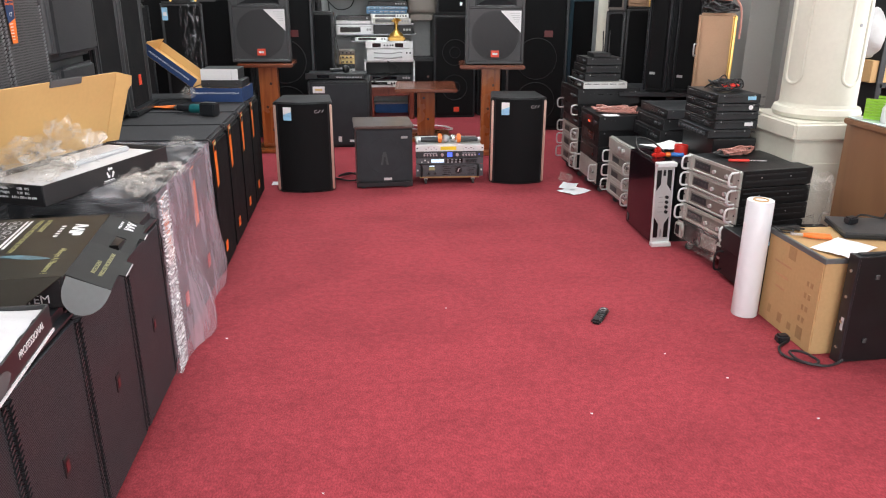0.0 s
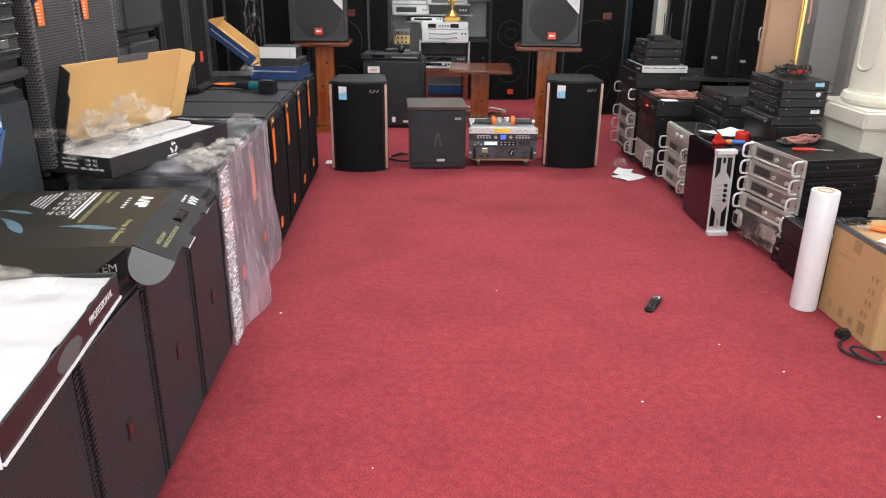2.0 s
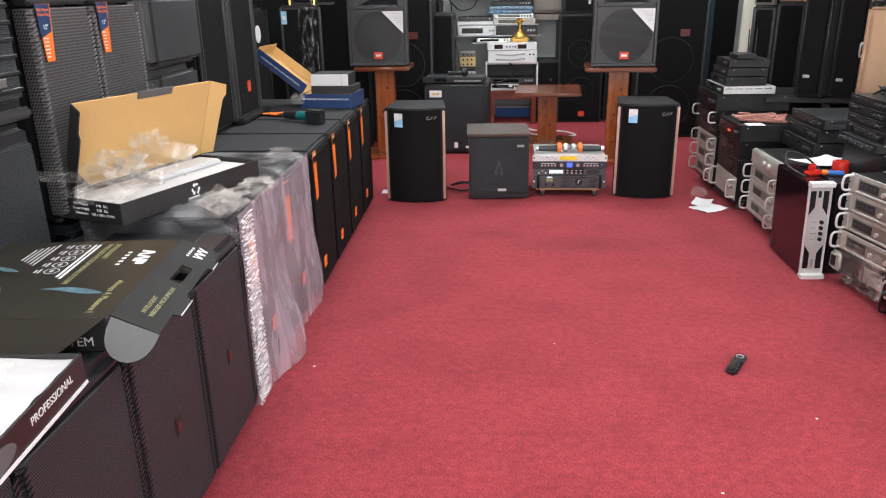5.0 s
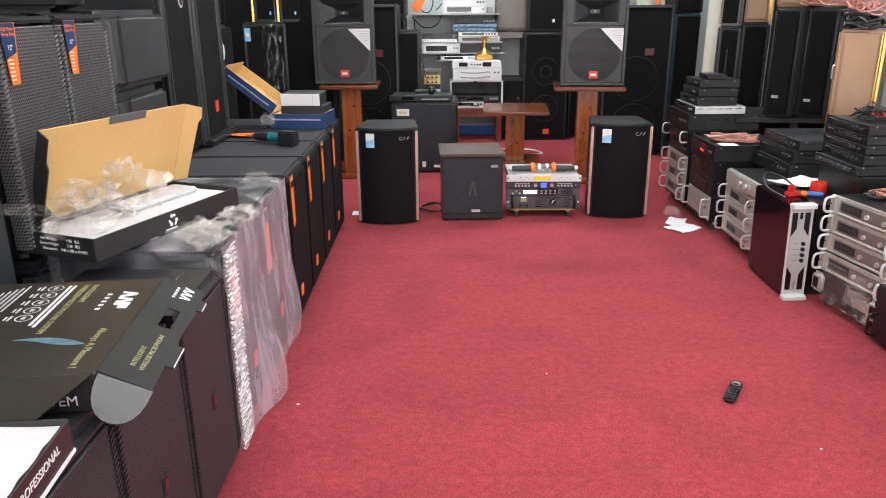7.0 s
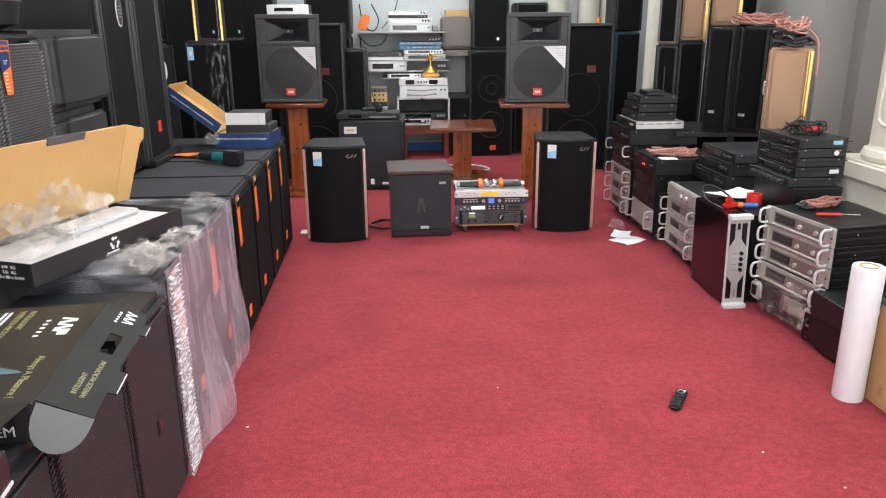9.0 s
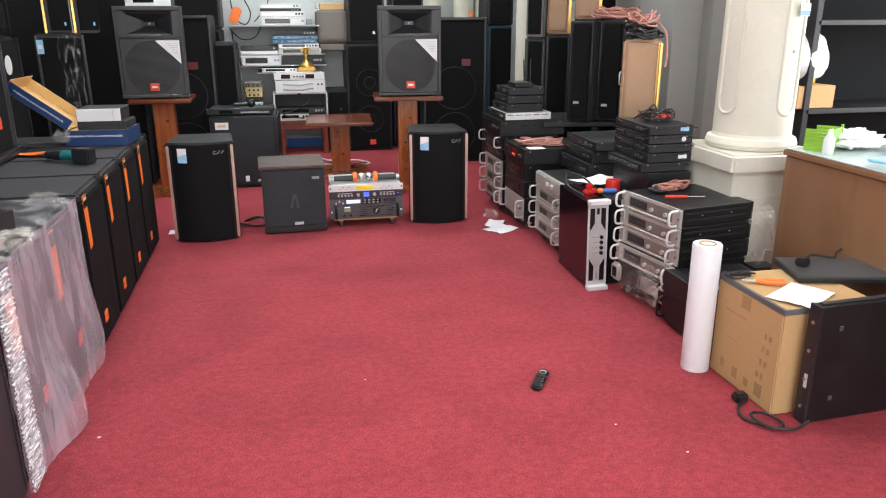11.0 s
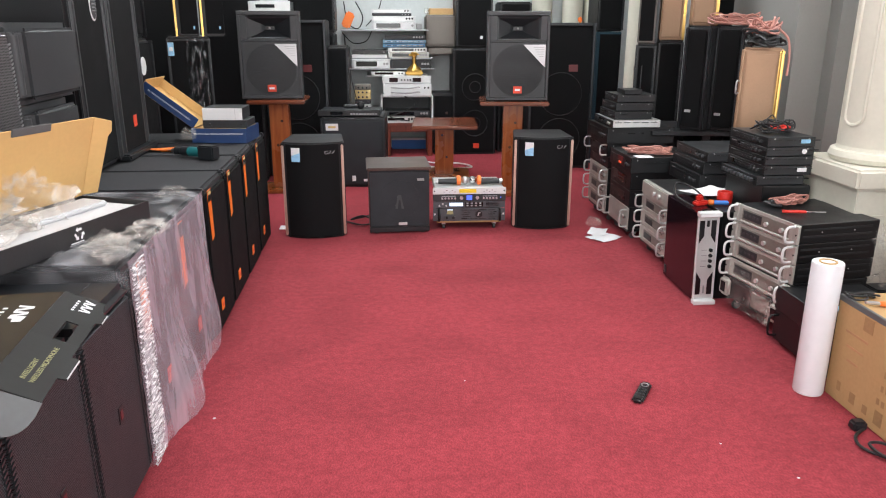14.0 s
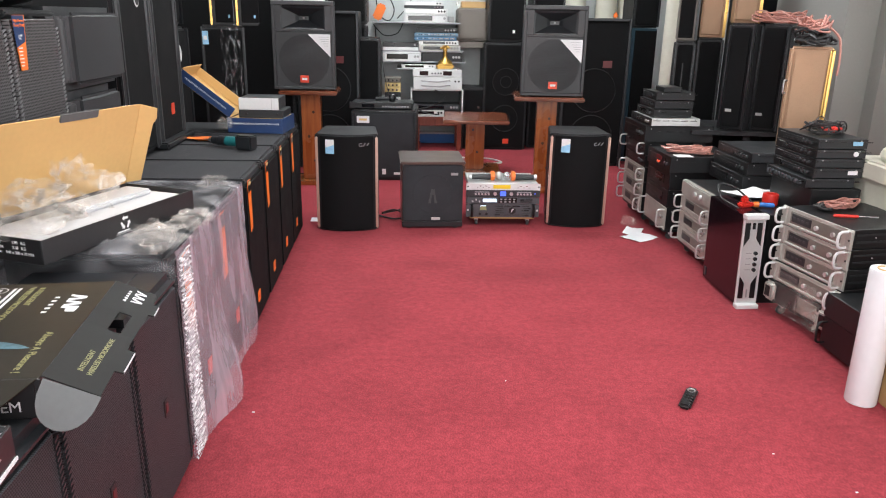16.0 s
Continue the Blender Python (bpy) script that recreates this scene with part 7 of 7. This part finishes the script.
part("cable", tube([(0.02, -0.01, 0.012), (-0.045, -0.06, 0.01), (-0.06, -0.13, 0.010), (0.0, -0.20, 0.010), (0.04, -0.18, 0.012), (0.01, -0.12, 0.02), (-0.04, -0.12, 0.022), (-0.035, -0.19, 0.02), (0.03, -0.225, 0.016), (0.08, -0.22, 0.018), (0.11, -0.215, 0.03)], 0.0052), BLACKCABLE, t, smooth=True)
# low black amplifier behind the film roll
t = rack_unit("power_amplifier", "low black amplifier with tan edged side, behind a film roll", pose(2.875, 3.68, 0.02, 0, 0, -90), 0.13, AMPBLACK, d=0.36, w=0.36, ears=0.38)
handle(t, -0.16, 0.02, 0.11, material=AMPBLACK)
handle(t, 0.16, 0.02, 0.11, material=AMPBLACK)
part("foot", box(0.34, 0.3, 0.0205, (0, 0.19, -0.02), 0), RUBBER, t)
t = rack_unit("power_amplifier", "black amplifier with small blue label, in a low stack", pose(2.87, 3.68, 0.152, 0, 0, -90), 0.10, AMPBLACK, d=0.36, w=0.36, ears=0.38)
part("sticker", box(0.05, 0.07, 0.001, (0.08, 0.1, 0.098), 0), SKYBLUE, t)
part("sticker", box(0.03, 0.002, 0.02, (0.14, -0.004, 0.04), 0), BLUE, t)

# ---- remote on the carpet ----
t = thing("remote_control", pose(2.155, 3.44, 0, 0, 0, 58), "black remote control lying on the carpet", "remote control")
part("body", box(0.155, 0.042, 0.02, (0, 0, 0), 0.008, 3), PARTS, t, smooth=True)
for k in range(4):
    for j in range(3):
        part("button", cyl(0.004, 0.003, (-0.05 + 0.02 * k, -0.012 + 0.012 * j, 0.0195), seg=8), PALEBLACK, t)
part("navigation_ring", spin([(0.008, 0.0195), (0.015, 0.0215), (0.015, 0.019), (0.008, 0.019)], 20, (0.045, 0, 0)), STEEL, t, smooth=True)

# ---- column, desk and far side ----
def column(x, y, r, h, plinth, pz, label, flutes=True):
    t = thing("column", pose(x, y, 0), label, "column", kind="structure")
    if plinth:
        part("plinth", box(plinth, plinth, pz - 0.09, (0, 0, 0), 0.004, 2), CREAM, t)
        part("plinth_cap", box(plinth + 0.05, plinth + 0.05, 0.09, (0, 0, pz - 0.09), 0.012, 3), CREAM, t)
        for rz in (0, -90):
            o = part("plinth_panel", box(plinth * 0.72, 0.012, pz * 0.6, (0, -plinth / 2, pz * 0.12), 0.005, 2), CREAM, t)
            o.matrix_local = pose(0, 0, 0, 0, 0, rz)
        part("base_ring", spin([(r, pz), (r * 1.12, pz + 0.003), (r * 1.17, pz + 0.025), (r * 1.12, pz + 0.05), (r * 1.02, pz + 0.055), (r, pz + 0.07)], 48), CREAM, t, smooth=True)
    part("shaft", spin([(r, pz if plinth else 0), (r * 0.99, 1.2), (r * 0.96, h)], 48), CREAM, t, smooth=True)
    if flutes:
        for a in (-169, -75, 15, 105):
            pts = [(-0.052, 3.0), (-0.052, 1.5)] + [(0.052 * math.cos(math.pi + math.pi * q / 10), pz + 0.21 + 0.045 * math.sin(math.pi + math.pi * q / 10)) for q in range(11)] + [(0.052, 1.5), (0.052, 3.0)]
            path = [(r * 0.985 * math.cos(radians(a) + s / r), r * 0.985 * math.sin(radians(a) + s / r), z) for s, z in pts]
            part("flute_moulding", tube(path, 0.009, 8, smooth=False), CREAM, t, smooth=True)
    return t


col = column(3.480, 4.25, 0.178, H, 0.43, 0.705, "cream plaster column with raised panels on a square plinth")
part("stuck_label", box(0.09, 0.001, 0.055, (0, 0, 0), 0), PAPER, col, "white and blue label").matrix_local = pose(0.082, -0.1625, 1.30, 0, 0, 27)
part("stuck_label", box(0.085, 0.001, 0.02, (0, -0.001, 0.003), 0), BLUE, col).matrix_local = pose(0.082, -0.1625, 1.30, 0, 0, 27)
part("tape_scrap", box(0.04, 0.001, 0.06, (0, 0, 0), 0.0), SKYBLUE, col, "torn turquoise tape").matrix_local = pose(-0.092, -0.1555, 1.43, 0, 8, -31)
part("tape_scrap", box(0.05, 0.001, 0.09, (0, 0, 0), 0.0), YELLOW, col, "torn yellow paper").matrix_local = pose(0.149, -0.1055, 1.40, 0, 8, 55)
part("chip", cyl(0.008, 0.003, (0, 0, 0), "y", seg=10), GREY, col).matrix_local = pose(0.046, -0.1725, 1.15, 0, 0, 15)
column(3.38, 7.35, 0.098, H, 0, 0, "slim cream column in the back corner", False)

t = thing("desk", pose(3.39, 3.86, 0), "brown laminate desk with glass-covered top", "desk")
part("side_panel", box(0.03, 1.5, 0.73, (0.016, -0.75, 0), 0.003, 1), DESK, t)
part("front_panel", box(1.2, 0.02, 0.73, (0.64, -0.02, 0), 0.002, 1), DESK, t)
part("top", box(1.3, 1.52, 0.025, (0.64, -0.75, 0.73), 0.004, 2), DESK, t)
part("glass_top", box(1.28, 1.5, 0.006, (0.64, -0.75, 0.7555), 0.002, 1), surf("green_tinted_glass_top", (0.42, 0.50, 0.48), 0.12, var=0.1, bump=0.02), t, "pale green glass cover")
t = thing("pencil_basket", pose(3.51, 3.80, 0.762, 0, 0, 35) @ Matrix.Scale(0.72, 4), "bright green plastic basket on a desk", "basket")
for k in range(7):
    part("slat", box(0.20, 0.008, 0.0165, (0, -0.07, 0.018 * k), 0.002, 1), GREEN, t)
    part("slat", box(0.008, 0.14, 0.0165, (-0.10, 0, 0.018 * k), 0.002, 1), GREEN, t)
    part("slat", box(0.008, 0.14, 0.0165, (0.10, 0, 0.018 * k), 0.002, 1), GREEN, t)
for x in (-0.1, 0.1):
    part("corner_post", box(0.014, 0.014, 0.14, (x, -0.07, 0), 0.002, 1), GREEN, t)
t = thing("glue_bottle", pose(3.452, 3.69, 0.762), "white bottle with pale cap on a desk", "bottle")
part("body", spin([(0.02, 0), (0.022, 0.01), (0.022, 0.06), (0.01, 0.08), (0.008, 0.1)], 20), WHITEPAINT, t, smooth=True)
t = tagged(part("plastic_bag", crumple(0.24, 0.2, 0.08, (0, 0, 0), 71, 0.6), BAGWHITE, None, smooth=True), "crumpled white packaging on a desk", "bag")
t.matrix_world = pose(3.66, 3.80, 0.762)
cable_heap(pose(3.86, 3.62, 0.762), BLACKCABLE, "black cables heaped on a desk", 6, 0.14, 0.007, 0.07, 22, 0.7)
t = tagged(part("blue_folder", box(0.3, 0.2, 0.01, (0, 0, 0), 0.002, 1), SKYBLUE), "pale blue folder lying on a desk", "folder")
t.matrix_world = pose(3.66, 3.45, 0.762, 0, 0, 10)
# shelf with cartons and a white bag beyond the column
t = thing("storage_shelf", pose(4.93, 4.9, 0), "dark storage shelf beyond the column", "shelf")
part("back_panel", box(1.7, 0.03, 2.2, (0.2, 0.42, 0), 0.003, 1), CLOTH, t)
for z in (0.75, 1.25, 1.7):
    part("board", box(1.7, 0.4, 0.03, (0.2, 0.2, z), 0.003, 1), BLACK, t)
for x in (-0.65, 1.05):
    part("upright", box(0.04, 0.4, 2.2, (x, 0.2, 0), 0.003, 1), BLACK, t)
t = tagged(part("carton", box(0.27, 0.24, 0.13, (0, 0, 0), 0.004, 1), CARD), "brown carton on a dark shelf", "carton")
t.matrix_world = pose(4.34, 5.04, 0.782, 0, 0, 5)
t = tagged(part("carton", box(0.25, 0.06, 0.17, (0, 0, 0), 0.004, 1), YELLOW), "yellow carton on a dark shelf", "carton")
t.matrix_world = pose(4.40, 5.20, 0.782, 0, 0, -5)
t = tagged(part("plastic_bag", crumple(0.28, 0.24, 0.31, (0, 0, 0), 83, 0.12), BAGWHITE, None, smooth=True), "full white plastic bag on a carton", "bag")
t.matrix_world = pose(4.31, 5.02, 0.914)

# tall loudspeakers against the pilaster
t = thing("low_bench", pose(3.36, 5.80, 0, 0, 0, -8), "long black bench under tall loudspeakers", "bench")
part("top", box(0.68, 0.55, 0.03, (-0.02, 0.25, 0.59), 0.003, 1), BLACK, t)
for x in (-0.30, 0.0, 0.28):
    part("upright", box(0.05, 0.5, 0.59, (x, 0.25, 0), 0.003, 1), BLACK, t)
part("back_board", box(0.6, 0.02, 0.59, (-0.02, 0.48, 0), 0), BLACK, t)
TR = "tall loudspeakers on the black bench"
t = tall("tall_loudspeaker", 3.235, 5.80, 0.622, 0.165, 0.18, 0.662, "slim matt black loudspeaker with silver plate at its foot", rz=-43, group=TR)
badge(t, -0.02, 0.13, 0.04, 0.018, SILVER, -0.003)
t = tall("tall_loudspeaker", 3.430, 5.76, 0.622, 0.175, 0.21, 0.662, "slim matt black loudspeaker with silver plate at its foot", rz=-43, group=TR)
badge(t, -0.03, 0.11, 0.04, 0.018, SILVER, -0.003)
t = tall("bronze_loudspeaker", 3.245, 4.965, 0.642, 0.21, 0.16, 0.535, "bronze-brown loudspeaker with gold edge, standing on amplifiers", rz=-26, mat=GOLDBOX, cloth=GOLDBOX)
part("gold_edge", box(0.024, 0.03, 0.525, (0.095, -0.006, 0.005), 0.01, 3), GOLD, t)
part("hand_loop", tube([(-0.098, 0.0, 0.30), (-0.113, -0.02, 0.30), (-0.113, -0.02, 0.36), (-0.098, 0.0, 0.36)], 0.005), STEEL, t)
cable_heap(pose(3.27, 5.03, 1.178, 0, 0, 10), BLACKCABLE, "heap of black cables on a loudspeaker", 9, 0.105, 0.007, 0.10, 31, 0.8)
cable_heap(pose(3.28, 5.05, 1.245, 0, 0, 40), PINKCABLE, "coils of pink speaker cable on a loudspeaker", 13, 0.105, 0.005, 0.10, 32, 0.7)
cable_heap(pose(3.49, 5.84, 1.286, 0, 0, -25), PINKCABLE, "coils of pink speaker cable on tall loudspeakers", 13, 0.16, 0.005, 0.09, 33, 0.5)
tagged(part("hanging_cable", tube([(3.33, 4.98, 1.27), (3.348, 4.915, 1.22), (3.345, 4.88, 1.12), (3.342, 4.878, 1.04)], 0.006), PINKCABLE, None, smooth=True), "pink cable hanging beside a loudspeaker", "cable")
for x, y, w, h, top, cloth, label in ((3.20, 6.62, 0.15, 1.15, GREYBOX, CLOTH, "small dark grey loudspeaker on a tall one"), (3.376, 6.60, 0.185, 1.175, GOLDBOX, GOLDBOX, "small bronze loudspeaker with bright gold edge"), (3.47, 6.26, 0.18, 1.28, GOLDBOX, GOLDBOX, "small bronze loudspeaker with bright gold edge")):
    tall("tall_loudspeaker", x, y, 0.0, w, 0.3, h, "tall black loudspeaker standing in the back row", rz=-18, group="back row of tall loudspeakers")
    t = thing("gold_trimmed_loudspeaker", pose(x, y, h + 0.005, 0, 0, -18), label, "loudspeaker", "gold-trimmed loudspeakers")
    part("cabinet", box(w - 0.01, 0.26, 0.5, (0, 0.14, 0), 0.008, 2), top, t)
    part("front_cloth", box(w - 0.05, 0.012, 0.46, (-0.012, 0.004, 0.02), 0.004, 1), cloth, t)
    part("edge_strip", box(0.020, 0.016, 0.5, (w / 2 - 0.014, 0.0, 0), 0.004, 2), GOLD if top is GOLDBOX else BLACKSAT, t)
t = thing("teal_loudspeaker", pose(3.33, 8.0, 0, 0, 0, 0), "tall black loudspeaker with dark teal side", "loudspeaker")
part("cabinet", box(0.24, 0.4, 1.22, (0.0, 0.22, 0), 0.006, 2), BLUESIDE, t)
part("front_cloth", box(0.20, 0.012, 1.18, (0.015, 0.012, 0.02), 0.004, 1), CLOTH, t)
tall("small_loudspeaker", 3.34, 8.02, 1.224, 0.24, 0.36, 0.5, "small black loudspeaker on a tall one", rz=0)
tall("tall_loudspeaker", 3.72, 7.75, 0.0, 0.4, 0.4, 1.7, "tall black loudspeaker in the back corner", rz=-15)
tall("tall_loudspeaker", 4.0, 7.1, 0.0, 0.45, 0.4, 1.7, "tall black loudspeaker in the back corner", rz=-15)
t = tagged(part("small_figure", box(0.035, 0.03, 0.05, (0, 0, 0), 0.01, 2), ORANGE, None, smooth=True), "small orange gadget on a cabinet", "gadget")
t.matrix_world = pose(3.02, 7.9, 1.301)
# flecks on the carpet
for x, y, s in ((0.63, 3.39, 0.009), (1.9, 2.72, 0.007), (2.45, 2.9, 0.007), (2.3, 3.1, 0.006), (1.05, 2.4, 0.005), (2.62, 2.62, 0.008), (1.52, 3.6, 0.004)):
    tagged(part("carpet_fleck", box(s, s * 0.6, 0.002, (x, y, 0.0), 0), PAPER), "tiny white scrap on the carpet", "scrap", "scraps on the carpet")
